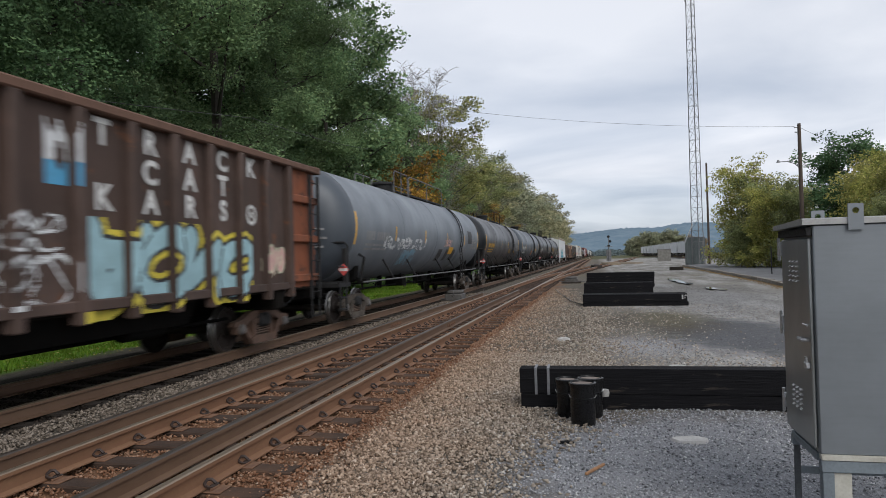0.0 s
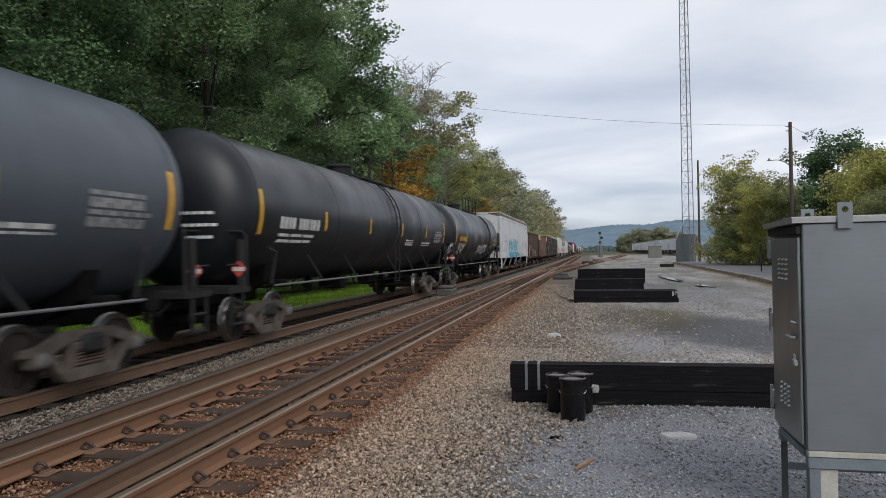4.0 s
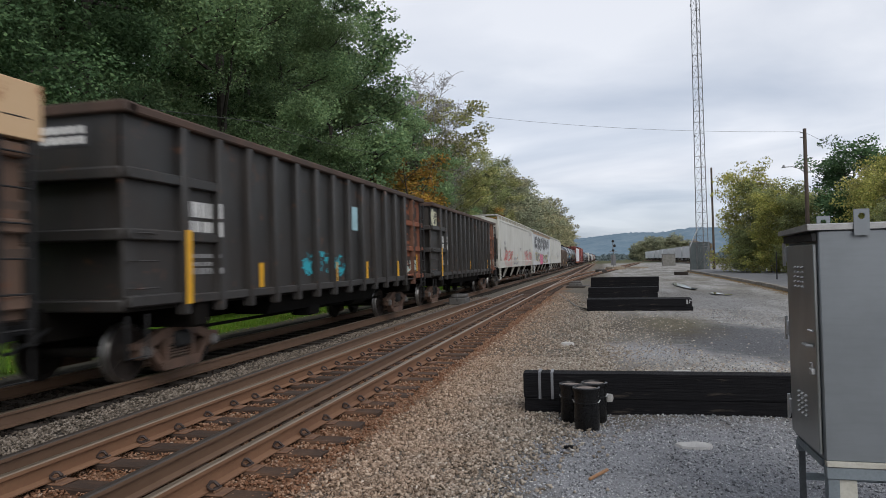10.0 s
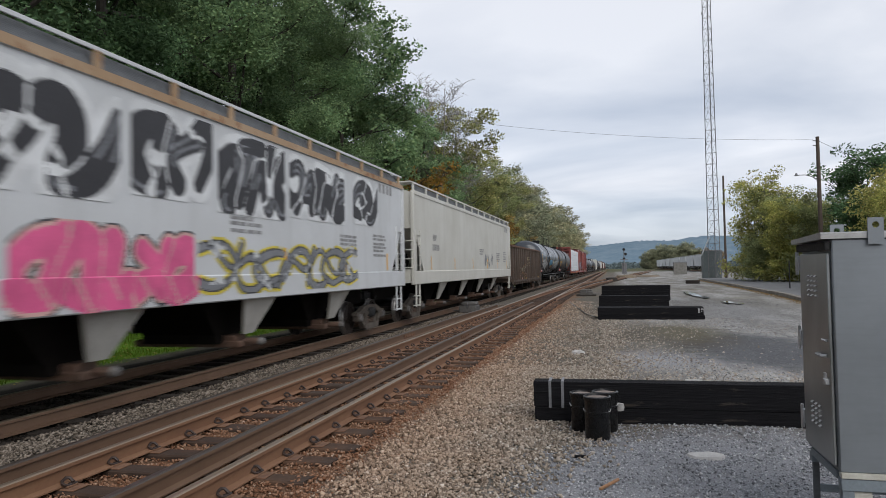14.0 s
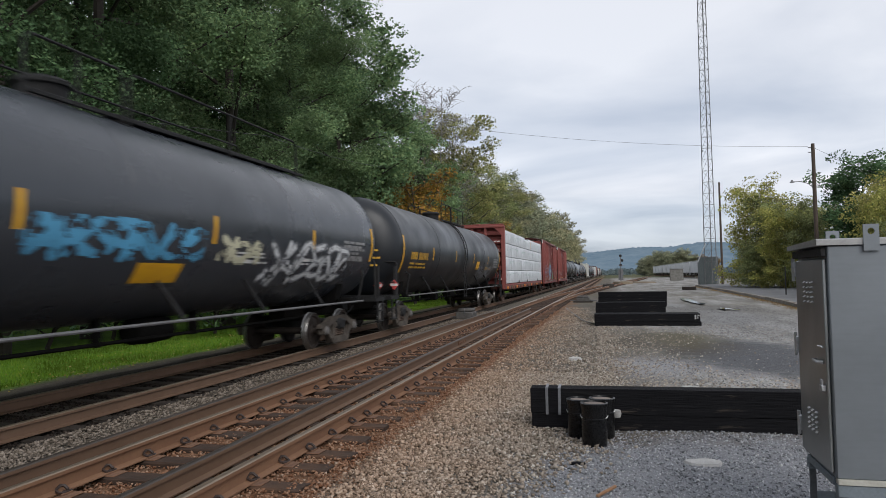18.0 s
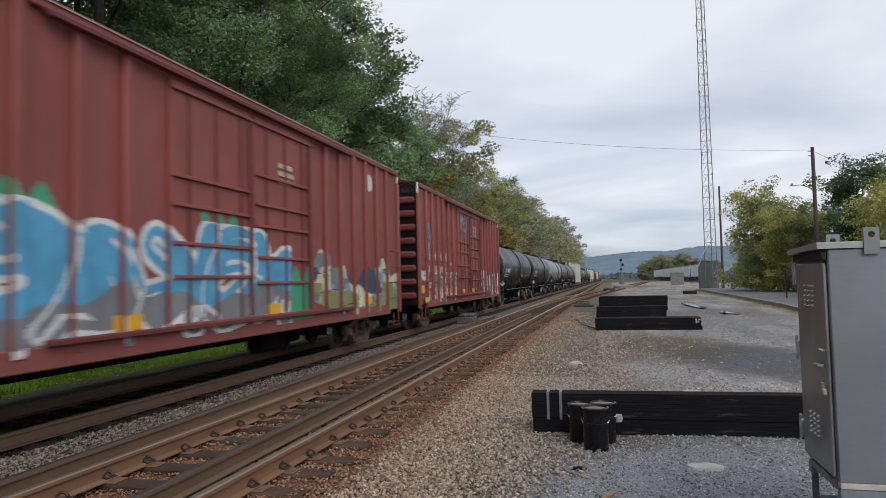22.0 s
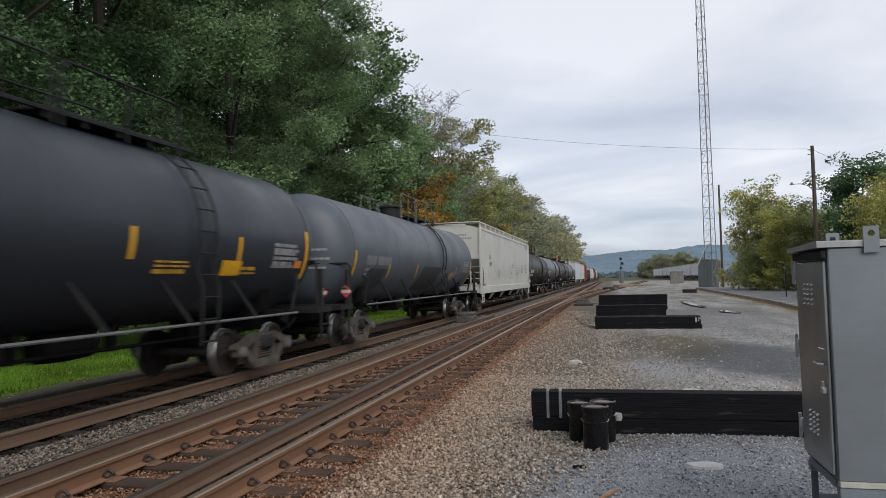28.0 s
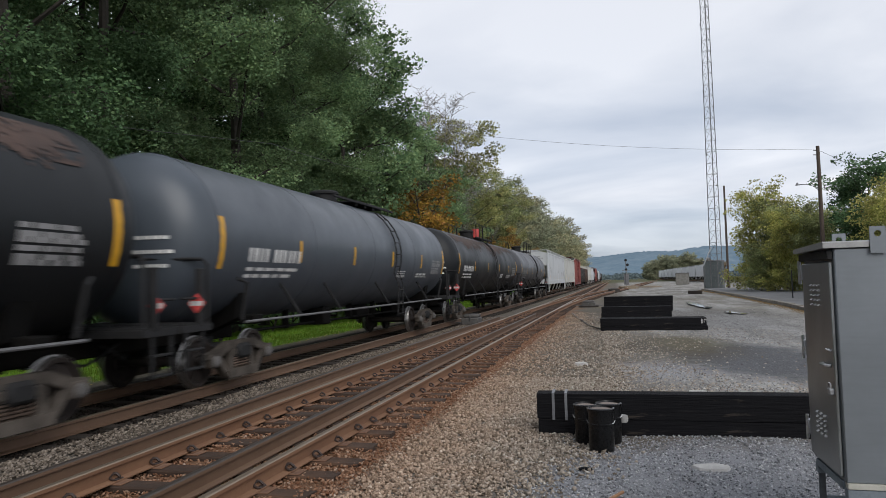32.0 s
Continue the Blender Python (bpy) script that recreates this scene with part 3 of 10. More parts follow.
def yard_scatter(rng, count):
    y = 9.4 + 16.0 * rng.uniform(0, 1, count) ** 1.25
    x = rng.uniform(-0.4, 5.2, count)
    thick = np.exp(-((y - 10.2) / 1.5) ** 2) + 0.75 * np.exp(-np.maximum(0, x - tan_edge(y)) / 0.9) + 0.10
    fines = np.hypot((x - 2.95) / 1.5, (y - 16.4) / 3.6) < 1
    keep = (rng.uniform(0, 1, count) < thick) & (x > tan_edge(y) - 0.3) & ~(fines & (rng.uniform(0, 1, count) < 0.8))
    x, y = x[keep], y[keep]
    return np.stack([x, y, np.array([ground_height(a, b) for a, b in zip(x, y)]) + rng.uniform(-0.008, 0.010, len(x))], 1)


def fine_stones(rng, count):
    y = 3.0 + 6.4 * rng.uniform(0, 1, count) ** 1.2
    x = rng.uniform(-1.0, 5.0, count)
    keep = x > tan_edge(y) + rng.normal(0, 0.22, count)
    x, y = x[keep], y[keep]
    return np.stack([x, y, np.array([ground_height(a, b) for a, b in zip(x, y)]) + 0.002 + rng.uniform(-0.004, 0.008, len(x))], 1)


def yard_chips(rng, count):
    y = 9.0 + 30.0 * rng.uniform(0, 1, count) ** 1.5
    x = rng.uniform(-0.6, 7.2, count)
    keep = x > tan_edge(y) + rng.normal(0, 0.5, count)
    # the dark fines and the bare soil carry few loose chips
    fines = np.hypot((x - 2.95) / 1.7, (y - 16.4) / 4.0) + rng.normal(0, 0.12, count) < 1
    bare = np.hypot((x - 1.2) / 1.8, (y - 19.8) / 3.6) + rng.normal(0, 0.12, count) < 1
    keep &= ~((fines | bare) & (rng.uniform(0, 1, count) < 0.85))
    x, y = x[keep], y[keep]
    return np.stack([x, y, np.array([ground_height(a, b) for a, b in zip(x, y)]) + rng.uniform(-0.006, 0.006, len(x))], 1)


def rust_edge(rng, count):
    y = 3.0 + 30.0 * rng.uniform(0, 1, count) ** 1.5
    x = -2.72 + np.abs(rng.normal(0, 0.27, count))
    return np.stack([x, y, np.array([ground_height(a, b) for a, b in zip(x, y)]) - 0.012 + rng.uniform(-0.008, 0.012, count)], 1)


M["gravel_oil"] = gravel_mat("oily_black_stone", [(0.0, (0.010, 0.008, 0.007)), (0.6, (0.026, 0.020, 0.016)), (1.0, (0.07, 0.055, 0.045))])
M["gravel_dark"] = gravel_mat("dark_packed_chips", [(0.0, (0.08, 0.079, 0.078)), (0.6, (0.20, 0.199, 0.20)), (0.92, (0.34, 0.335, 0.33)), (1.0, (0.50, 0.49, 0.47))])
for nm, cnt, pl, sz, mt, sd, lab in (
        ("gravel", 90000, yard_stones(3.0, 13.0, 1.5), (0.014, 0.036), "gravel", 1, "loose broken tan-grey stone beside the track"),
        ("gravel", 42000, fine_stones, (0.008, 0.020), "gravel_fine", 2, "fine blue-grey crushed stone of the yard"),
        ("gravel", 24000, yard_stones(12.0, 38.0, 1.4), (0.018, 0.042), "gravel", 3, "loose broken tan-grey stone of the yard"),
        ("gravel", 42000, yard_chips, (0.009, 0.026), "gravel_dark", 9, "sparse dark chips on the packed yard"),
        ("gravel", 26000, yard_scatter, (0.014, 0.034), "gravel", 13, "tan stone scattered thinly over the packed yard"),
        ("ballast", 14000, rust_edge, (0.014, 0.036), "gravel_rust", 10, "orange rust-stained stone beside the sleeper ends"),
        ("gravel", 9000, spread(-2.8, 3.2, -14.0, 3.0), (0.014, 0.034), "gravel", 6, "loose broken grey stone behind the standpoint"),
        ("ballast", 9000, spread(-6.35, -2.45, -14.0, 4.0, 1.0, -0.05), (0.013, 0.032), "gravel_rust", 7, "rust-stained ballast along the track"),
        ("ballast", 22000, spread(-6.40, -5.05, 4.5, 34.0, 1.5, -0.024), (0.014, 0.034), "gravel_pale", 4, "clean pale ballast between the two tracks"),
        ("ballast", 34000, spread(-5.3, -2.45, 3.0, 34.0, 1.5, -0.034), (0.012, 0.030), "gravel_rust", 5, "rust-stained ballast between the sleepers"),
        ("ballast", 14000, spread(-9.2, -6.50, 4.5, 34.0, 1.4, -0.050), (0.016, 0.042), "gravel_oil", 11, "oily black ballast along the far track")):
    make = shards if sd in (1, 2, 3, 4, 5, 10, 11) else stones
    tagged(make(nm, cnt, pl, sz, M[mt], sd), lab, "gravel", kind="stuff")


# ---- tracks ----
def rail_mats():
    n = Nodes("rail_side_rust")
    col = n.mix(n.ramp(n.noise(1.2, 5.0, 0.6, stretch=(3, 0.5, 3)), [(0.3, 0.0), (0.7, 1.0)]), (0.165, 0.078, 0.040), (0.255, 0.135, 0.072))
    n.bump(n.noise(50.0), 0.2, 0.003)
    side = n.done(n.mix(n.math("MULTIPLY", n.noise(35.0), 0.35), col, (0.07, 0.04, 0.026)), 0.85)
    n = Nodes("polished_rail_head")
    top = n.done(n.mix(n.noise(3.0, 4.0, stretch=(20, 0.6, 1)), (0.20, 0.150, 0.105), (0.30, 0.24, 0.18)), n.ramp(n.noise(6.0, 3.0, stretch=(20, 0.4, 1)), [(0.3, 0.34), (0.7, 0.5)]), 0.6)
    n = Nodes("dull_rail_head")
    dull = n.done(n.mix(n.noise(8.0), (0.040, 0.032, 0.026), (0.075, 0.061, 0.050)), 0.5, 0.3)
    n = Nodes("greasy_rail_side")
    dark = n.done(n.mix(n.noise(3.0), (0.105, 0.060, 0.036), (0.165, 0.098, 0.060)), 0.7)
    return side, top, dull, dark


M["rail_side"], M["rail_top"], M["rail_dull"], M["rail_dark"] = rail_mats()
RAIL = [(-0.075, 0), (0.075, 0), (0.075, 0.012), (0.012, 0.028), (0.010, 0.128), (0.037, 0.140), (0.037, 0.170), (0.027, 0.180), (-0.027, 0.180), (-0.037, 0.170), (-0.037, 0.140), (-0.010, 0.128), (-0.012, 0.028), (-0.075, 0.012)]


def rail_mesh(mb, path, top_z, shiny=(8,)):
    """A rail along a path of (x, y); its head at top_z. Material 1 on the running surface and, to suit the camera's
    view, the chamfer facing it.
    """
    n, vs = len(RAIL), []
    for i, (x, y) in enumerate(path):
        a, b = path[max(i - 1, 0)], path[min(i + 1, len(path) - 1)]
        d = math.hypot(b[0] - a[0], b[1] - a[1])
        nx, ny = (b[1] - a[1]) / d, -(b[0] - a[0]) / d
        vs += [(x + nx * p, y + ny * p, top_z - 0.18 + h) for p, h in RAIL]
    o = len(mb.v)
    mb.v.extend(vs)
    for i in range(len(path) - 1):
        for k in range(n):
            a, b = o + i * n + k, o + i * n + (k + 1) % n
            mb.f.append((a, b, b + n, a + n))
            mb.mi.append(1 if k in (6, 7) else 0)
    mb.f += [tuple(o + k for k in range(n)), tuple(o + (len(path) - 1) * n + k for k in range(n - 1, -1, -1))]
    mb.mi += [0, 0]
    return mb


def tie_materials():
    n = Nodes("weathered_rust_dusted_sleeper")
    grain = n.noise(9.0, 6.0, 0.65, stretch=(0.5, 7.0, 7.0))
    col = n.ramp(grain, [(0.3, (0.022, 0.014, 0.010)), (0.6, (0.058, 0.033, 0.022)), (0.8, (0.115, 0.070, 0.046))])
    col = n.mix(n.ramp(n.noise(1.6, 5.0), [(0.50, 0.0), (0.75, 0.6)]), col, (0.16, 0.08, 0.042))
    col = n.mix(n.math("MULTIPLY", n.random(), 0.35), col, (0.075, 0.062, 0.052))
    n.bump(grain, 0.5, 0.01)
    a = n.done(col, 0.9, 0.0, 0.3)
    n = Nodes("oil_black_sleeper")
    grain = n.noise(9.0, 6.0, 0.65, stretch=(0.5, 7.0, 7.0))
    n.bump(grain, 0.5, 0.01)
    b = n.done(n.ramp(grain, [(0.3, (0.014, 0.012, 0.010)), (0.75, (0.055, 0.043, 0.034))]), 0.8, 0.0, 0.4)
    return a, b


M["tie"], M["tie_oil"] = tie_materials()
M["plate"] = simple("rusted_tie_plate", (0.21, 0.11, 0.06), (0.12, 0.062, 0.038), 9.0, 0.85)
M["clip"] = simple("dark_spring_clip", (0.026, 0.018, 0.016), (0.05, 0.03, 0.022), 12.0, 0.55, 0.3)
M["plate_oil"] = simple("oily_tie_plate", (0.035, 0.026, 0.021), (0.02, 0.016, 0.014), 9.0, 0.8)
SPACING = 0.584


def tie_mesh(rng, half, mat, name="sleeper"):
    """A sleeper with split, worn ends; origin at the middle of its top."""
    mb = MB()
    w, d = 0.112 + rng.uniform(-0.008, 0.008), 0.17
    c = 0.014
    L, R = -half + rng.uniform(-0.03, 0.03), half + rng.uniform(-0.05, 0.06)
    prof = [(-w, -d), (w, -d), (w, -c), (w - c, 0), (0.3 * w, -0.004 * rng.random()), (-w + c, 0), (-w, -c)]
    vs, cuts = [], [L, L + 0.02] + [L + (R - L) * t for t in (0.2, 0.4, 0.6, 0.8)] + [R - 0.02, R]
    for i, x in enumerate(cuts):
        s = 0.93 if i in (0, len(cuts) - 1) else 1.0
        vs += [(x + (rng.uniform(-0.012, 0.012) if s < 1 else 0), p * s + rng.uniform(-0.004, 0.004), h * s + rng.uniform(-0.004, 0.003)) for p, h in prof]
    n = len(prof)
    fs = [(i * n + k, (i + 1) * n + k, (i + 1) * n + (k + 1) % n, i * n + (k + 1) % n) for i in range(len(cuts) - 1) for k in range(n)]
    fs += [tuple(range(n)), tuple((len(cuts) - 1) * n + k for k in range(n - 1, -1, -1))]
    mb.add(vs, fs)
    return mb.mesh(name, mat, True, 30)


def clip_mesh():
    """An elastic rail clip: a bent bar rising over the rail foot."""
    mb = MB()
    mb.tube([(0.0, -0.06, 0.018), (0.0, 0.035, 0.02), (0.012, 0.062, 0.028), (0.035, 0.066, 0.042), (0.055, 0.045, 0.054), (0.05, 0.010, 0.074), (0.028, -0.012, 0.070), (-0.012, -0.012, 0.040)], 0.014, 6)
    mb.box(-0.016, 0.026, -0.035, 0.02, 0.0, 0.034, 0.006)
    return mb.mesh("rail_clip", M["clip"])


def build_track(label, xc, top, mats_rail, tie_mat, y_near, y_far, y_end, rng, half, detail=True):
    track = thing("railway_track", label, "railway track", kind="structure")
    ys = [-560.0, -60.0] + list(np.arange(-4, 60, 8.0)) + [80, 120, 200, 320, 520, 900]
    for s in (-1, 1):
        rail_mesh(MB(), [(xc + s * HALF, y) for y in ys], top).ob("rail", mats_rail, track, "steel rail with a polished head")
    tops = top - 0.19
    variants = [tie_mesh(rng, half, tie_mat) for _ in range(7)]
    plate = MB().box(-0.19, 0.19, -0.095, 0.095, 0.0, 0.012, 0.004).box(-0.105, -0.085, -0.06, 0.06, 0.01, 0.03, 0.004).box(0.085, 0.105, -0.06, 0.06, 0.01, 0.03, 0.004).mesh("tie_plate", M["plate"] if tie_mat is M["tie"] else M["plate_oil"])
    clip = clip_mesh()
    y, i = y_near, 0
    far = MB()
    while y < y_end:
        yy = y + rng.uniform(-0.05, 0.05)
        if y < y_far:
            t = put_mesh("sleeper", variants[rng.randrange(7)], track, at=Matrix.Translation((xc + rng.uniform(-0.03, 0.03), yy, tops + rng.uniform(-0.012, 0.004))) @ pose(0, 0, 0, 0, 0, rng.uniform(-1.2, 1.2)))
            for s in (-1, 1) if detail and y > 1.5 else ():
                put_mesh("tie_plate", plate, t, at=(s * HALF, 0, 0.001))
                for q in (-1, 1):
                    put_mesh("rail_clip", clip, t, at=Matrix.Translation((s * HALF + q * 0.085, 0, 0.012)) @ pose(0, 0, 0, 0, 0, 180 if q > 0 else 0))
        else:
            far.box(xc - half, xc + half, yy - 0.11, yy + 0.11, tops - 0.15, tops)
        y += SPACING
    tagged(far.ob("sleepers", tie_mat, track, "row of timber sleepers further along", smooth=False), kind="stuff")
    return track


rng = random.Random(7)
build_track("rust-brown track with timber sleepers and clipped rails", XB, ZB, [M["rail_side"], M["rail_top"]], M["tie"], -15.5, 38.0, 230.0, rng, 1.30)
build_track("oily dark track that carries the freight train", XT, ZT, [M["rail_dark"], M["rail_top"]], M["tie_oil"], -9.0, 33.0, 230.0, rng, 1.36, False)

# unlaid rails lying along the near track, a little askew
for nm, pts in (("loose_rail", [(-3.64, -8), (-3.66, 4), (-3.72, 8), (-3.80, 14), (-3.84, 22), (-3.80, 33)]), ("loose_rail", [(-5.10, -8), (-5.14, 4), (-5.22, 8), (-5.32, 14), (-5.36, 22), (-5.22, 31)])):
    path = [(pts[0][0], pts[0][1])]
    for a, b in zip(pts, pts[1:]):
        path += [(a[0] + (b[0] - a[0]) * k / 4, a[1] + (b[1] - a[1]) * k / 4) for k in range(1, 5)]
    lr = thing(nm, "dull unworn steel rail lying loose on the sleepers", "rail", group="loose rails")
    rail_mesh(MB(), path, ZB - 0.006).ob("rail", [M["rail_dark"], M["rail_dull"]], lr)
    for yj in (17.4,):
        xj = float(np.interp(yj, [p[1] for p in path], [p[0] for p in path]))
        for s in (-1, 1):
            jb = MB().box(min(s * 0.012, s * 0.032), max(s * 0.012, s * 0.032), -0.45, 0.45, 0.035, 0.125, 0.006)
            for k in range(4):
                jb.lathe([(0.0, s * 0.052), (0.018, s * 0.052), (0.02, s * 0.03), (0.0, s * 0.028)], "x", 6, (0, -0.33 + k * 0.22, 0.08))
            jb.ob("joint_bar", M["plate"], lr, at=(xj, yj, ZB - 0.186))


def branch_track():
    """The track that leaves the near one and swings over to the yard."""
    tr = thing("railway_track", "yard lead curving away from the near track", "railway track", kind="structure")
    mid = [(-3.93, 30), (-3.90, 38), (-3.72, 48), (-3.30, 58), (-2.55, 70), (-1.40, 85), (0.3, 104), (3.2, 138), (6.6, 180), (11.5, 240), (18, 330)]
    pts = [mid[0]]
    for a, b in zip(mid, mid[1:]):
        pts += [(a[0] + (b[0] - a[0]) * k / 3, a[1] + (b[1] - a[1]) * k / 3) for k in (1, 2, 3)]
    far = MB()
    for s in (-1, 1):
        rail_mesh(MB(), [(x + s * HALF, y) for x, y in pts], ZB + 0.002).ob("rail", [M["rail_side"], M["rail_top"]], tr, "steel rail with a polished head")
    y = 50.0
    while y < 230:
        x = float(np.interp(y, [p[1] for p in pts], [p[0] for p in pts]))
        far.box(x - 1.3, x + 1.3, y - 0.11, y + 0.11, -0.16, -0.008)
        y += SPACING
    tagged(far.ob("sleepers", M["tie"], tr, "row of timber sleepers", smooth=False), kind="stuff")


branch_track()


# ---- the freight train ----
# Cars are built round their own middle: x towards the yard, y along the track, z up from the rail head.
W = 1.58
WHEELSETS = []
WR = 0.42


def wheelset_mesh(mat):
    mb = MB()
    mb.lathe([(0.0, -0.95), (0.075, -0.95), (0.075, -0.70), (0.085, 0.0), (0.075, 0.70), (0.075, 0.95), (0.0, 0.95)], "x", 12)
    for s in (-1, 1):
        prof = [(0.09, 0.80), (0.12, 0.81), (0.15, 0.775), (0.33, 0.765), (0.35, 0.805), (WR - 0.012, 0.81), (WR, 0.795), (WR + 0.004, 0.72), (WR + 0.026, 0.705), (WR + 0.02, 0.685), (0.35, 0.68), (0.33, 0.70), (0.15, 0.72), (0.12, 0.69), (0.09, 0.69)]
        mb.lathe([(r, s * h) for r, h in (prof if s > 0 else prof)], "x", 28, mis=[0, 0, 0, 0, 0, 1, 1, 1, 0, 0, 0, 0, 0, 0])
    # chalked spoke-like ribs and a paint dab let the turning show
    for k in range(3):
        for s in (-1, 1):
            m = Matrix.Rotation(k * 2 * math.pi / 3, 4, "X")
            mb.box(s * 0.79 - 0.012, s * 0.79 + 0.012, -0.02, 0.02, 0.16, 0.32, 0, 0, m)
    return mb.mesh("wheelset", [mat, M["tread"]])


def sideframe_mesh(mat):
    """A cast side frame with its two windows and the spring opening."""
    mb = MB()
    x0, x1 = -0.07, 0.07
    top = [(-1.08, 0.06), (-1.05, 0.14), (-0.78, 0.17), (-0.42, 0.30), (0.42, 0.30), (0.78, 0.17), (1.05, 0.14), (1.08, 0.06), (0.74, 0.02), (0.38, 0.17), (-0.38, 0.17), (-0.74, 0.02)]
    mb.prism(top, "x", x0, x1)
    for s in (-1, 1):
        mb.prism([(s * 0.70, 0.10), (s * 0.82, 0.08), (s * 0.50, -0.30), (s * 0.36, -0.30)], "x", x0, x1)
        mb.prism([(s * 0.27, 0.20), (s * 0.38, 0.20), (s * 0.40, -0.28), (s * 0.29, -0.28)], "x", x0 + 0.01, x1 - 0.01)
        mb.box(x0 - 0.02, x1 + 0.02, s * 0.875 - 0.13, s * 0.875 + 0.13, -0.10, 0.13, 0.03)
    mb.prism([(-0.52, -0.20), (-0.46, -0.33), (0.46, -0.33), (0.52, -0.20), (0.36, -0.18), (-0.36, -0.18)], "x", x0 - 0.03, x1 + 0.03)
    mb.box(x0 - 0.01, x1 + 0.01, -0.30, 0.30, 0.04, 0.16, 0.02)
    return mb.mesh("sideframe", mat)


def spring_mesh():
    mb = MB()
    for dy in (-0.17, 0.0, 0.17):
        pts = [(0.062 * math.cos(a), dy + 0.062 * math.sin(a), -0.18 + 0.22 * a / (5 * 2 * math.pi)) for a in np.linspace(0, 5 * 2 * math.pi, 41)]
        mb.tube(pts, 0.016, 5)
    return mb.mesh("spring_nest", M["spring"])


TRUCK_KIT = {}


def truck_kit(tone):
    if tone not in TRUCK_KIT:
        mat = M[tone]
        bol = MB().box(-1.18, 1.18, -0.20, 0.20, -0.02, 0.24, 0.05).box(-0.35, 0.35, -0.28, 0.28, 0.22, 0.34, 0.03)
        for s in (-1, 1):
            bol.box(-0.8, 0.8, s * 0.40 - 0.05, s * 0.40 + 0.05, -0.12, 0.0, 0.02)
            bol.tube([(0.55, s * 0.36, -0.05), (0.1, s * 0.1, 0.18)], 0.025, 6)
        cap = MB().lathe([(0.0, 0.10), (0.06, 0.10), (0.085, 0.085), (0.105, 0.03), (0.11, -0.06)], "x", 14)
        TRUCK_KIT[tone] = (bol.mesh("truck", M["steel_dark"]), wheelset_mesh(M["wheel"]), sideframe_mesh(mat), cap.mesh("bearing_cap", M["cap"]), spring_mesh())
    return TRUCK_KIT[tone]


def add_truck(car, y, tone="truck"):
    bol, ws, sf, cap, spr = truck_kit(tone)
    tr = put_mesh("truck", bol, car, at=(0, y, WR))
    for s in (-1, 1):
        put_mesh("sideframe", sf, tr, at=(s * 1.03, 0, 0))
        put_mesh("spring_nest", spr, tr, at=(s * 1.03, 0, 0))
        w = put_mesh("wheelset", ws, tr, at=(0, s * 0.875, 0))
        WHEELSETS.append(w)
        for q in (-1, 1):
            put_mesh("bearing_cap", cap, tr, at=Matrix.Translation((q * 1.08, s * 0.875, 0)) @ pose(0, 0, 0, 0, 0, 0 if q > 0 else 180))


def add_coupler(car, y, s):
    mb = MB()
    mb.box(-0.10, 0.10, min(0, s * 0.55), max(0, s * 0.55), -0.09, 0.09, 0.02)
    mb.prism([(-0.15, s * 0.42), (0.16, s * 0.42), (0.20, s * 0.62), (0.06, s * 0.78), (-0.05, s * 0.66), (-0.15, s * 0.70)], "z", -0.14, 0.14)
    mb.tube([(0.28, 0, -0.02), (0.30, s * 0.3, -0.16), (0.22, s * 0.6, -0.30), (0.12, s * 0.75, -0.24)], 0.022, 6)
    mb.ob("coupler", M["steel_dark"], car, "knuckle coupler with an air hose", at=(0, y, 0.88))


def add_ladder(parent, y, z0, z1, x, mat, w=0.42, rungs=None, deep=0.0):
    mb = MB()
    n = rungs or max(2, round((z1 - z0) / 0.36))
    for s in (-1, 1):
        mb.box(x - 0.025, x + 0.025, y + s * w / 2 - 0.035, y + s * w / 2 + 0.035, z0, z1, 0.006)
    for k in range(n):
        z = z0 + (k + 0.5) * (z1 - z0) / n
        mb.tube([(x, y - w / 2, z), (x + 0.02, y - w / 2 + 0.03, z), (x + 0.02, y + w / 2 - 0.03, z), (x, y + w / 2, z)], 0.012, 6)
    return mb.ob("ladder", mat, parent)


def flat_side(eps=0.006):
    return lambda y, z: W + eps


def decal(name, parent, mats, y0, y1, z0, z1, fn, surf, cell=0.025, label="", flip=False):
    """Paint on a side as thin geometry that follows the surface: fn(u, v) gives a material number or -1."""
    ny, nz = max(2, int((y1 - y0) / cell)), max(2, int((z1 - z0) / cell))
    u, v = (np.arange(ny) + 0.5) / ny, (np.arange(nz) + 0.5) / nz
    U, V = np.meshgrid(u, v)
    idx = fn(U, V)
    ye, ze = np.linspace(y0, y1, ny + 1), np.linspace(z0, z1, nz + 1)
    off = np.array([surf(y, 0.5 * (z0 + z1)) for y in (ye[:-1] + ye[1:]) / 2])
    mb = MB()
    for j in range(nz):
        row, i = idx[j], 0
        while i < ny:
            k = i + 1
            while k < ny and row[k] == row[i] and abs(off[k] - off[i]) < 0.01:
                k += 1
            if row[i] >= 0:
                ya, yb, yc = ye[i], ye[k], (ye[i] + ye[i + 1]) / 2
                pa, pb = surf(yc, ze[j]), surf(yc, ze[j + 1])
                mb.add([(pa, ya, ze[j]), (pa, yb, ze[j]), (pb, yb, ze[j + 1]), (pb, ya, ze[j + 1])], [(0, 1, 2, 3)], int(row[i]))
            i = k
    if not mb.f:
        return None
    return mb.ob(name, [M[m] for m in mats], parent, label, smooth=False)


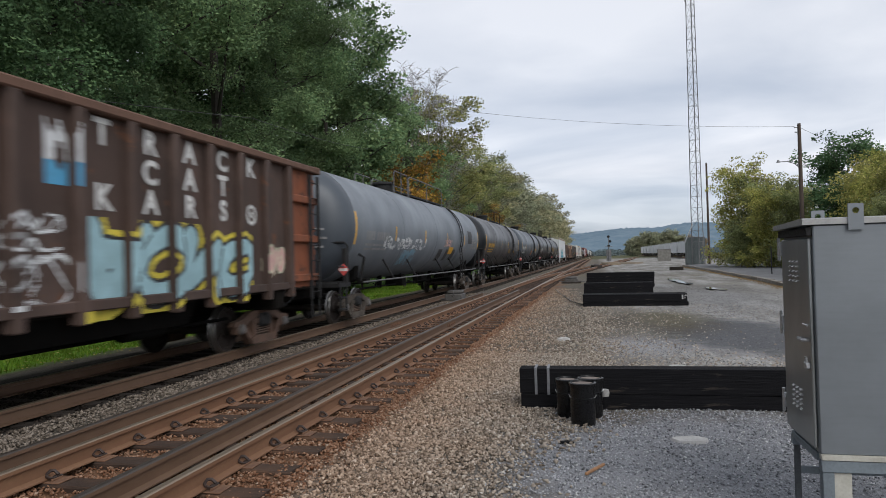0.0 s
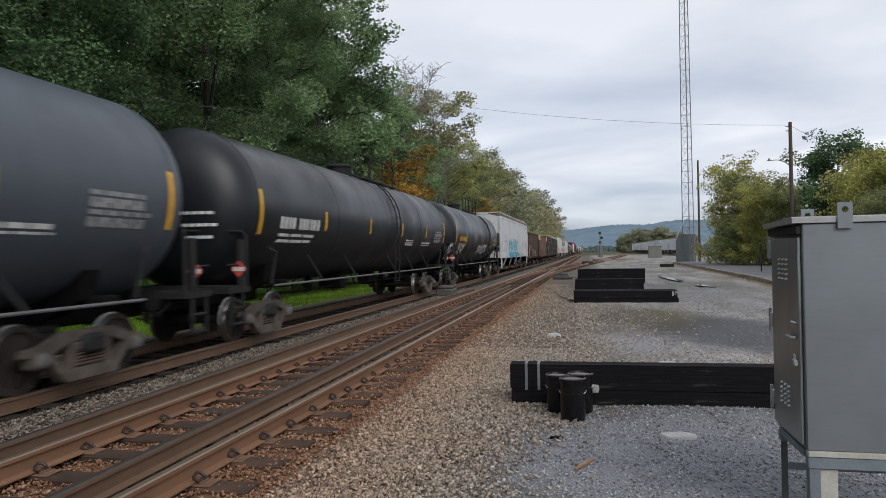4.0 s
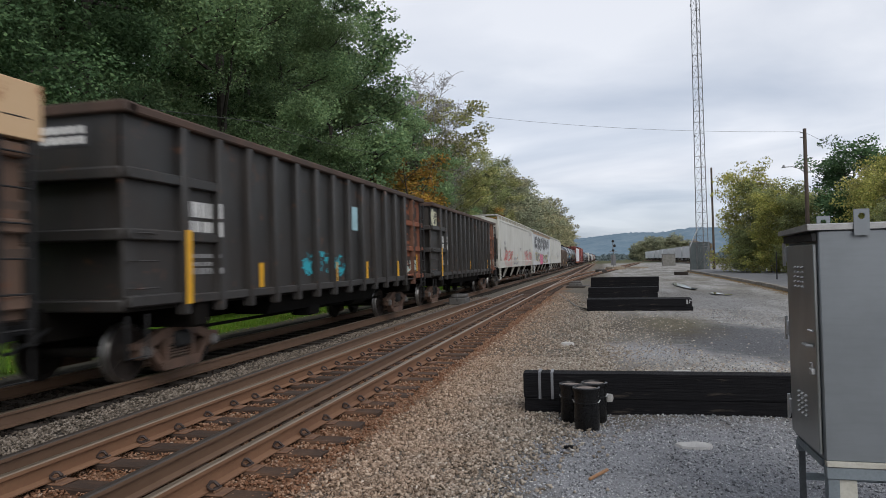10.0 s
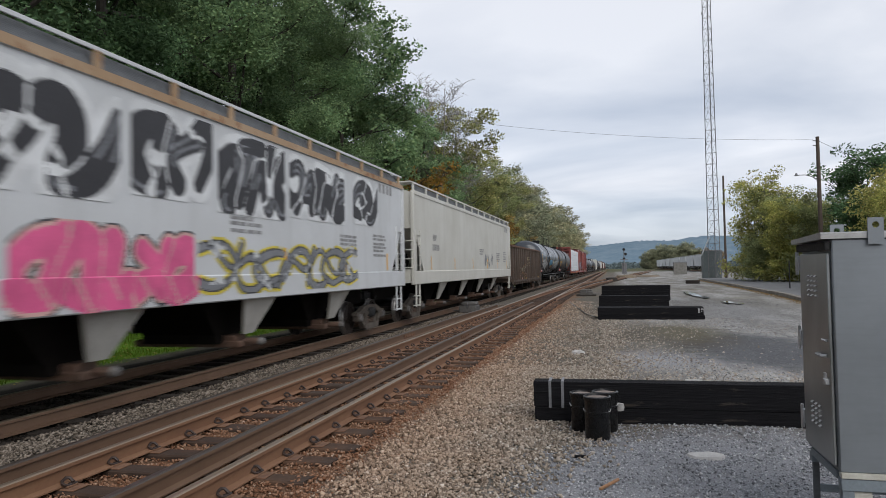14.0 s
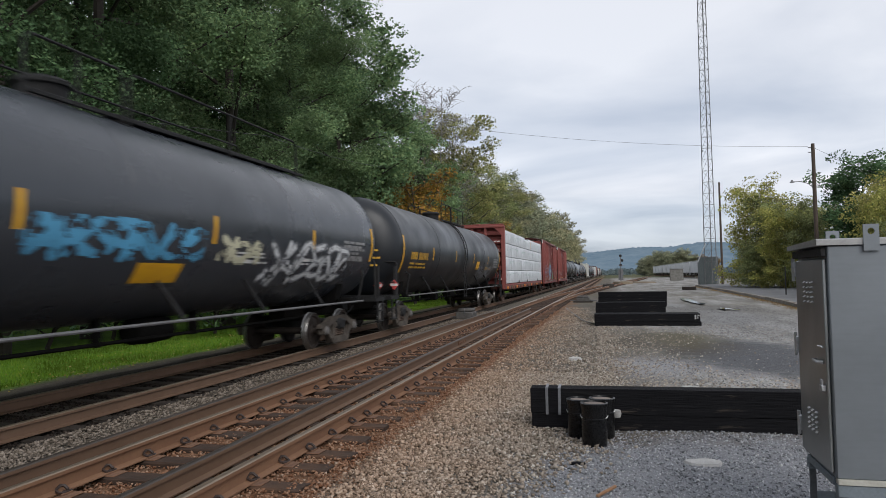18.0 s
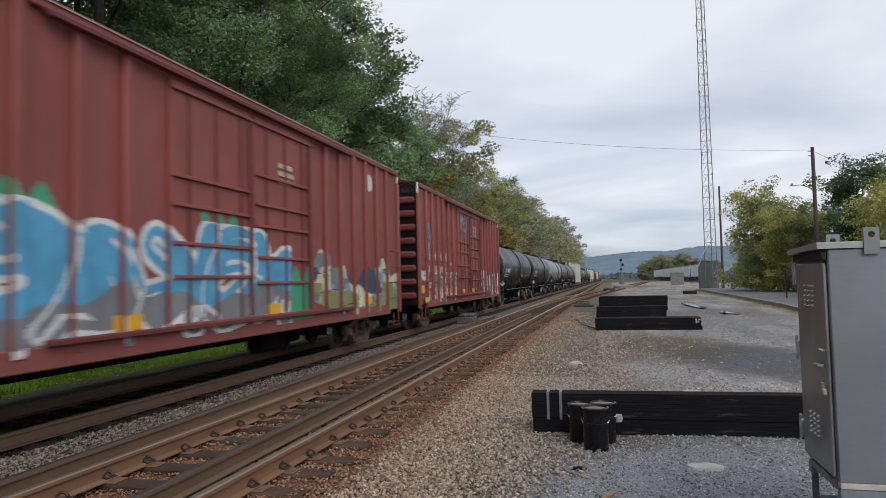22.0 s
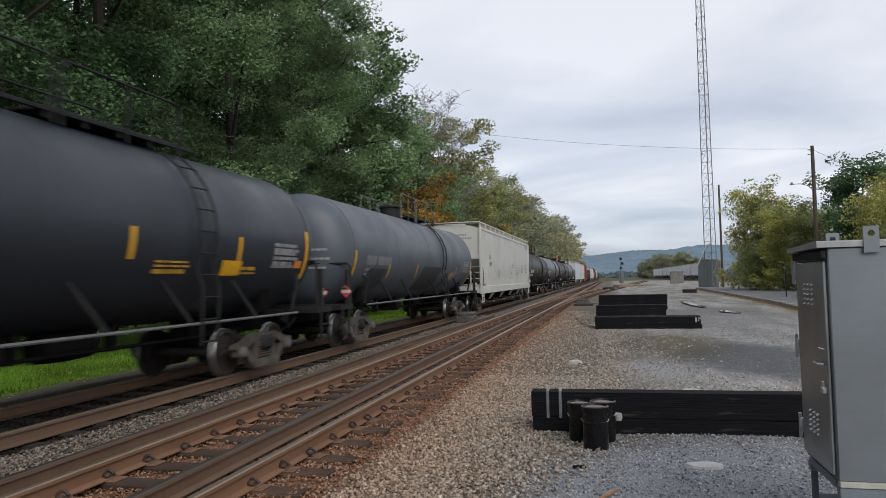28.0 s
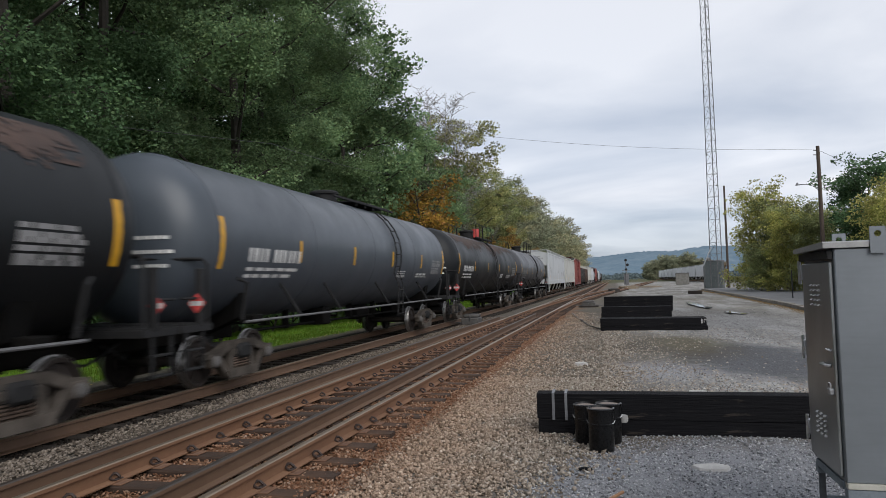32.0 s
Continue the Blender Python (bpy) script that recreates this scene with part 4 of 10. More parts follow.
def speckle(X, Y, scale, seed):
    """Smooth random values between 0 and 1 over the plane, from a lattice of random numbers."""
    lat = np.random.default_rng(seed).uniform(0, 1, (64, 64))
    x, y = X * scale, Y * scale
    i, j = np.floor(x).astype(int), np.floor(y).astype(int)
    fx, fy = x - i, y - j
    fx, fy = fx * fx * (3 - 2 * fx), fy * fy * (3 - 2 * fy)
    g = lambda a, b: lat[a % 64, b % 64]
    return (g(i, j) * (1 - fx) + g(i + 1, j) * fx) * (1 - fy) + (g(i, j + 1) * (1 - fx) + g(i + 1, j + 1) * fx) * fy


def swirl(r, kind):
    """One fat painted form as a bent line: an arch, a hook, a loop, a wave or a drop, never a letter."""
    if kind == 0:
        return [(0.5 + 0.4 * math.cos(a), 0.12 + 0.8 * math.sin(a)) for a in np.linspace(0.1, math.pi - 0.1, 8)]
    if kind == 1:
        return [(0.5 + 0.36 * math.cos(a), 0.5 + 0.42 * math.sin(a)) for a in np.linspace(0, 2 * math.pi, 11)]
    if kind == 2:
        return [(0.1 + 0.8 * t, 0.5 + 0.4 * math.sin(7.5 * t + r.uniform(0, 0.6))) for t in np.linspace(0, 1, 10)]
    if kind == 3:
        return [(0.5 + (0.1 + 0.3 * t) * math.cos(7 * t + 1), 0.5 + (0.1 + 0.38 * t) * math.sin(7 * t + 1)) for t in np.linspace(0, 1, 12)]
    if kind == 5:
        k = r.uniform(-0.12, 0.12)
        return [(0.5 - k, 0.04), (0.5, 0.5), (0.5 + k, r.uniform(0.8, 0.98))]
    return [(0.2 + 0.6 * t * t, 0.95 - 0.9 * t) for t in np.linspace(0, 1, 5)] + [(0.55, 0.05), (0.25, 0.25)]


def bubble(seed, n, fill=0, line=1, second=None, shine=None, thick=0.30, edge=0.10, aspect=3.0, lean=0.15, back=None, split=0.45, patchy=0.0, kinds=(0, 1, 2, 3, 4)):
    """A row of fat painted forms: fill, outline, a second tone below and a few highlights."""
    r = random.Random(seed)
    segs = []
    step = aspect / n
    for i in range(n):
        g = swirl(r, kinds[r.randrange(len(kinds))])
        h, o = r.uniform(0.62, 0.9), r.uniform(0.0, 0.14)
        p = [((i + 0.08 + 0.84 * x) * step + lean * (y - 0.5), o + 0.1 + y * h * 0.85) for x, y in g]
        segs += list(zip(p, p[1:]))
    tk = thick * min(step, 1.0) * 0.5

    def fn(U, V):
        X, Y = U * aspect, V
        d = np.full(U.shape, 9.0)
        for (ax, ay), (bx, by) in segs:
            vx, vy = bx - ax, by - ay
            t = np.clip(((X - ax) * vx + (Y - ay) * vy) / (vx * vx + vy * vy + 1e-9), 0, 1)
            d = np.minimum(d, np.hypot(X - ax - t * vx, Y - ay - t * vy))
        out = np.full(U.shape, -1)
        if back is not None:
            out[(d < tk + edge * 1.9) & (np.sin(X * 9 + seed) + np.cos(Y * 11 + X * 4) > -0.9)] = back
        out[d < tk + edge * 0.5] = line
        out[d < tk] = fill
        if second is not None:
            out[(d < tk) & (Y < split + 0.08 * np.sin(X * 7 + seed))] = second
        if shine is not None:
            out[(d < tk * 0.62) & (d > tk * 0.36) & (np.sin(X * 5.3 + seed) * np.cos(Y * 6.1) > 0.35)] = shine
        if patchy:
            out[0.6 * speckle(X, Y, 5.0, seed) + 0.4 * speckle(X, Y, 17.0, seed + 1) < 0.25 + 0.28 * patchy] = -1
        return out
    return fn


def block_piece(seed, n, aspect, fill=0, line=1, second=None, back=None, dark=None, edge=0.05, split=0.3, lean=0.12, low=0.0, fray=0.0):
    """A dense row of swollen forms that touch: pale seams between them, slits in them, blots behind the top edge."""
    r = random.Random(seed)
    step = aspect / n
    forms = []
    for k in range(n):
        hw = step * r.uniform(0.46, 0.72)
        top, bot = r.uniform(0.68, 0.98), low + r.uniform(0.0, 0.16)
        forms.append(((k + 0.5) * step + r.uniform(-0.05, 0.05) * step, hw, bot, top, r.uniform(-0.4, 0.55) * lean * 5, r.choice((0, 1, 1, 2, 2)), r.uniform(0.35, 0.65)))

    def fn(U, V):
        X, Y = U * aspect, V
        best, nxt = np.full(U.shape, 9.0), np.full(U.shape, 9.0)
        slit = np.full(U.shape, 9.0)
        for cx, hw, bot, top, tilt, kind, at in forms:
            x = X - cx - tilt * (Y - 0.5)
            rr = hw * 0.62
            hh = (top - bot) / 2
            wide = hw * (0.80 + 0.24 * np.sin(Y * 7.0 + cx * 5.0))
            x = x + 0.10 * hw * np.sin(Y * 9.0 + cx * 7.0)
            qx, qy = np.abs(x) - (wide - rr), np.abs(Y - (top + bot) / 2) - (hh - rr)
            d = np.hypot(np.maximum(qx, 0), np.maximum(qy, 0)) + np.minimum(np.maximum(qx, qy), 0) - rr
            nxt = np.minimum(nxt, np.maximum(best, d))
            best = np.minimum(best, d)
            if kind == 1:
                slit = np.minimum(slit, np.hypot(x, np.maximum(np.abs(Y - (bot + (top - bot) * at)) - 0.14, 0)) - hw * 0.10)
            elif kind == 2:
                slit = np.minimum(slit, np.hypot(x, np.minimum(Y - bot - 0.30 * (top - bot), 0) * 0 + np.maximum(Y - bot - 0.30, 0)) - hw * 0.12)
        out = np.full(U.shape, -1)
        if back is not None:
            out[(best < edge * 2.6) & (Y > 0.62) & (np.sin(X * 4.3 + seed) > -0.1)] = back
        out[best < edge] = line
        out[best < 0] = fill
        if second is not None:
            out[(best < 0) & (Y < split + 0.12 * np.sin(X * 3.1 + seed) + 0.05 * np.sin(X * 9.0))] = second
        out[(best < 0) & (np.abs(best - nxt) < edge * 0.55)] = line
        out[(slit < 0) & (best < 0)] = dark if dark is not None else line
        if fray:
            out[0.6 * speckle(X, Y, 4.0, seed) + 0.4 * speckle(X, Y, 15.0, seed + 1) < 0.25 + 0.3 * fray] = -1
        return out
    return fn


# bent lines that painted forms are made of, each in a unit box
FORMS = {
    "arch": [[(0.1, 0), (0.12, 0.6), (0.3, 0.95), (0.6, 0.95), (0.85, 0.6), (0.88, 0)]],
    "loop": [[(0.5, 0.03), (0.9, 0.25), (0.9, 0.75), (0.5, 0.97), (0.1, 0.75), (0.1, 0.25), (0.5, 0.03)]],
    "hook": [[(0.85, 0.8), (0.45, 0.97), (0.12, 0.65), (0.15, 0.2), (0.5, 0.03), (0.88, 0.22)]],
    "bowl": [[(0.15, 0.95), (0.15, 0.05)], [(0.15, 0.9), (0.7, 0.88), (0.88, 0.5), (0.65, 0.1), (0.15, 0.05)]],
    "zig": [[(0.1, 0), (0.15, 0.95), (0.5, 0.45), (0.78, 0.05), (0.88, 0.98)]],
    "snake": [[(0.85, 0.85), (0.45, 0.97), (0.15, 0.75), (0.5, 0.5), (0.85, 0.28), (0.5, 0.03), (0.1, 0.15)]],
    "fork": [[(0.15, 0), (0.15, 0.98)], [(0.8, 0.95), (0.2, 0.45), (0.85, 0.02)]],
    "eye": [[(0.15, 0.5), (0.85, 0.55), (0.75, 0.9), (0.35, 0.92), (0.12, 0.5), (0.35, 0.08), (0.85, 0.15)]],
    "tent": [[(0.05, 0), (0.25, 0.6), (0.5, 0.98), (0.72, 0.6), (0.92, 0)], [(0.25, 0.33), (0.72, 0.33)]],
    "comb": [[(0.85, 0.95), (0.15, 0.95), (0.15, 0.05), (0.85, 0.05)], [(0.15, 0.5), (0.7, 0.5)]],
    "post": [[(0.5, 0), (0.48, 0.5), (0.5, 0.95)], [(0.15, 0.93), (0.85, 0.97)]],
    "tail": [[(0.7, 0.95), (0.72, 0.4), (0.55, 0.0), (0.2, -0.05), (0.1, 0.15)]],
}


def piece(forms, aspect, width=0.3, fill=0, line=1, edge=0.05, back=None, second=None, split=0.3, lean=0.15, fray=0.0, seed=0, shine=None, overlap=1.12, halo=2.4):
    """A row of forms that overlap: filled strokes, a seam round each, a halo behind, a second tone low down."""
    r = random.Random(seed)
    step = aspect / len(forms)
    rows = []
    for k, f in enumerate(forms):
        lo, hi, sl = r.uniform(0.02, 0.12), r.uniform(0.84, 0.98), lean * r.uniform(0.4, 1.4)
        m = 0.5 * min(width, 0.9)
        segs = []
        fx, fy = r.random() < 0.45, r.random() < 0.3
        for ln in FORMS[f]:
            ln = [(1 - x if fx else x, 1 - y if fy else y) for x, y in ln]
            pts = [((k + 0.5 + (x - 0.5) * overlap) * step + sl * (y - 0.5), lo + m * 0.6 + y * (hi - lo - m * 1.2)) for x, y in ln]
            for _ in range(2):
                pts = [pts[0]] + [q for a, b in zip(pts, pts[1:]) for q in ((0.75 * a[0] + 0.25 * b[0], 0.75 * a[1] + 0.25 * b[1]), (0.25 * a[0] + 0.75 * b[0], 0.25 * a[1] + 0.75 * b[1]))] + [pts[-1]]
            segs += list(zip(pts, pts[1:]))
        rows.append((segs, r.uniform(0.85, 1.15) * width * 0.5))
    if width < 0.2 and len(forms) > 1:
        run_ = [(aspect * t, 0.5 + 0.36 * math.sin(2.9 * len(forms) * t + seed) * math.cos(1.3 * t * len(forms))) for t in np.linspace(0.04, 0.96, 8 * len(forms))]
        rows.append((list(zip(run_, run_[1:])), width * 0.42))

    def fn(U, V):
        X, Y = U * aspect, V
        best, nxt = np.full(U.shape, 9.0), np.full(U.shape, 9.0)
        for segs, half in rows:
            d = np.full(U.shape, 9.0)
            for (ax, ay), (bx, by) in segs:
                vx, vy = bx - ax, by - ay
                t = np.clip(((X - ax) * vx + (Y - ay) * vy) / (vx * vx + vy * vy + 1e-9), 0, 1)
                d = np.minimum(d, np.hypot(X - ax - t * vx, Y - ay - t * vy))
            d = d - half * (0.9 + 0.2 * np.sin(3.1 * X + 2.3 * Y + seed))
            nxt = np.minimum(nxt, np.maximum(best, d))
            best = np.minimum(best, d)
        out = np.full(U.shape, -1)
        if back is not None:
            out[best < edge * halo] = back
        if line is not None:
            out[best < edge] = line
        out[best < 0] = fill
        if second is not None:
            out[(best < 0) & (Y < split + 0.08 * np.sin(X * 3.1 + seed) + 0.04 * np.sin(X * 9.0))] = second
        if shine is not None:
            out[(best < -width * 0.18) & (best > -width * 0.30) & (np.sin(X * 4.3 + seed) * np.cos(Y * 5.1) > 0.2)] = shine
        if line is not None and len(rows) > 1:
            out[(best < 0) & (nxt < 0) & (np.abs(best - nxt) < edge * 0.6)] = line
        if fray:
            out[0.6 * speckle(X, Y, 4.0, seed) + 0.4 * speckle(X, Y, 15.0, seed + 1) < 0.25 + 0.3 * fray] = -1
        return out
    return fn


def scrawl(seed, n, aspect=4.0, thick=0.05, mi=0, lean=0.2):
    """A looping sprayed line with a few long tails."""
    r = random.Random(seed)
    step, pts = aspect / n, []
    for i in range(n):
        hgt, wid, tail = r.uniform(0.22, 0.34), r.uniform(0.30, 0.5), r.random() < 0.4
        for k in range(9):
            a = 2 * math.pi * k / 8 + 2.6
            y = 0.42 + hgt * math.sin(a) * (1.5 if tail and k < 4 else 1.0)
            pts.append(((i + 0.5 + wid * math.cos(a) + 0.55 * (k / 8 - 0.5)) * step + lean * (y - 0.5), y))
    segs = list(zip(pts, pts[1:]))
    tk = thick * 0.42

    def fn(U, V):
        X, Y = U * aspect, V
        d = np.full(U.shape, 9.0)
        for (ax, ay), (bx, by) in segs:
            vx, vy = bx - ax, by - ay
            t = np.clip(((X - ax) * vx + (Y - ay) * vy) / (vx * vx + vy * vy + 1e-9), 0, 1)
            d = np.minimum(d, np.hypot(X - ax - t * vx, Y - ay - t * vy))
        return np.where(d < tk * (0.8 + 0.4 * np.sin(X * 3.1 + seed) ** 2), mi, -1)
    return fn


def bars(rows, gap=0.03):
    """Rows of plain bars that stand for lettering: each row is (v0, v1, [(u0, u1), ...], material)."""
    def fn(U, V):
        out = np.full(U.shape, -1)
        for v0, v1, spans, mi in rows:
            for u0, u1 in spans:
                out[(V > v0) & (V < v1) & (U > u0) & (U < u1)] = mi
        return out
    return fn


def word_bars(seed, lines, per=(2, 4), mi=0, fill=0.62):
    r = random.Random(seed)
    rows = []
    for i in range(lines):
        v1 = 1 - i / lines
        v0 = v1 - fill / lines
        u, spans = 0.0, []
        while u < r.uniform(0.72, 0.98):
            w = r.uniform(0.10, 0.30)
            spans.append((u, min(1, u + w)))
            u += w + 0.04
        rows.append((v0, v1, spans, mi))
    return bars(rows)


def letter_bars(groups, v0=0.0, v1=1.0, mi=0):
    """A car's marks as a row of upright bars in groups."""
    total = sum(groups) + 0.6 * (len(groups) - 1)
    u, spans = 0.0, []
    for g in groups:
        for _ in range(g):
            spans.append((u / total, (u + 0.64) / total))
            u += 1
        u += 0.6
    return bars([(v0, v1, spans, mi)])


# --- tank car
TANK_R, TANK_Z = 1.555, 2.58


def tank_surf(eps=0.006, R=TANK_R, zc=TANK_Z):
    return lambda y, z: math.sqrt(max(0.04, R * R - (z - zc) ** 2)) + eps


def tank_car(half, paint, label, head=None, strips="yellow", mark="white_mark", seed=1, dome=0.0, rails=True, tone="truck", ladder_y=0.0, belt=False, platform_long=0.0, red_valve=False, R=TANK_R, zc=TANK_Z, strip_drop=0.0, strip_long=0.0, placard="red_flag"):
    """half: from the middle to the seam of a head."""
    car = thing("tank_car", label, "tank car", group="cars of the freight train")
    n = 44
    mb = MB()
    head_d = 0.72
    prof = [(0.02, -half - head_d)]
    for k in range(1, 8):
        a = k / 8 * math.pi / 2
        prof.append((R * math.sin(a) ** 0.62, -half - head_d * math.cos(a)))
    prof += [(R, -half), (R + 0.008, -half), (R + 0.008, -half + 0.05), (R, -half + 0.05)]
    m = len(prof)
    mis = [1] * 8 + [0] * 3
    ring = [-half + 2 * half * t for t in (0.25, 0.5, 0.75)]
    for y in ring:
        prof += [(R, y - 0.02), (R + 0.006, y - 0.016), (R + 0.006, y + 0.016), (R, y + 0.02)]
    body = prof + [(r, -y) for r, y in prof[:m]][::-1]
    mis = [1 if abs(0.5 * (a[1] + b[1])) > half else 0 for a, b in zip(body, body[1:])]
    mb.lathe(body, "y", n, (0, 0, zc), mis=mis)
    tank = mb.ob("tank", [paint, head or paint], car, angle=28)
    # underframe: stub sills, saddles, side bar and braces
    end = half + 1.05
    for s in (-1, 1):
        MB().box(-0.22, 0.22, min(s * (half - 2.4), s * end), max(s * (half - 2.4), s * end), 0.68, 1.08, 0.03).ob("draft_sill", M["gon_bottom"], car)
        sad = MB()
        sad.prism([(-1.12, 1.55), (-1.05, 1.1), (-0.4, 0.82), (0.4, 0.82), (1.05, 1.1), (1.12, 1.55)], "y", s * (half - 1.25) - 0.16, s * (half - 1.25) + 0.16)
        for q in (-1, 1):
            sad.box(min(q * 1.12, q * 1.44), max(q * 1.12, q * 1.44), s * (half - 1.25) - 0.14, s * (half - 1.25) + 0.14, 1.0, 1.16, 0.02)
        sad.ob("saddle", M["air"], car)
        teeth = [(s * (half + 0.30), 1.0), (s * (half + 0.30), 1.10)]
        for k in range(9):
            y_ = half + 0.34 + k * 0.075
            teeth += [(s * y_, 1.10), (s * (y_ + 0.006), 1.125), (s * (y_ + 0.03), 1.125), (s * (y_ + 0.036), 1.10)]
        plat = MB().prism(teeth + [(s * end, 1.10), (s * end, 1.0)], "x", -1.5, 1.5)
        plat.ob("end_platform", M["steel_dark"], car)
        for q in (-1, 1):
            hr = MB()
            hr.tube([(q * 1.46, s * (half + 0.35), 1.1), (q * 1.46, s * (half + 0.35), 2.02), (q * 1.40, s * (half + 0.40), 2.10), (q * 0.5, s * (half + 0.72), 2.12)], 0.028, 7)
            hr.tube([(q * 1.46, s * (half + 0.62), 1.5), (q * 1.46, s * (end - 0.04), 1.5)], 0.02, 6)
            hr.ob("end_handrail", M["steel_dark"], car)
            MB().box(q * 1.46 - 0.05, q * 1.46 + 0.05, s * (half + 0.55) - 0.05, s * (half + 0.55) + 0.05, 1.08, 1.95, 0.01).ob("end_post", M["steel_dark"], car)
            MB().tube([(q * 1.40, s * (half - 0.75), 1.1), (q * 1.52, s * (half - 0.72), 1.72), (q * 1.44, s * (half - 0.55), 1.80)], 0.035, 7).ob("grab_iron", M["steel_dark"], car)
        for q in (-1, 1):
            st = MB()
            for dy in (-0.2, 0.2):
                st.box(q * 1.47 - 0.02, q * 1.47 + 0.02, s * (half + 0.72) + dy - 0.025, s * (half + 0.72) + dy + 0.025, 0.42, 1.05, 0.005)
            for z in (0.44, 0.72):
                st.box(q * 1.47 - 0.09, q * 1.47 + 0.04, s * (half + 0.72) - 0.2, s * (half + 0.72) + 0.2, z, z + 0.03, 0.005)
            st.ob("step", M["steel_dark"], car)
        add_truck(car, s * (half - 1.25), tone)
        add_coupler(car, s * (end - 0.15), s)
    for q in (-1, 1):
        MB().tube([(q * 1.50, -half + 0.7, 1.06), (q * 1.50, half - 0.7, 1.06)], 0.024, 8).ob("side_bar", M["pipe"], car, "long grey running bar")
        for t in (-0.62, -0.34, 0.12, 0.38, 0.66):
            MB().tube([(q * 1.49, half * t, 1.07), (q * 1.22, half * t - 0.35, 1.72)], 0.03, 6).ob("brace", M["steel_dark"], car)
    # brake rigging hung under the belly
    rig = MB().tube([(0.5, -half + 2.3, 0.78), (0.5, half - 2.3, 0.74)], 0.03, 6).tube([(-0.4, -half + 2.3, 0.88), (-0.4, half - 2.3, 0.88)], 0.025, 6)
    for t in (-0.45, -0.2, 0.05, 0.3):
        rig.box(0.42, 0.58, half * t - 0.04, half * t + 0.04, 0.72, 1.18, 0.01)
    rig.lathe([(0.0, -0.5), (0.2, -0.46), (0.22, 0.0), (0.2, 0.46), (0.0, 0.5)], "y", 12, (0.3, half * 0.2, 0.86))
    rig.box(0.1, 0.75, -half * 0.25, -half * 0.25 + 0.45, 0.70, 1.1, 0.03)
    rig.ob("brake_rigging", M["air"], car)
    # dome, platform and rails on the crown
    dr, dh = (0.35, 0.0) if rails else (0.35, -0.16)
    dm = MB().lathe([(dr, 1.30), (dr, 1.78 + dh), (dr + 0.05, 1.79 + dh), (dr + 0.05, 1.84 + dh), (dr - 0.02, 1.89 + dh), (0.0, 1.91 + dh)], "z", 24, (0, dome, zc))
    dome_ob = dm.ob("dome_housing", M["steel_dark"] if paint is not M["tank_pale"] else M["tank_grey"], car, "round valve housing")
    if red_valve:
        MB().lathe([(0.0, 0.42), (0.2, 0.42), (0.22, 0.0), (0.3, -0.04)], "z", 12, (0.25, dome + 1.2, zc + 1.62)).ob("valve", M["red_flag"], dome_ob, "red valve cover")
    pl = MB()
    p0, p1 = dome + 0.7, dome + 3.4 + platform_long
    pl.box(-0.66, 0.66, p0, p1, zc + 1.50, zc + 1.53, 0.008)
    for q in (-1, 1):
        pl.box(q * 0.68 - 0.03, q * 0.68 + 0.03, p0 - 1.6, p1 + 0.4, zc + 1.44, zc + 1.50, 0.008)
        for k in range(5):
            y = p0 + (p1 - p0) * k / 4
            pl.tube([(q * 0.66, y, zc + 1.5), (q * 0.66, y, zc + 1.36)], 0.03, 6)
    pl.ob("platform", M["steel_dark"], car, "grated walkway on the crown")
    if rails:
        for q in (-1, 1):
            for y0, y1 in ((dome - 1.0, dome + 0.75), (p0 + 0.2, p1)):
                rl = MB()
                rl.tube([(q * 0.72, y0, zc + 1.30), (q * 0.72, y0, zc + 2.08), (q * 0.72, y0 + 0.12, zc + 2.17), (q * 0.72, y1 - 0.12, zc + 2.17), (q * 0.72, y1, zc + 2.08), (q * 0.72, y1, zc + 1.30)], 0.022, 6)
                rl.tube([(q * 0.72, (y0 + y1) / 2, zc + 1.3), (q * 0.72, (y0 + y1) / 2, zc + 2.16)], 0.02, 6)
                rl.ob("safety_rail", M["pipe"] if paint in (M["tank_grey"], M["tank_slate"], M["tank_lead"], M["tank_pale"]) else M["steel_dark"], car)
    # side ladders that follow the shell
    for q in (-1, 1):
        ld = MB()
        for dy in (-0.22, 0.22):
            pts = [(q * 1.52, ladder_y + dy, 0.72), (q * 1.56, ladder_y + dy, 1.6)] + [(q * ((R + 0.07) * math.cos(a)), ladder_y + dy, zc + (R + 0.07) * math.sin(a)) for a in np.linspace(-0.35, 0.95, 7)]
            ld.tube(pts, 0.022, 6)
        for z in np.arange(0.78, 3.75, 0.34):
            x = 1.55 if z < 2.0 else math.sqrt(max(0.1, (R + 0.08) ** 2 - (z - zc) ** 2))
            ld.tube([(q * x, ladder_y - 0.22, z), (q * (x + 0.03), ladder_y, z), (q * x, ladder_y + 0.22, z)], 0.014, 6)
        ld.ob("ladder", M["steel_dark"], car)
    if belt:
        MB().lathe([(R + 0.02, -0.34), (R + 0.035, -0.30), (R + 0.035, 0.30), (R + 0.02, 0.34)], "y", n, (0, ladder_y, zc)).ob("belt", paint, car, "riveted band round the tank", angle=28)
    # paint: reflective strips and marks
    sf = tank_surf(0.006, R, zc)
    dz = zc - TANK_Z
    if strips:
        for s in (-1, 1):
            decal("strip", tank, [strips], s * half - 0.06 - 0.1 * s, s * half + 0.06 - 0.1 * s, 2.06 + dz - strip_drop - strip_long, 2.92 + dz - strip_drop, lambda U, V: np.zeros(U.shape, int), sf, 0.06)
        for t in (-0.60, -0.2, 0.2, 0.60):
            decal("strip", tank, [strips], half * t - 0.05, half * t + 0.05, 2.22 + dz - strip_drop, 2.66 + dz - strip_drop, lambda U, V: np.zeros(U.shape, int), sf, 0.05)
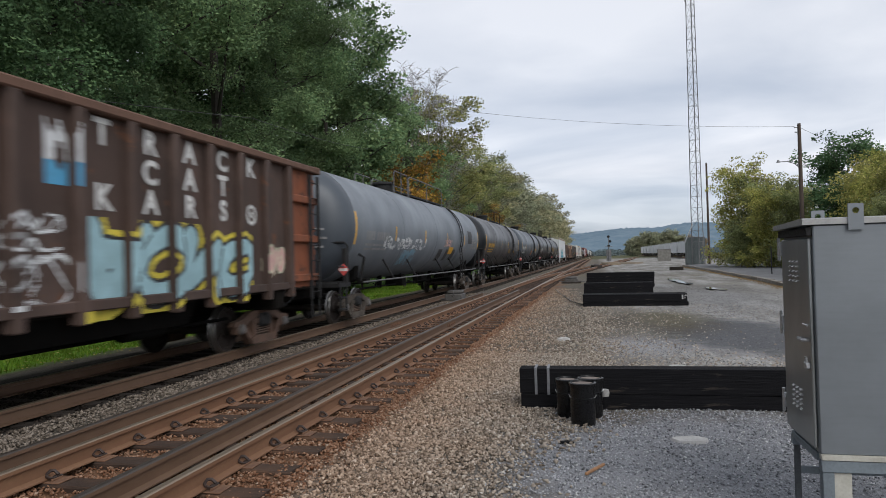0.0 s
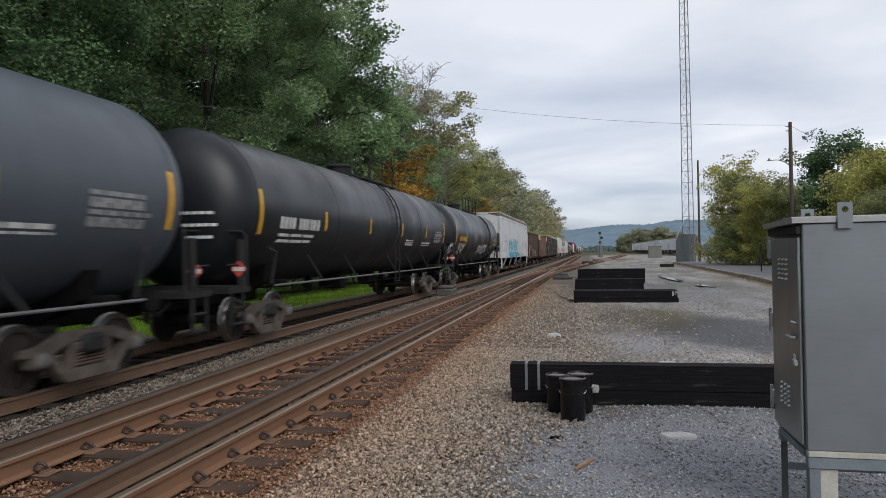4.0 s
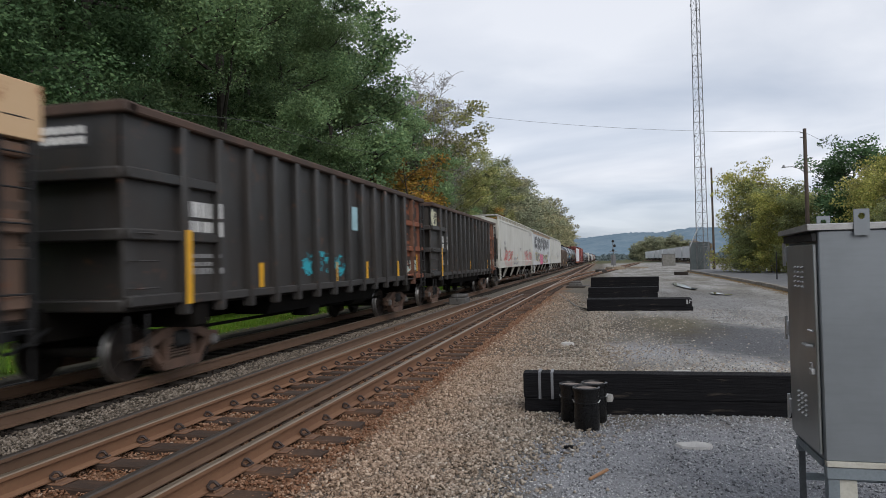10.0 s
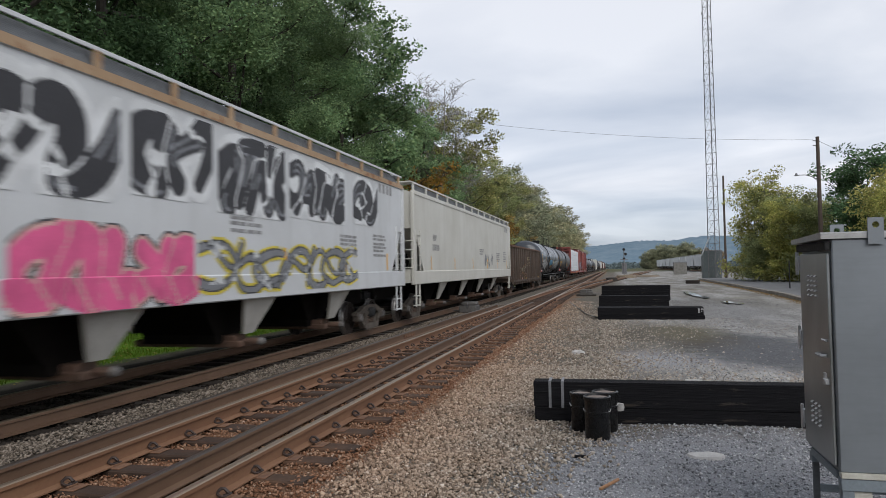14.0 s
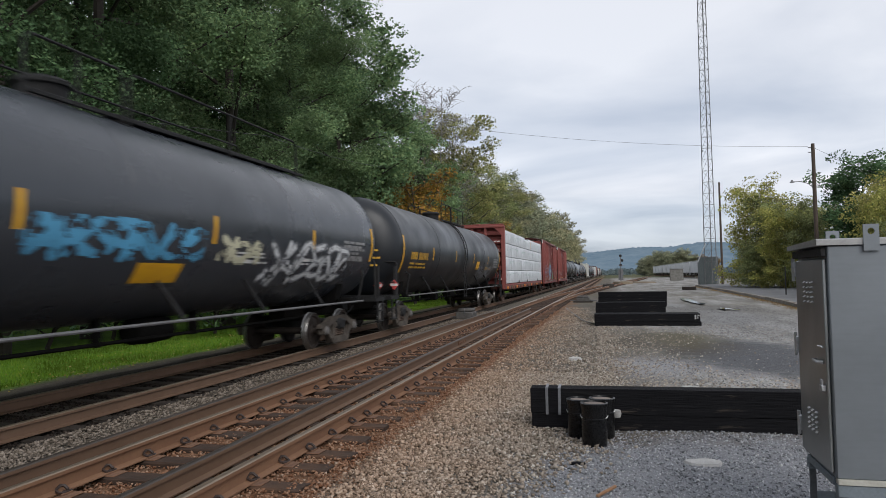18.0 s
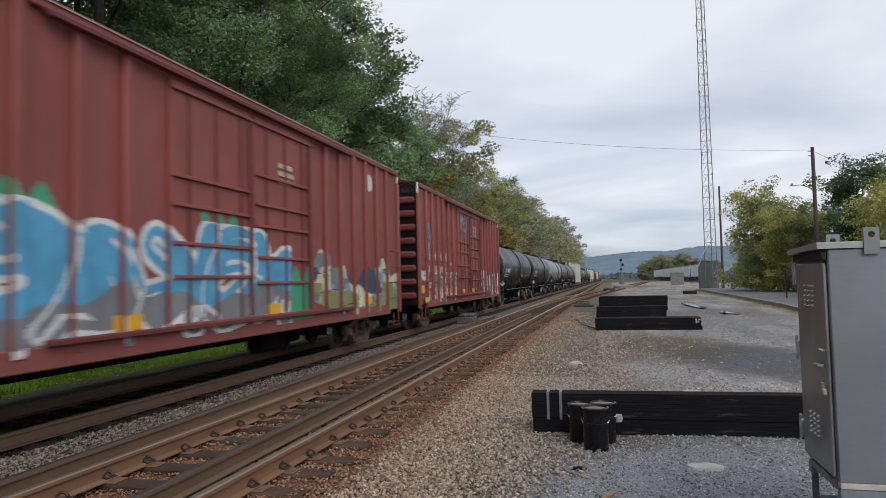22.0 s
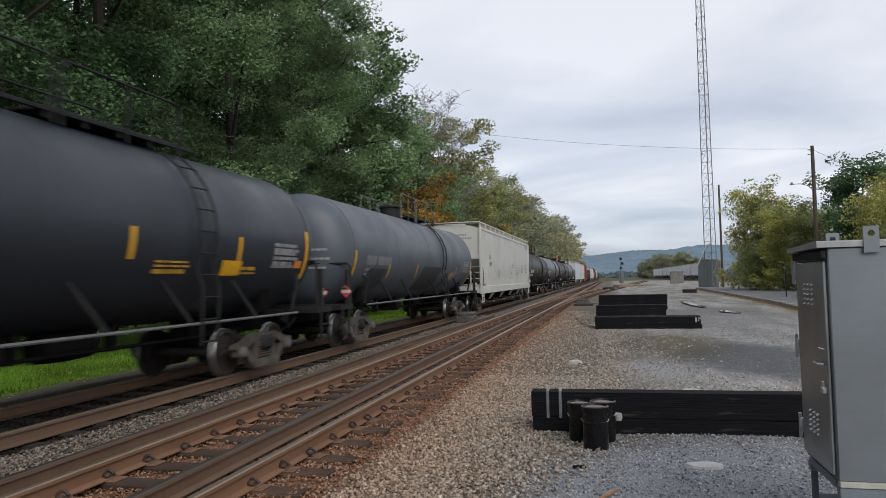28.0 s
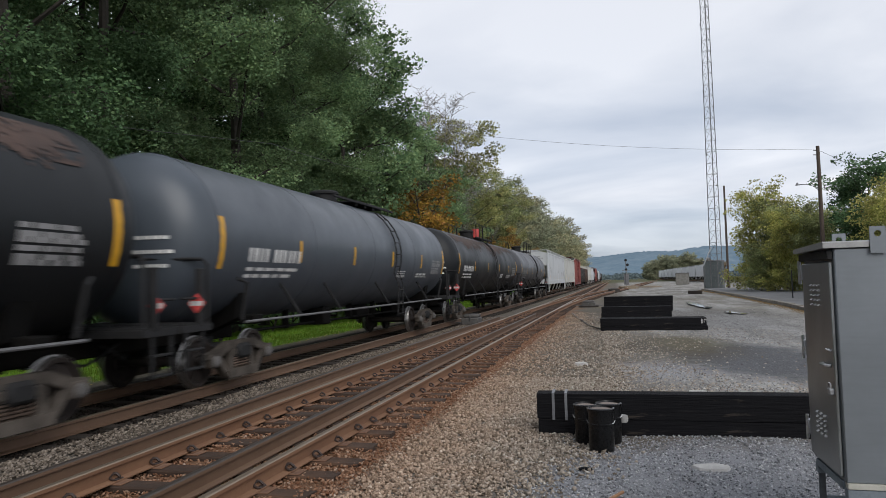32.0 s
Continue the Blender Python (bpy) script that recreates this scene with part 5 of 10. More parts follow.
    if mark:
        decal("marking", tank, [mark], -half + 0.95, -half + 3.0, 2.20 + dz, 2.44 + dz, letter_bars((4, 6)), sf, 0.03)
        decal("marking", tank, [mark], -half + 0.95, -half + 2.9, 1.86 + dz, 2.10 + dz, word_bars(seed, 2), sf, 0.03)
        decal("marking", tank, [mark], half * 0.28, half * 0.40, 1.90 + dz, 2.12 + dz, word_bars(seed + 3, 4), sf, 0.03)
        decal("marking", tank, ["grey_mark"], half * 0.78, half * 0.93, 2.02 + dz, 2.52 + dz, word_bars(seed + 5, 6, fill=0.75), sf, 0.03)
        decal("marking", tank, [mark], half * 0.55, half * 0.72, 1.90 + dz, 2.06 + dz, word_bars(seed + 7, 2), sf, 0.03)
        for z, x0, x1 in ((2.42, 0.30, 1.0), (2.20, 0.40, 1.05), (1.98, 0.40, 0.95)):
            ym = lambda x: -half - head_d * math.sqrt(max(0.0, 1 - (math.hypot(x, z + 0.05 - zc) / R) ** 3.2)) - 0.012
            pl_ = MB()
            for k in range(5):
                xa, xb = x0 + (x1 - x0) * k / 5, x0 + (x1 - x0) * (k + 0.85) / 5
                pl_.add([(xa, ym(xa), z), (xb, ym(xb), z), (xb, ym(xb), z + 0.055), (xa, ym(xa), z + 0.055)], [(0, 1, 2, 3)])
            pl_.ob("head_marking", M[mark], tank, smooth=False)
    for s in (-1, 1):
        pc = MB().prism([(1.31, 1.42), (1.45, 1.27), (1.59, 1.42), (1.45, 1.57)], "y", s * (half + 0.62) - 0.01, s * (half + 0.62) + 0.01)
        pc.box(1.34, 1.56, s * (half + 0.62) - 0.012, s * (half + 0.62) + 0.012, 1.385, 1.455, 0, 1)
        pc.ob("placard", [M[placard], M["white_mark" if placard == "red_flag" else "grey_mark"]], car, "red and white diamond placard" if placard == "red_flag" else "white diamond placard")
    return car, tank


# --- covered hopper
HOP = dict(sill0=1.20, sill1=1.63, top=4.10)


def covered_hopper(half, paint, label, seed=1, grate="grey", sills=(1.20, 1.63)):
    car = thing("covered_hopper", label, "hopper car", group="cars of the freight train")
    z0, z1, zt = sills[0], sills[1], HOP["top"]
    w = W
    cut = 1.55            # how far the end slope runs in
    body = MB()
    prof_r = [(0.0, zt + 0.26), (0.6, zt + 0.24), (1.1, zt + 0.16), (w - 0.04, zt)]
    # roof
    for (xa, za), (xb, zb) in zip(prof_r, prof_r[1:]):
        for q in (-1, 1):
            f = [(q * xa, -half, za), (q * xb, -half, zb), (q * xb, half, zb), (q * xa, half, za)]
            body.add(f, [(0, 1, 2, 3) if q > 0 else (3, 2, 1, 0)])
    # side sheets, cut off slantwise at the lower corners, and slope sheets behind
    for q in (-1, 1):
        ya = half - 0.10
        sheet = [(-ya, zt), (-ya, z1 + 1.35), (-ya + cut * 0.62, z1), (ya - cut * 0.62, z1), (ya, z1 + 1.35), (ya, zt)]
        body.prism([(y, z) for y, z in sheet], "x", min(q * (w - 0.03), q * (w - 0.01)), max(q * (w - 0.03), q * (w - 0.01)))
    for s in (-1, 1):
        ye = s * half
        body.add([(-w + 0.05, ye, zt), (w - 0.05, ye, zt), (w - 0.05, ye, z1 + 1.35), (-w + 0.05, ye, z1 + 1.35)], [(0, 1, 2, 3) if s > 0 else (3, 2, 1, 0)])
        body.add([(-w + 0.05, ye, zt), (w - 0.05, ye, zt), (1.1, ye, zt + 0.16), (0.6, ye, zt + 0.24), (0, ye, zt + 0.26), (-0.6, ye, zt + 0.24), (-1.1, ye, zt + 0.16)], [tuple(range(7)) if s < 0 else tuple(range(6, -1, -1))])
        yi = s * (half - cut * 1.6)
        body.add([(-w + 0.05, ye, z1 + 1.35), (w - 0.05, ye, z1 + 1.35), (w - 0.05, yi, z1 - 0.2), (-w + 0.05, yi, z1 - 0.2)], [(0, 1, 2, 3) if s > 0 else (3, 2, 1, 0)])
    shell = body.ob("body", paint, car, angle=20)
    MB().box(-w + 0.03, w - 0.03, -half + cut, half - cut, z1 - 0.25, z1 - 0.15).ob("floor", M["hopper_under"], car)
    for q in (-1, 1):
        MB().box(min(q * (w - 0.10), q * (w + 0.01)), max(q * (w - 0.10), q * (w + 0.01)), -half, half, z0, z1, 0.02).ob("side_sill", paint, car)
        MB().box(min(q * (w - 0.12), q * (w + 0.02)), max(q * (w - 0.12), q * (w + 0.02)), -half, half, zt - 0.06, zt + 0.08, 0.02).ob("top_chord", paint, car)
        # cantilevered roof walk: brackets, edge angle and slats stacked steeply to fill the band in the camera's view
        walk_mat = M["grating"] if grate == "grey" else M["grating_cream"]
        MB().box(min(q * (w - 0.07), q * (w - 0.045)), max(q * (w - 0.07), q * (w - 0.045)), -half + 0.15, half - 0.15, zt + 0.305, zt + 0.36, 0.004).ob("walk_edge", paint, car)
        k = -half + 0.17
        while k <= half:
            MB().box(min(q * (w - 0.09), q * (w - 0.04)), max(q * (w - 0.09), q * (w - 0.04)), k - 0.05, k + 0.05, zt + 0.06, zt + 0.32, 0.006).ob("walk_bracket", M["rust_wash"] if seed in (7, 13) else paint, car)
            k += (2 * half - 0.34) / 13
        gr = MB()
        for j in range(10):
            x = q * (w - 0.10 - j * 0.008)
            gr.box(x - 0.008, x + 0.008, -half + 0.2, half - 0.2, zt + 0.085 + j * 0.024, zt + 0.104 + j * 0.024)
        gr.ob("roof_walk", walk_mat, car, "steel grating of the roof walk")
    for k in range(8):
        y = -half + 1.5 + k * (2 * half - 3.0) / 7
        MB().box(-0.42, 0.42, y - 0.75, y + 0.75, zt + 0.24, zt + 0.40, 0.03).ob("hatch", paint, car)
    # corner posts, end platforms, ladders
    for s in (-1, 1):
        for q in (-1, 1):
            MB().box(min(q * (w - 0.09), q * (w + 0.012)), max(q * (w - 0.09), q * (w + 0.012)), s * half - 0.09, s * half + 0.09, z0, zt + 0.02, 0.01).ob("corner_post", paint, car)
            add_ladder(car, s * (half - 0.42), z1 + 0.02, z1 + 1.3, q * (w - 0.01), paint, 0.5, 4)
            le = MB()
            for x in (0.55, 1.05):
                le.box(q * x - 0.03, q * x + 0.03, s * (half + 0.10) - 0.02, s * (half + 0.10) + 0.02, z1 - 0.3, z1 + 1.0, 0.005)
            for kz in range(4):
                le.tube([(q * 0.55, s * (half + 0.10), z1 + 0.1 + kz * 0.28), (q * (w - 0.02), s * (half + 0.10), z1 + 0.1 + kz * 0.28)], 0.013, 6)
            le.ob("end_ladder", paint, car)
            st = MB()
            for dy in (0.22, 0.62):
                st.box(q * (w - 0.03) - 0.02, q * (w - 0.03) + 0.02, s * (half - dy) - 0.03, s * (half - dy) + 0.03, 0.5, z0 + 0.02, 0.005)
            for z in (0.52, 0.82):
                st.box(q * (w - 0.08) - 0.05, q * (w - 0.03) + 0.02, min(s * (half - 0.22), s * (half - 0.62)), max(s * (half - 0.22), s * (half - 0.62)), z, z + 0.03, 0.004)
            st.ob("step", paint, car)
        MB().box(-w + 0.12, w - 0.12, s * half - 0.05, s * half + 0.05, z0 + 0.05, z1 + 0.05, 0.01).ob("end_sill", paint, car)
        MB().box(-w + 0.05, w - 0.05, min(s * (half - 0.45), s * (half + 0.12)), max(s * (half - 0.45), s * (half + 0.12)), zt + 0.31, zt + 0.355, 0.01).ob("end_walk", paint, car, "cross walk over the end of the roof")
        MB().box(-0.22, 0.22, min(s * (half - 3.2), s * half), max(s * (half - 3.2), s * half), 0.70, 1.25, 0.02).ob("draft_sill", M["gon_bottom"], car)
        dk = MB().prism([(s * half, z1 + 0.02), (s * (half - cut * 1.5), z1 + 0.02), (s * (half - 0.2), z1 + 1.2)], "x", -0.5, 0.5)
        dk.lathe([(0.0, -0.35), (0.22, -0.33), (0.22, 0.33), (0.0, 0.35)], "x", 12, (0.75, s * (half - 0.8), z1 + 0.35))
        dk.ob("brake_gear", M["air"], car)
        add_truck(car, s * (half - 1.55), "truck")
        add_coupler(car, s * half, s)
    # discharge hoppers
    for k in range(4):
        y = (k - 1.5) * (2 * half - 6.6) / 3.6
        hp = MB()
        vs = []
        for z, hy, hx in ((z0 + 0.35, 1.42, w - 0.62), (0.55, 0.42, 0.75), (0.40, 0.42, 0.75)):
            vs += [(-hx, y - hy, z), (hx, y - hy, z), (hx, y + hy, z), (-hx, y + hy, z)]
        fs = [(4 * i + j, 4 * i + 4 + j, 4 * i + 4 + (j + 1) % 4, 4 * i + (j + 1) % 4) for i in range(2) for j in range(4)] + [(8, 9, 10, 11)]
        fs = [f[::-1] for f in fs]
        hp.add(vs, fs)
        # slope sheets face down; their shade is painted as near-black
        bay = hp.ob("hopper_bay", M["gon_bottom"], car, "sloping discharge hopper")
        for q in (-1, 1):
            sk = MB()
            ring_ = [(w - 0.12, -0.62, z0 + 0.10), (w - 0.12, 0.62, z0 + 0.10), (w - 0.42, 0.17, 0.56), (w - 0.42, -0.17, 0.56)]
            vs = [(q * a_, y + b_, c_) for a_, b_, c_ in ring_] + [(q * (a_ - 0.05), y + b_, c_) for a_, b_, c_ in ring_]
            f_ = [(0, 1, 2, 3), (7, 6, 5, 4), (0, 4, 5, 1), (1, 5, 6, 2), (2, 6, 7, 3), (3, 7, 4, 0)]
            sk.add(vs, [f[::-1] for f in f_] if q < 0 else f_)
            sk.ob("skirt", M["hopper_skirt"], bay, "pale side sheet of the discharge hopper")
        gt = MB().box(-1.1, 1.1, y - 0.22, y + 0.22, 0.32, 0.44, 0.02).tube([(1.1, y, 0.42), (1.40, y, 0.42)], 0.06, 8)
        gt.lathe([(0.0, 1.47), (0.055, 1.46), (0.075, 1.37), (0.0, 1.34)], "x", 10, (0, y, 0.42), mi=1)
        gt.box(0.70, 1.0, y - 0.20, y + 0.20, 0.42, 0.54, 0.02)
        gt.ob("outlet_gate", [M["truck_brown"], M["cap"]], bay)
    # marks
    sf = flat_side(-0.004)
    for y0, y1, za, zb, fn in ((-half + 2.3, -half + 2.86, 2.66, 2.88, letter_bars((4,))), (-half + 2.25, -half + 3.2, 2.32, 2.54, letter_bars((6,))), (half - 2.1, half - 0.9, 3.75, 4.0, letter_bars((4,))), (0.6, 1.6, 2.3, 2.6, word_bars(seed, 3)), (half * 0.52, half * 0.62, 2.0, 2.5, word_bars(seed + 2, 5)), (half * 0.74, half * 0.84, 2.0, 2.6, word_bars(seed + 4, 6))):
        decal("marking", shell, ["grey_mark"], y0, y1, za, zb, fn, sf, 0.03)
    for t in (-0.80, -0.45, -0.1, 0.25, 0.55, 0.85):
        decal("strip", shell, ["yellow"], half * t - 0.05, half * t + 0.05, 1.66, 2.12, lambda U, V: np.zeros(U.shape, int), sf, 0.05)
    em = MB()
    for k in range(6):
        for j in range(2 if k < 4 else 1):
            em.box(0.42 + 0.12 * k, 0.50 + 0.12 * k, -half - 0.006, -half, zt - 0.50 + 0.17 * j, zt - 0.40 + 0.17 * j)
    em.ob("end_marking", M["grey_mark"], car)
    return car, shell


# --- gondola
def post_line(half, n, end_len, pw=0.085):
    ys = [-half + end_len + k * (2 * half - 2 * end_len) / (n - 1) for k in range(n)]
    return ys, pw


def gondola(half, zb, zt, n, paint, label, end_len=1.2, ends=None, cap="top_rust", posts=None, tub=True, depth=0.13, end_far=None, top_end=None, tone="truck_brown", far_len=None, tiers=5):
    """Open car with outside posts. ends: the material of its end panels."""
    car = thing("gondola", label, "gondola car", group="cars of the freight train")
    w, wi = W, W - depth
    ends = ends or paint
    end_far = end_far or ends
    ys, pw = post_line(half, n, end_len)
    far_len = far_len or end_len
    for q in (-1, 1):
        MB().box(min(q * wi, q * (wi - 0.05)), max(q * wi, q * (wi - 0.05)), -half + end_len, half - far_len, zb, zt - 0.02).ob("side_panel", paint, car)
        MB().box(min(q * (wi - 0.06), q * w), max(q * (wi - 0.06), q * w), -half + end_len * 0.0, half - end_len * 0.0, zt - 0.14, zt, 0.025).ob("top_chord", M[cap], car)
        MB().box(min(q * (wi - 0.04), q * (w - 0.03)), max(q * (wi - 0.04), q * (w - 0.03)), -half + end_len, half - end_len, zb - 0.02, zb + 0.12, 0.015).ob("side_sill", paint, car)
        for y in ys:
            p = MB().prism([(y - pw - 0.03, zb - 0.16), (y + pw + 0.03, zb - 0.16), (y + pw + 0.03, zt - 0.12), (y - pw - 0.03, zt - 0.12)], "x", min(q * wi, q * (wi + 0.01)), max(q * wi, q * (wi + 0.01)))
            p.box(min(q * wi, q * w), max(q * wi, q * w), y - pw, y + pw, zb - 0.18, zt - 0.13, 0.02)
            p.ob("side_post", paint if y < half - far_len or far_len == end_len else M["gon_post"], car)
        for s in (-1, 1):
            el = end_len if s < 0 else far_len
            if end_len > 0.3:
                em = ends if s < 0 else end_far
                MB().box(min(q * wi, q * (wi - 0.05)), max(q * wi, q * (wi - 0.05)), min(s * half, s * (half - el)), max(s * half, s * (half - el)), zb - 0.02, zt - 0.02).ob("end_side_panel", em, car)
                for t in ((0.0, 0.33, 0.63) if tiers == 2 else (0.04, 0.36, 0.68)) if em is not M["gon_peach"] else ():
                    z = zb + (zt - zb) * t
                    long = el if tiers != 2 or t == 0.0 else max(el, 2.2)
                    MB().box(min(q * (wi - 0.01), q * (w - 0.03)), max(q * (wi - 0.01), q * (w - 0.03)), min(s * half, s * (half - long)), max(s * half, s * (half - long)), z, z + 0.16, 0.02).ob("end_rib", em, car)
    for s in (-1, 1):
        em = ends if s < 0 else end_far
        # peach and tan ends drop to umber, shade between cars put into colour
        if em in (M["gon_peach"], M["gon_tan"]):
            em = M["gon_umber"]
        if tiers == 2:
            # the top tier is flush, the two below step back behind deep ribs
            zs_ = [zb - 0.05, zb + (zt - zb) * 0.33, zb + (zt - zb) * 0.63, zt - 0.02]
            for j, back in enumerate((0.34, 0.22, 0.0)):
                MB().box(-wi, wi, min(s * (half - back), s * (half - back - 0.05)), max(s * (half - back), s * (half - back - 0.05)), zs_[j], zs_[j + 1] + 0.02).ob("end_wall", em, car)
            for z in (zs_[0], zs_[1], zs_[2]):
                MB().box(-wi, wi, min(s * (half - 0.36), s * (half + 0.05)), max(s * (half - 0.36), s * (half + 0.05)), z, z + 0.16, 0.02).ob("end_rib", em, car)
        else:
            deep = 0.26 if end_len > 0.3 else 0.06
            # black sheet paints in the shade of the gaps between the ribs
            MB().box(-wi, wi, min(s * (half - deep), s * (half - deep - 0.05)), max(s * (half - deep), s * (half - deep - 0.05)), zb - 0.05, zt - 0.02).ob("end_wall", M["gon_black"] if end_len > 0.3 else em, car)
            k = tiers if end_len > 0.3 else 3
            for j in range(k):
                z = zb + (zt - zb) * (j + 0.25) / k
                MB().box(-wi, wi, min(s * (half - deep), s * (half + 0.10)), max(s * (half - deep), s * (half + 0.10)), z, z + 0.15, 0.03).ob("end_rib", em, car)
        MB().box(-w, w, s * half - 0.1, s * half + 0.16, zt - 0.14, zt + 0.01, 0.02).ob("end_chord", M[cap] if not top_end else top_end, car)
        if top_end:
            for q in (-1, 1):
                MB().box(min(q * (w - 0.11), q * (w + 0.008)), max(q * (w - 0.11), q * (w + 0.008)), min(s * (half + 0.16), s * (half - end_len)), max(s * (half + 0.16), s * (half - end_len)), zt - 0.62, zt + 0.012, 0.01).ob("top_band", top_end, car, "peach repainted top band")
            MB().box(-w + 0.11, w - 0.11, s * half + s * 0.14 - 0.02, s * half + s * 0.14 + 0.02, zt - 0.62, zt - 0.14, 0.005).ob("top_band", top_end, car, "peach repainted top band")
        for q in (-1, 1):
            if s > 0:
                add_ladder(car, s * (half - 0.20), zb - 0.3, zt - 0.2, q * (w - 0.02), M["steel_dark"] if end_len > 0.3 else paint, 0.42)
            else:
                for z in (zb + 0.25, zb + 0.62, zb + 1.0):
                    MB().tube([(q * (wi + 0.0), -half + 0.08, z), (q * (w + 0.02), -half + 0.1, z), (q * (w + 0.02), -half + 0.5, z), (q * (wi + 0.0), -half + 0.52, z)], 0.013, 6).ob("grab_iron", paint, car)
            MB().tube([(q * (w - 0.05), s * (half - 0.36), zb - 0.1), (q * (w - 0.05), s * (half - 0.36), 0.45), (q * (w - 0.05), s * (half + 0.04), 0.45), (q * (w - 0.05), s * (half + 0.04), zb - 0.1)], 0.02, 6).ob("step", M["steel_dark"], car)
        MB().box(-0.24, 0.24, min(s * (half - 3.0), s * (half + 0.05)), max(s * (half - 3.0), s * (half + 0.05)), 0.66, zb + 0.02, 0.02).ob("draft_sill", M["gon_bottom"], car)
        MB().box(-w + 0.1, w - 0.1, s * (half - 1.75) - 0.2, s * (half - 1.75) + 0.2, 0.72, zb + 0.04, 0.04).ob("bolster", M["gon_bottom"], car)
        add_truck(car, s * (half - 1.75), tone)
        add_coupler(car, s * half, s)
    MB().box(-wi, wi, -half, half, zb - 0.06, zb).ob("floor", M["gon_bottom"], car)
    rig = MB().box(-0.3, 0.3, -half + 2.9, half - 2.9, zb - 0.42, zb - 0.05, 0.02)
    if tub:
        for q in (-1, 1):
            rig.prism([(min(q * 0.35, q * 1.35), zb - 0.05), (max(q * 0.35, q * 1.35), zb - 0.05), (q * 1.18 if q > 0 else q * 0.5, zb - 0.42), (q * 0.5 if q > 0 else q * 1.18, zb - 0.42)], "y", -half + 4.4, half - 4.4)
    rig.lathe([(0.0, -0.45), (0.19, -0.42), (0.2, 0.42), (0.0, 0.45)], "y", 12, (0.95, half * 0.30, zb - 0.38))
    rig.box(0.75, 1.2, -half * 0.12 - 0.3, -half * 0.12 + 0.3, zb - 0.6, zb - 0.1, 0.03)
    rig.tube([(0.8, -half + 2.6, zb - 0.5), (0.8, half - 2.6, zb - 0.5)], 0.03, 6)
    rig.ob("brake_rigging", M["air"], car)

    def surf(eps=0.005):
        def f(y, z):
            for p in ys:
                if abs(y - p) < pw + 0.012:
                    return w + eps
            if abs(y) > half - end_len:
                return wi + eps
            return wi + eps
        return f
    return car, surf, ys


# --- boxcar
def boxcar(half, label, seed=5):
    car = thing("boxcar", label, "boxcar", group="cars of the freight train")
    z0, zt, w, wi = 0.78, 4.90, W, W - 0.085
    p = M["box_red"]
    ys = []
    for q in (-1, 1):
        MB().box(min(q * wi, q * (wi - 0.06)), max(q * wi, q * (wi - 0.06)), -half, half, z0 + 0.1, zt).ob("side_panel", p, car)
        MB().box(min(q * (wi - 0.06), q * w), max(q * (wi - 0.06), q * w), -half, half, zt - 0.12, zt + 0.03, 0.02).ob("top_chord", M["box_red"], car)
        MB().box(min(q * (wi - 0.06), q * (w - 0.01)), max(q * (wi - 0.06), q * (w - 0.01)), -half + 0.9, half - 0.9, z0 - 0.02, z0 + 0.24, 0.015).ob("side_sill", p, car)
        d0, d1, d2 = -2.35, 0.0, 2.35
        spans = [(-half, d0), (d2, half)]
        for a, b in spans:
            for k in range(6):
                y = a + (k + 1.2) * (b - a) / 7.2 if a < 0 else b - (k + 1.2) * (b - a) / 7.2
                ys.append(y)
                MB().box(min(q * wi, q * w), max(q * wi, q * w), y - 0.075, y + 0.075, z0 + 0.12, zt - 0.12, 0.015).ob("side_post", p, car)
        for a, b in ((d0, d1), (d1, d2)):
            dr = MB().box(min(q * wi, q * (w - 0.015)), max(q * wi, q * (w - 0.015)), a + 0.04, b - 0.04, z0 + 0.26, zt - 0.24, 0.01)
            door = dr.ob("plug_door", p, car, "plug door with raised ribs")
            for t in (0.0, 0.20, 0.34, 0.50, 0.62, 0.985) if a < d1 else (0.0, 0.17, 0.30, 0.46, 0.57, 0.72, 0.985):
                z = z0 + 0.28 + t * (zt - z0 - 0.62)
                MB().box(min(q * (w - 0.016), q * (w + 0.03)), max(q * (w - 0.016), q * (w + 0.035)), a + 0.05, b - 0.05, z, z + 0.055, 0.008).ob("door_rib", p, door)
            for y in (a + 0.45, (a + b) / 2, b - 0.45):
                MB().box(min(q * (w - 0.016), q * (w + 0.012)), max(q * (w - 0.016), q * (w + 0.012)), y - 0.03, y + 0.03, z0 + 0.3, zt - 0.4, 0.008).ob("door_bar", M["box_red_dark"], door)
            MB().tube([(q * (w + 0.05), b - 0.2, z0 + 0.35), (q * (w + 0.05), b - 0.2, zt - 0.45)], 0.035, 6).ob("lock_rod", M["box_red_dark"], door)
        tr = MB()
        for z in (z0 + 0.24, zt - 0.20):
            tr.box(min(q * (w - 0.02), q * (w + 0.07)), max(q * (w - 0.02), q * (w + 0.09)), d0 - 2.2, d2 + 2.2, z, z + 0.07, 0.01)
        # darker red puts the shadow line under the roof edge into colour
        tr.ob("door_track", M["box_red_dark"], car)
    roof = MB()
    for (xa, za), (xb, zb) in zip([(0, zt + 0.22), (0.9, zt + 0.16), (w - 0.02, zt + 0.02)], [(0.9, zt + 0.16), (w - 0.02, zt + 0.02), (w + 0.02, zt - 0.02)]):
        for q in (-1, 1):
            roof.add([(q * xa, -half, za), (q * xb, -half, zb), (q * xb, half, zb), (q * xa, half, za)], [(0, 1, 2, 3) if q > 0 else (3, 2, 1, 0)])
    for k in range(17):
        y = -half + 0.2 + k * (2 * half - 0.4) / 16
        roof.box(-w + 0.5, w - 0.5, y - 0.03, y + 0.03, zt + 0.08, zt + 0.20)
    roof.ob("roof", M["box_roof"], car)
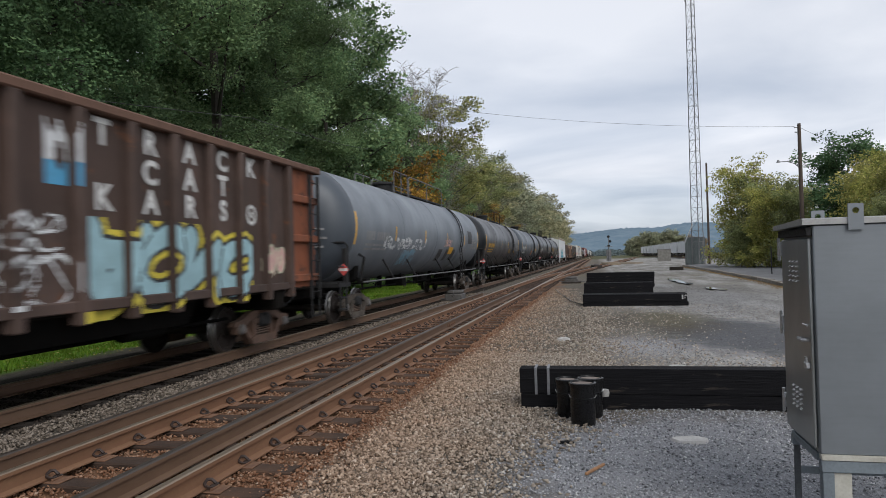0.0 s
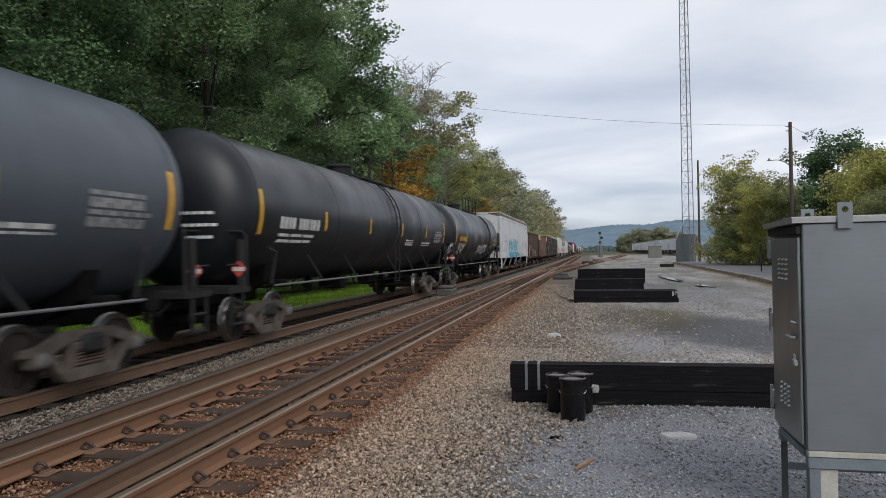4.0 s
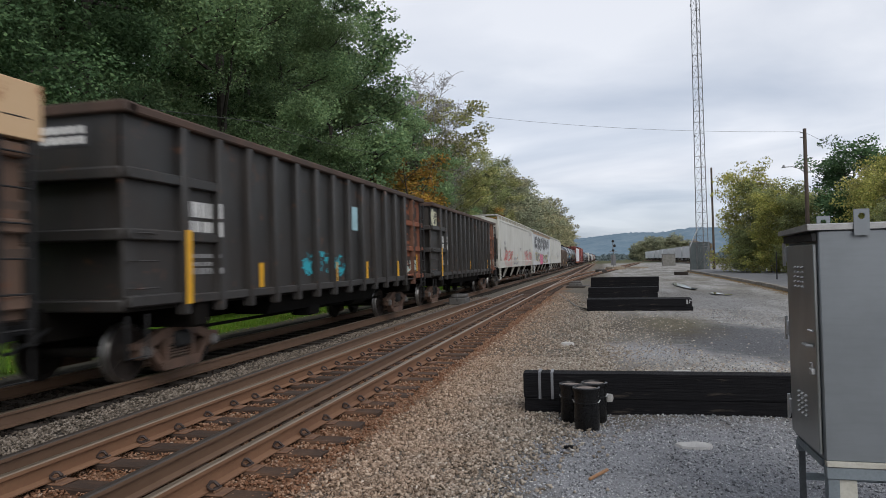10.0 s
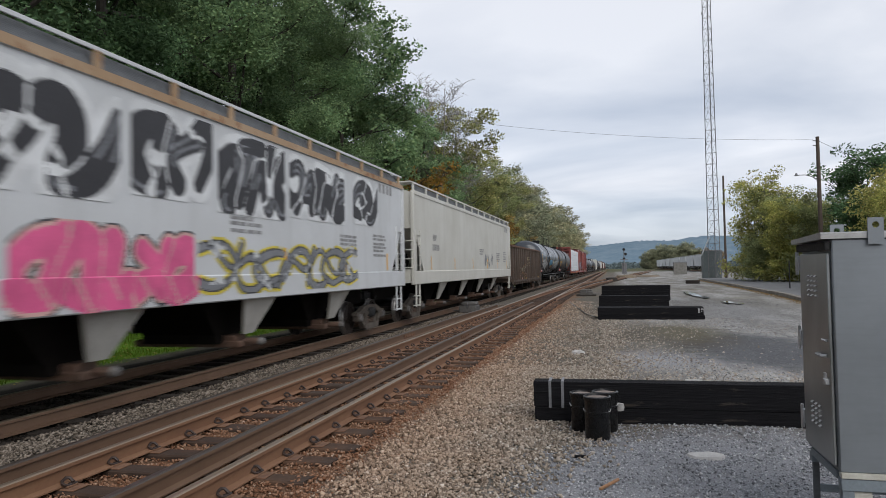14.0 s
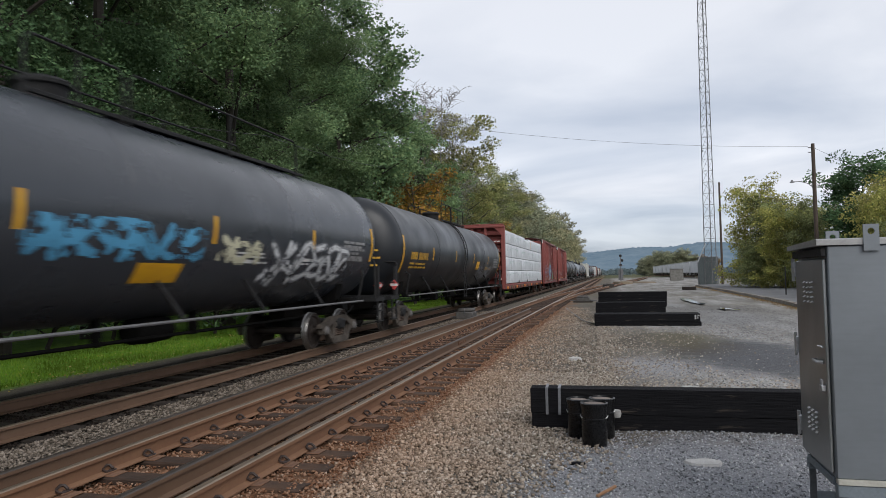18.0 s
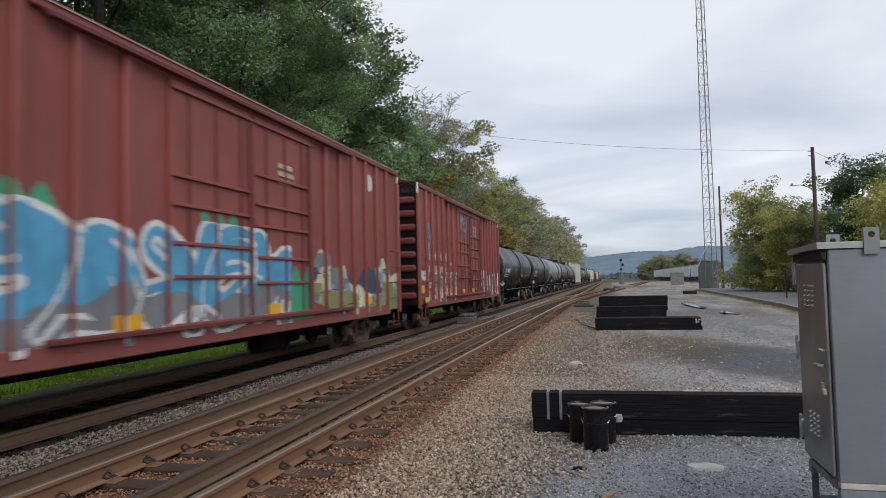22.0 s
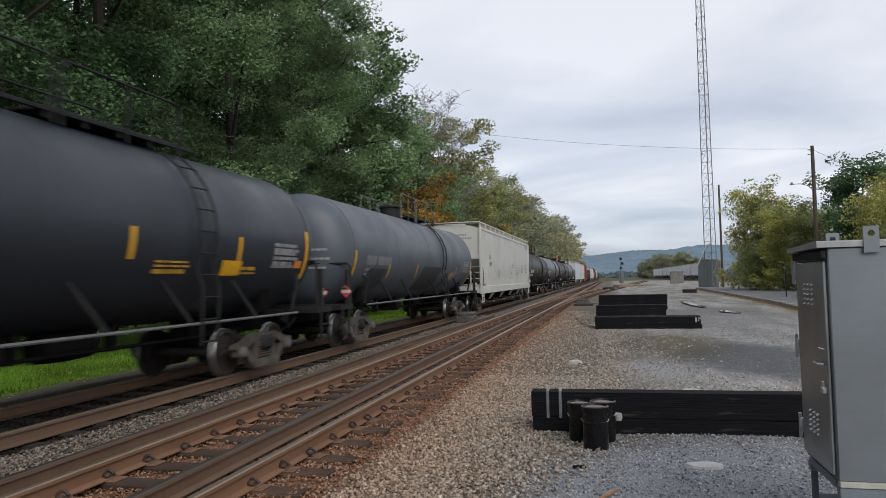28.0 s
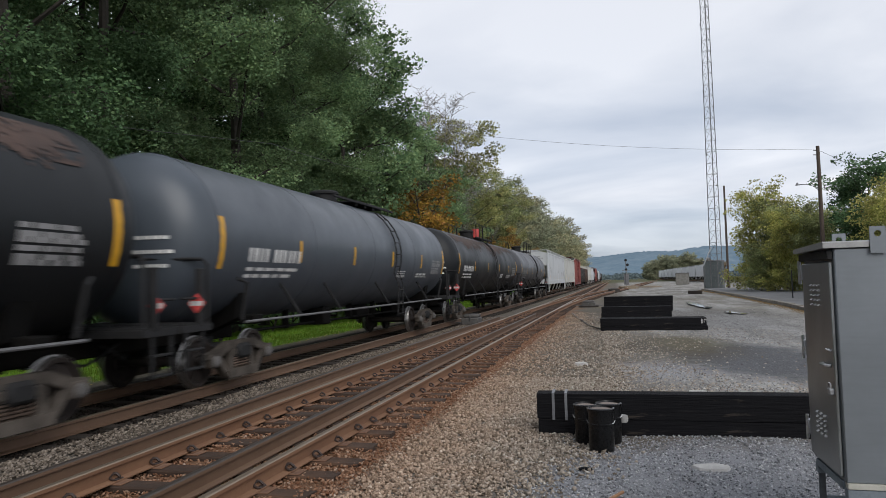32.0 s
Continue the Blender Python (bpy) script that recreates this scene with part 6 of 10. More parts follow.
    for s in (-1, 1):
        # near-black sheet: shade between the end ribs is put into colour
        MB().box(-wi, wi, s * half - 0.05, s * half, z0 + 0.1, zt + 0.02).ob("end_wall", M["gon_bottom"], car, "near-black end sheet, shade between the ribs painted in")
        # gable and ribs take the darker red, end shade painted in
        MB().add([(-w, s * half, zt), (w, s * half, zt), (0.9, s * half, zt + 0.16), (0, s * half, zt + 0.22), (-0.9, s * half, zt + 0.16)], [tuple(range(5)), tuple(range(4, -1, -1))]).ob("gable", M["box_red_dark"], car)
        for j in range(8):
            z = z0 + 0.3 + j * 0.45
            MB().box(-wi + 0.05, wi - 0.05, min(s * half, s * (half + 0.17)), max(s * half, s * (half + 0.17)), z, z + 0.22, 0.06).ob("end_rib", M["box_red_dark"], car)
        MB().box(-w + 0.02, w - 0.02, min(s * half, s * (half + 0.05)), max(s * half, s * (half + 0.05)), zt - 0.32, zt + 0.02, 0.01).ob("end_cap", M["white_mark"], car, "white-painted top of the end")
        for q in (-1, 1):
            MB().box(min(q * (w - 0.09), q * (w + 0.006)), max(q * (w - 0.09), q * (w + 0.006)), s * half - 0.09, s * half + 0.07, z0 - 0.02, zt - 0.34, 0.02).ob("corner_post", p, car)
            for z in (z0 + 0.42, z0 + 0.86, z0 + 1.30, z0 + 1.74):
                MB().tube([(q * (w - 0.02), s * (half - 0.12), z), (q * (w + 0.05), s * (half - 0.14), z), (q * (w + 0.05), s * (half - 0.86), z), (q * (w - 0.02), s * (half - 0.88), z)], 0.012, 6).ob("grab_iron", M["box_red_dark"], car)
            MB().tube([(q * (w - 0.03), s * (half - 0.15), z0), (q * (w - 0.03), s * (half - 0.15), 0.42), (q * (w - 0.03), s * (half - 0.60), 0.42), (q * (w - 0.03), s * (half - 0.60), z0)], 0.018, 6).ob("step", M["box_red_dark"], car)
        MB().box(-0.3, 0.3, min(s * (half - 3.2), s * (half + 0.25)), max(s * (half - 3.2), s * (half + 0.25)), 0.64, z0 + 0.12, 0.02).ob("draft_sill", M["gon_bottom"], car)
        add_truck(car, s * (half - 2.05), "truck_brown")
        add_coupler(car, s * (half + 0.05), s)
    MB().box(-w + 0.1, w - 0.1, -half + 0.1, half - 0.1, z0 + 0.05, z0 + 0.2).ob("floor", M["gon_bottom"], car)
    rig = MB().box(-0.3, 0.3, -half + 3, half - 3, 0.55, z0 + 0.06, 0.02).lathe([(0.0, -0.45), (0.19, -0.42), (0.2, 0.42), (0.0, 0.45)], "y", 12, (0.95, 1.5, 0.52))
    rig.tube([(0.8, -half + 2.6, 0.6), (0.8, half - 2.6, 0.6)], 0.03, 6)
    rig.ob("brake_rigging", M["air"], car)
    sp = sorted(set(ys))

    def surf(y, z):
        if abs(y) < 2.35:
            return w - 0.004
        for k in sp:
            if abs(y - k) < 0.075:
                return w + 0.007
        return wi + 0.006
    return car, surf


# --- centre-beam flat car with wrapped lumber
def wrap_material():
    n = Nodes("white_lumber_wrap")
    X, Y, Z = n.xyz()
    crease = n.math("ADD", n.math("MULTIPLY", n.noise(3.2, 6.0, 0.62, stretch=(1.5, 1.6, 0.55), dist=1.6), 0.65), n.math("MULTIPLY", n.noise(9.0, 4.0, 0.6, stretch=(1.0, 0.8, 1.4), dist=0.8), 0.35))
    col = n.mix(n.ramp(crease, [(0.35, 0.0), (0.7, 1.0)]), (0.66, 0.695, 0.725), (0.79, 0.815, 0.835))
    n.bump(crease, 0.85, 0.06)
    return n.done(col, 0.42, 0.0, 0.5)


M["wrap"] = wrap_material()
# grey for the strap shadows painted on the wrap
M["wrap_strap_shade"] = simple("strap_shadow_on_wrap", (0.50, 0.53, 0.56), (0.58, 0.61, 0.64), 3.0, 0.5, vary=0)
M["wrap_mark"] = simple("faded_green_print", (0.20, 0.40, 0.32), (0.46, 0.57, 0.54), 7.0, 0.5, vary=0)


def centerbeam(half, label):
    car = thing("centerbeam_car", label, "flat car", group="cars of the freight train")
    p = M["box_red"]
    zd, zt = 1.10, 4.62
    MB().box(-W, W, -half, half, zd - 0.12, zd, 0.02).ob("deck", p, car)
    for q in (-1, 1):
        sl = MB().prism([(-half, zd - 0.1), (half, zd - 0.1), (half, zd - 0.30), (half - 2.6, zd - 0.34), (-half + 2.6, zd - 0.34), (-half, zd - 0.30)], "x", min(q * (W - 0.08), q * (W + 0.005)), max(q * (W - 0.08), q * (W + 0.005)))
        sl.ob("side_sill", M["top_rust"], car)
        wc = MB()
        for k in range(26):
            y = -half + 0.6 + k * (2 * half - 1.2) / 25
            wc.box(min(q * (W + 0.0), q * (W + 0.06)), max(q * (W + 0.0), q * (W + 0.06)), y - 0.14, y + 0.14, zd - 0.30, zd - 0.13, 0.02, (1, 0, 2, 0, 2)[k % 5])
        wc.ob("winch", [p, M["orange_mark"], M["truck_brown"]], car)
    MB().box(-0.12, 0.12, -half, half, zt - 0.3, zt, 0.02).box(-0.35, 0.35, -half + 2, half - 2, 0.5, zd - 0.1, 0.02).ob("centre_beam", p, car)
    for k in range(16):
        y = -half + 1.2 + k * (2 * half - 2.4) / 15
        MB().box(-0.10, 0.10, y - 0.08, y + 0.08, zd, zt - 0.3, 0.01).ob("beam_post", p, car)
    for s in (-1, 1):
        for q in (-1, 1):
            MB().box(min(q * (W - 0.22), q * W), max(q * (W - 0.22), q * W), s * half - 0.16, s * half + 0.16, zd - 0.3, zt - 0.1, 0.03).ob("end_post", p, car)
        ya, yb = s * (half - 0.12), s * (half + 0.14)
        # sheet and ribs take the darker red: recess shade put into colour
        MB().box(-W + 0.22, W - 0.22, ya - 0.03, ya + 0.03, zd, zt - 0.14).ob("bulkhead", M["box_red_dark"], car, "deep-set end sheet, its recess shade painted as darker red")
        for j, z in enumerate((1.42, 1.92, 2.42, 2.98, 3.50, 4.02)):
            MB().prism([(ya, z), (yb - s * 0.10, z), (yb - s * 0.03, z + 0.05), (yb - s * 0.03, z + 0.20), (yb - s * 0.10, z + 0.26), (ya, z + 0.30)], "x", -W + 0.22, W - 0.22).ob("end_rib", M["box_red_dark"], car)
        for x in (-0.42, 0.42):
            MB().box(x - 0.07, x + 0.07, min(ya, yb), max(ya, yb), zd, zt - 0.14, 0.02).ob("end_stiffener", p, car)
        for q in (-1, 1):
            MB().prism([(q * (W - 0.22), zt - 0.14), (q * (W - 0.62), zt - 0.14), (q * (W - 0.22), zt - 0.52)], "y", min(yb - s * 0.05, yb), max(yb - s * 0.05, yb)).ob("gusset", p, car)
        cap = MB().box(-W, W, s * half - 0.2, s * half + 0.2, zt - 0.14, zt, 0.03)
        cap.box(-W + 0.05, W - 0.05, s * half - 0.14, s * half - 0.08, zt, zt + 0.10, 0.01).box(-0.10, 0.10, s * half - 0.2, s * half + 0.16, zt, zt + 0.12, 0.02)
        cap.ob("bulkhead_cap", p, car)
        for z0, z1, x0, x1, ln in ((3.62, 3.74, 0.56, 1.28, 1), (3.06, 3.20, 0.56, 1.25, 2), (2.84, 2.96, 0.56, 1.20, 2), (2.50, 2.62, 0.56, 0.95, 2)):
            mk = MB()
            for k in range(ln):
                zz = z0 + (z1 - z0) * k / ln
                for c in range(8):
                    xx = x0 + (x1 - x0) * c / 8
                    ww = (x1 - x0) / 8 * (0.45 + 0.5 * ((c * 7 + k * 3) % 5) / 4)
                    yy = yb - s * 0.025
                    mk.box(xx, xx + ww, min(yy, yy + s * 0.004), max(yy, yy + s * 0.004), zz, zz + (z1 - z0) / ln * 0.7)
            mk.ob("end_marking", M["white_mark"], car)
        for z in (1.5, 2.2):
            MB().tube([(0.75, yb, z), (0.75, yb + s * 0.09, z), (1.2, yb + s * 0.09, z), (1.2, yb, z)], 0.014, 6).ob("grab_iron", M["steel_dark"], car)
        MB().tube([(0.95, yb + s * 0.06, zd), (0.95, yb + s * 0.06, 2.75)], 0.03, 7).tube([(0.70, yb + s * 0.10, 2.72), (0.95, yb + s * 0.06, 2.77), (1.20, yb + s * 0.10, 2.72)], 0.025, 6).ob("hand_brake", M["steel_dark"], car, "brake shaft with a cross handle")
        MB().box(-0.3, 0.3, min(s * (half - 2.6), s * (half + 0.5)), max(s * (half - 2.6), s * (half + 0.5)), 0.66, zd - 0.1, 0.02).ob("draft_sill", M["gon_bottom"], car)
        add_truck(car, s * (half - 1.7), "truck_brown")
        add_coupler(car, s * (half + 0.2), s)
    rig = MB().tube([(0.8, -half + 2.6, 0.62), (0.8, half - 2.6, 0.62)], 0.03, 6).lathe([(0.0, -0.45), (0.19, -0.42), (0.2, 0.42), (0.0, 0.45)], "y", 12, (0.9, 2.0, 0.62))
    rig.ob("brake_rigging", M["air"], car)

    load = thing("lumber_load", "white plastic-wrapped lumber packs stacked on the flat car", "lumber")
    r = random.Random(3)
    for q in (-1, 1):
        z = zd + 0.04
        for layer in range(4):
            y = -half + 0.35
            i = 0
            while y < half - 1.3:
                ln = 2.42
                h = 0.80 if not (layer == 3 and i == 4) else 0.66
                x0, x1 = (0.16, W - 0.03) if q > 0 else (-W + 0.03, -0.16)
                mb = MB()
                cuts = np.linspace(0, ln - 0.03, 7)
                prof = [(x0, 0.0), (x1 - 0.01, 0.0), (x1, 0.03), (x1, h - 0.05), (x1 - 0.03, h - 0.015), (x0, h - 0.015)] if q > 0 else [(x0 + 0.01, 0.0), (x1, 0.0), (x1, h - 0.015), (x0 + 0.03, h - 0.015), (x0, h - 0.05), (x0, 0.03)]
                vs = []
                for c in cuts:
                    vs += [(a + r.uniform(-0.008, 0.008), y + c, z + b + r.uniform(-0.006, 0.006)) for a, b in prof]
                m = len(prof)
                fs = [(a * m + k, (a + 1) * m + k, (a + 1) * m + (k + 1) % m, a * m + (k + 1) % m) for a in range(6) for k in range(m)] + [tuple(range(m)), tuple(6 * m + k for k in range(m - 1, -1, -1))]
                mb.add(vs, [f[::-1] for f in fs])
                pack = mb.ob("lumber_pack", M["wrap"], load)
                if q > 0:
                    bz = z + h * r.uniform(0.42, 0.6)
                    for u in (0.20, 0.70):
                        if r.random() < 0.85:
                            wd = r.uniform(0.30, 0.62)
                            ya_ = y + ln * u - 0.1 + r.uniform(-0.12, 0.12)
                            decal("print", pack, ["wrap_mark"], ya_, ya_ + wd, bz, bz + 0.15, lambda U, V, k=r.random(): np.where((V > 0.50) & (V < 0.96) & (np.sin(U * 37 + k * 9) > -0.72) | (V > 0.16) & (V < 0.30), 0, -1), lambda yy, zz: x1 + 0.014, 0.02)
                    # upright grey bands paint in the shadows along the straps
                    for u in (0.02, 0.5):
                        decal("strap", pack, ["wrap_strap_shade"], y + ln * u, y + ln * u + 0.07, z + 0.03, z + h - 0.06, lambda U, V: np.zeros(U.shape, int), lambda yy, zz: x1 + 0.013, 0.07)
                    if layer == 0 and i in (2, 4, 7):
                        decal("tear", pack, ["black_mark"], y + 0.6, y + 1.5, z + 0.0, z + 0.20, lambda U, V: np.where(V < 0.9 - 1.6 * np.abs(U - 0.45), 0, -1), lambda yy, zz: x1 + 0.016, 0.025, "torn hole in the wrap")
                    if layer == 3 and y < 2.4 < y + ln:
                        decal("tag", pack, ["yellow"], 2.35, 2.5, z + 0.10, z + 0.66, lambda U, V: np.zeros(U.shape, int), lambda yy, zz: x1 + 0.016, 0.05, "yellow tag")
                y += ln
                i += 1
            z += 0.815
    return car, load

M["pipe"] = simple("grey_running_bar", (0.15, 0.15, 0.155), (0.08, 0.08, 0.08), 4.0, 0.6)
M["crown_rust"] = simple("brown_rusted_tank_crown", (0.075, 0.046, 0.036), (0.03, 0.023, 0.021), 1.6, 0.85)
M["faint_green"] = simple("faint_green_tag", (0.38, 0.48, 0.42), (0.5, 0.53, 0.49), 2.2, 0.6, vary=0)
M["dusty_blue"] = simple("dusty_blue_spray_paint", (0.16, 0.34, 0.46), (0.22, 0.30, 0.36), 2.2, 0.6, vary=0)
M["grey_patch"] = simple("flat_grey_cover_paint", (0.10, 0.115, 0.13), (0.075, 0.085, 0.095), 2.2, 0.6, vary=0)
M["orange_dull"] = simple("dull_orange_label", (0.30, 0.085, 0.03), (0.20, 0.06, 0.03), 14.0, 0.6, vary=0)
M["soot"] = simple("greasy_soot", (0.030, 0.020, 0.016), (0.055, 0.030, 0.022), 3.0, 0.85, vary=0)
M["coal_patch"] = simple("flat_charcoal_cover_paint", (0.020, 0.025, 0.027), (0.032, 0.037, 0.040), 2.2, 0.6, vary=0)
M["bottle_green"] = simple("dull_bottle_green_spray", (0.03, 0.085, 0.055), (0.04, 0.075, 0.06), 2.2, 0.6, vary=0)
M["olive_spray"] = simple("dull_olive_spray_paint", (0.19, 0.22, 0.085), (0.26, 0.27, 0.13), 2.2, 0.6, vary=0)
M["navy"] = simple("dull_navy_spray_paint", (0.035, 0.055, 0.12), (0.06, 0.07, 0.10), 2.2, 0.6, vary=0)
M["rust_wash"] = car_paint("rust_stained_white_paint", (0.42, 0.30, 0.19), (0.30, 0.18, 0.09), (0.22, 0.09, 0.035), 0.6, 0.7, streak=0.5, rust_at=0.55)
M["grating_cream"] = simple("shaded_cream_grating", (0.42, 0.385, 0.30), (0.32, 0.29, 0.225), 5.0, 0.7)
M["grating"] = simple("grey_steel_grating", (0.17, 0.18, 0.19), (0.11, 0.115, 0.12), 5.0, 0.6, 0.2)


def letter(ch, size, y, z, x, mat, parent):
    """One stencilled letter as a flat mesh on the side of a car."""
    cu = bpy.data.curves.new("letter", "FONT")
    cu.body, cu.size, cu.align_x, cu.align_y, cu.offset = ch, size, "CENTER", "CENTER", 0.018
    tmp = bpy.data.objects.new("letter", cu)
    me = bpy.data.meshes.new_from_object(tmp)
    bpy.data.objects.remove(tmp)
    bpy.data.curves.remove(cu)
    me.materials.clear()
    me.materials.append(mat)
    me.name = "letter"
    return put_mesh("letter", me, parent, at=Matrix.Translation((x, y, z)) @ Matrix(((0, 0, 1, 0), (1, 0, 0, 0), (0, 1, 0, 0), (0, 0, 0, 1))))


# where each car's far end stands at the start, metres along the track
ENDS = {1: 14.07, 2: 34.7, 3: 53.27, 4: 71.86, 5: 91.22, 6: 108.09, 7: 130.59, 8: 146.34, 9: 162.8, 10: 179.47, 11: 195.84, 12: 216.99, 13: 238.08, 14: 259.56, 15: 277.29, 16: 297.63, 17: 318.78, 18: 343.05,
        19: 361.6, 20: 380.16, 21: 396.67, 22: 413.95, 23: 431.34, 24: 447.54, 25: 464.77, 26: 486.53, 27: 502.81, 28: 519.72, 29: 538.92, 30: 557.3, 31: 580.15}
KINDS = ["g", "t", "t", "t", "t", "t", "h", "g", "g", "g", "g", "h", "h", "h", "g", "t", "t", "c", "b", "b", "t", "t", "t", "t", "t", "h", "t", "t", "t", "t", "h", "h", "b", "g", "g", "h", "h", "t", "b", "g", "h", "t", "t", "g"]
REACH = {"t": 1.42, "h": 0.58, "g": 0.62, "b": 0.95, "c": 0.75}
LENGTH = {"t": 15.6, "h": 20.2, "g": 15.0, "b": 17.2, "c": 23.0}
TRAIN = []            # (top-level object, place of its middle along the track at the start)


STARTS = {2: 16.55, 4: 56.0, 9: 148.3, 10: 164.4, 11: 180.9, 12: 197.2, 16: 279.4, 17: 300.5, 20: 363.85, 21: 382.6, 22: 399.1, 25: 450.4, 27: 488.5, 28: 505.2}


def slot(i):
    """Middle and half length of car i."""
    k = KINDS[i - 1]
    if i == 1:
        return (ENDS[1] - 15.08 + ENDS[1]) / 2, 7.54
    kp = KINDS[i - 2]
    a = STARTS.get(i, ENDS[i - 1] + REACH[kp] + REACH[k])
    if i not in ENDS:
        ENDS[i] = a + LENGTH[k]
    b = ENDS[i]
    return (a + b) / 2, (b - a) / 2


def run(i, *obs):
    for o in obs:
        TRAIN.append((o, slot(i)[0]))


# 1: brown gondola with its owner's words in white
c, h = slot(1)
car, gs, posts = gondola(h, 1.12, 3.72, 14, M["gon_brown"], "brown rusty gondola with white stencilled words and pale blue graffiti", 1.35, M["gon_brown"], end_far=M["gon_orange"])
side = [o for o in car.children if o.name.startswith("side_panel")][0]
yc = [0.5 * (a + b) for a, b in zip(posts, posts[1:])]
first = min(range(len(yc)), key=lambda k: abs(yc[k] - (7.85 - c)))
for word, z, o in (("TRACK", 3.36, 0), ("CAT", 2.94, 1), ("KARS", 2.52, 0)):
    for k, ch in enumerate(word):
        letter(ch, 0.46, yc[first + o + k], z, W - 0.12, M["white_mark"], side)
decal("emblem", side, ["white_mark"], yc[first + 4] - 0.19, yc[first + 4] + 0.19, 2.33, 2.71, lambda U, V: np.where((np.hypot(U - 0.5, V - 0.5) < 0.48) & ((np.hypot(U - 0.5, V - 0.5) > 0.32) | (np.hypot(U - 0.5, V - 0.5) < 0.16)), 0, -1), gs(), 0.02)
decal("graffiti", side, ["pale_blue", "spray_black", "spray_yellow"], 7.1 - c, 11.3 - c, 0.98, 2.28, piece(("tent", "loop", "zig", "loop"), 3.2, 0.27, 0, 1, 0.045, 2, None, 0.3, 0.25, 0, 6, None, 1.2), gs(), 0.022, "pale blue bubble graffiti with black and yellow outline")
decal("graffiti", side, ["spray_yellow"], 7.0 - c, 7.6 - c, 0.96, 1.2, lambda U, V: np.where(V < 0.55 + 0.5 * U, 0, -1), lambda y, z: gs()(y, z) + 0.003, 0.022, "yellow block of the outline")
for k_, (fm, za, zb, ya, yb) in enumerate(((("loop", "hook", "loop", "arch"), 1.9, 2.8, 3.6, 5.9), (("hook", "snake", "loop", "eye"), 1.25, 2.2, 3.8, 6.3), (("snake", "loop", "hook"), 1.1, 1.9, 5.2, 6.95), (("loop", "eye"), 1.75, 2.35, 5.9, 6.8))):
    decal("graffiti", side, ["spray_white" if k_ != 1 else "grey_mark"], ya - c, yb - c, za, zb, piece(fm, (yb - ya) / (zb - za), 0.075, 0, None, 0.02, None, None, 0.3, 0.2, 0.25, 9 + k_, None, 1.35), lambda y, z: gs()(y, z) + 0.002 * k_, 0.02, "thin white spray loops")
decal("graffiti", side, ["sky_blue", "spray_white"], 6.55 - c, 7.0 - c, 2.62, 3.42, lambda U, V: np.where((V < 0.36) & ~((np.hypot(U - 0.5, (V - 0.36) * 1.2) < 0.15)), 0, np.where((V > 0.36) & (np.hypot(U - 0.5, (V - 0.30) * 0.55) > 0.2) & (V < 1.0 - 0.25 * np.abs(np.sin(U * 6.3))), 1, -1)), gs(), 0.025)
decal("graffiti", side, ["pale_rose", "spray_cream"], 11.6 - c, 12.6 - c, 1.3, 2.1, bubble(12, 3, 0, 1, None, None, 0.3, 0.1, 1.4), gs(), 0.025)
run(1, car)
# 2: grey tank with patches
c, h = slot(2)
car, tank = tank_car(h + 0.1, M["tank_grey"], "weathered grey tank car with patchy graffiti and yellow strips", M["tank_slate"], mark="grey_mark", seed=2, dome=-1.9, platform_long=3.0, ladder_y=4.6, belt=True)
ts = tank_surf(0.010)
decal("graffiti", tank, ["dusty_blue", "spray_white"], -4.4, -2.7, 1.45, 2.0, block_piece(3, 4, 2.6, 0, 0, None, None, None, 0.05, 0.2, 0.2, 0, 0.4), ts, 0.03)
decal("graffiti", tank, ["spray_white", "spray_grey"], -6.6, -1.6, 1.95, 2.35, piece(("loop", "tail", "snake", "hook", "arch", "loop", "tail"), 9.0, 0.3, 0, 0, 0.04, None, None, 0.3, 0.3, 0.75, 5), ts, 0.03)
decal("graffiti", tank, ["black_mark"], 0.6, 4.4, 1.55, 2.0, lambda U, V: np.where((np.sin(U * 19) + 0.4 * np.sin(U * 47)) > 0.1, 0, -1), ts, 0.04)
decal("patch", tank, ["yellow"], 2.4, 3.2, 1.82, 2.1, lambda U, V: np.zeros(U.shape, int), tank_surf(0.014), 0.05)
decal("patch", tank, ["black_mark"], 6.3, 7.3, 2.3, 2.9, lambda U, V: np.zeros(U.shape, int), ts, 0.05)
decal("graffiti", tank, ["pale_rose"], 1.4, 2.7, 2.1, 2.5, scrawl(8, 5, 2.8, 0.16), ts, 0.025)
run(2, car)
# 3 to 6: dark tanks
c, h = slot(3)
car, tank = tank_car(h + 0.1, M["tank_purple"], "sooty black tank car with yellow strips and marks", M["tank_black"], mark="yellow_mark", seed=3, ladder_y=4.2, belt=True)
run(3, car)
c, h = slot(4)
car, tank = tank_car(h + 0.1, M["tank_slate"], "slate-grey tank car with white marks and an orange label", seed=4, ladder_y=2.4, belt=True)
decal("patch", tank, ["orange_mark"], 0.2, 0.85, 1.75, 2.1, lambda U, V: np.zeros(U.shape, int), ts, 0.05)
decal("patch", tank, ["yellow"], 3.9, 4.5, 2.1, 2.35, lambda U, V: np.zeros(U.shape, int), ts, 0.05)
decal("graffiti", tank, ["bottle_green"], -4.9, -3.4, 1.6, 2.15, piece(("loop", "tail", "hook"), 2.7, 0.15, 0, 0, 0.03, None, None, 0.3, 0.3, 0.5, 14, None, 1.4), ts, 0.025)
run(4, car)
c, h = slot(5)
car, tank = tank_car(h + 0.1, M["tank_black"], "dull black tank car with yellow strips", seed=5, ladder_y=1.0)
run(5, car)
c, h = slot(6)
car, tank = tank_car(h + 0.1, M["tank_black"], "matt black tank car with yellow marks and white tags", mark="yellow_mark", seed=6, ladder_y=3.4, dome=0.2)
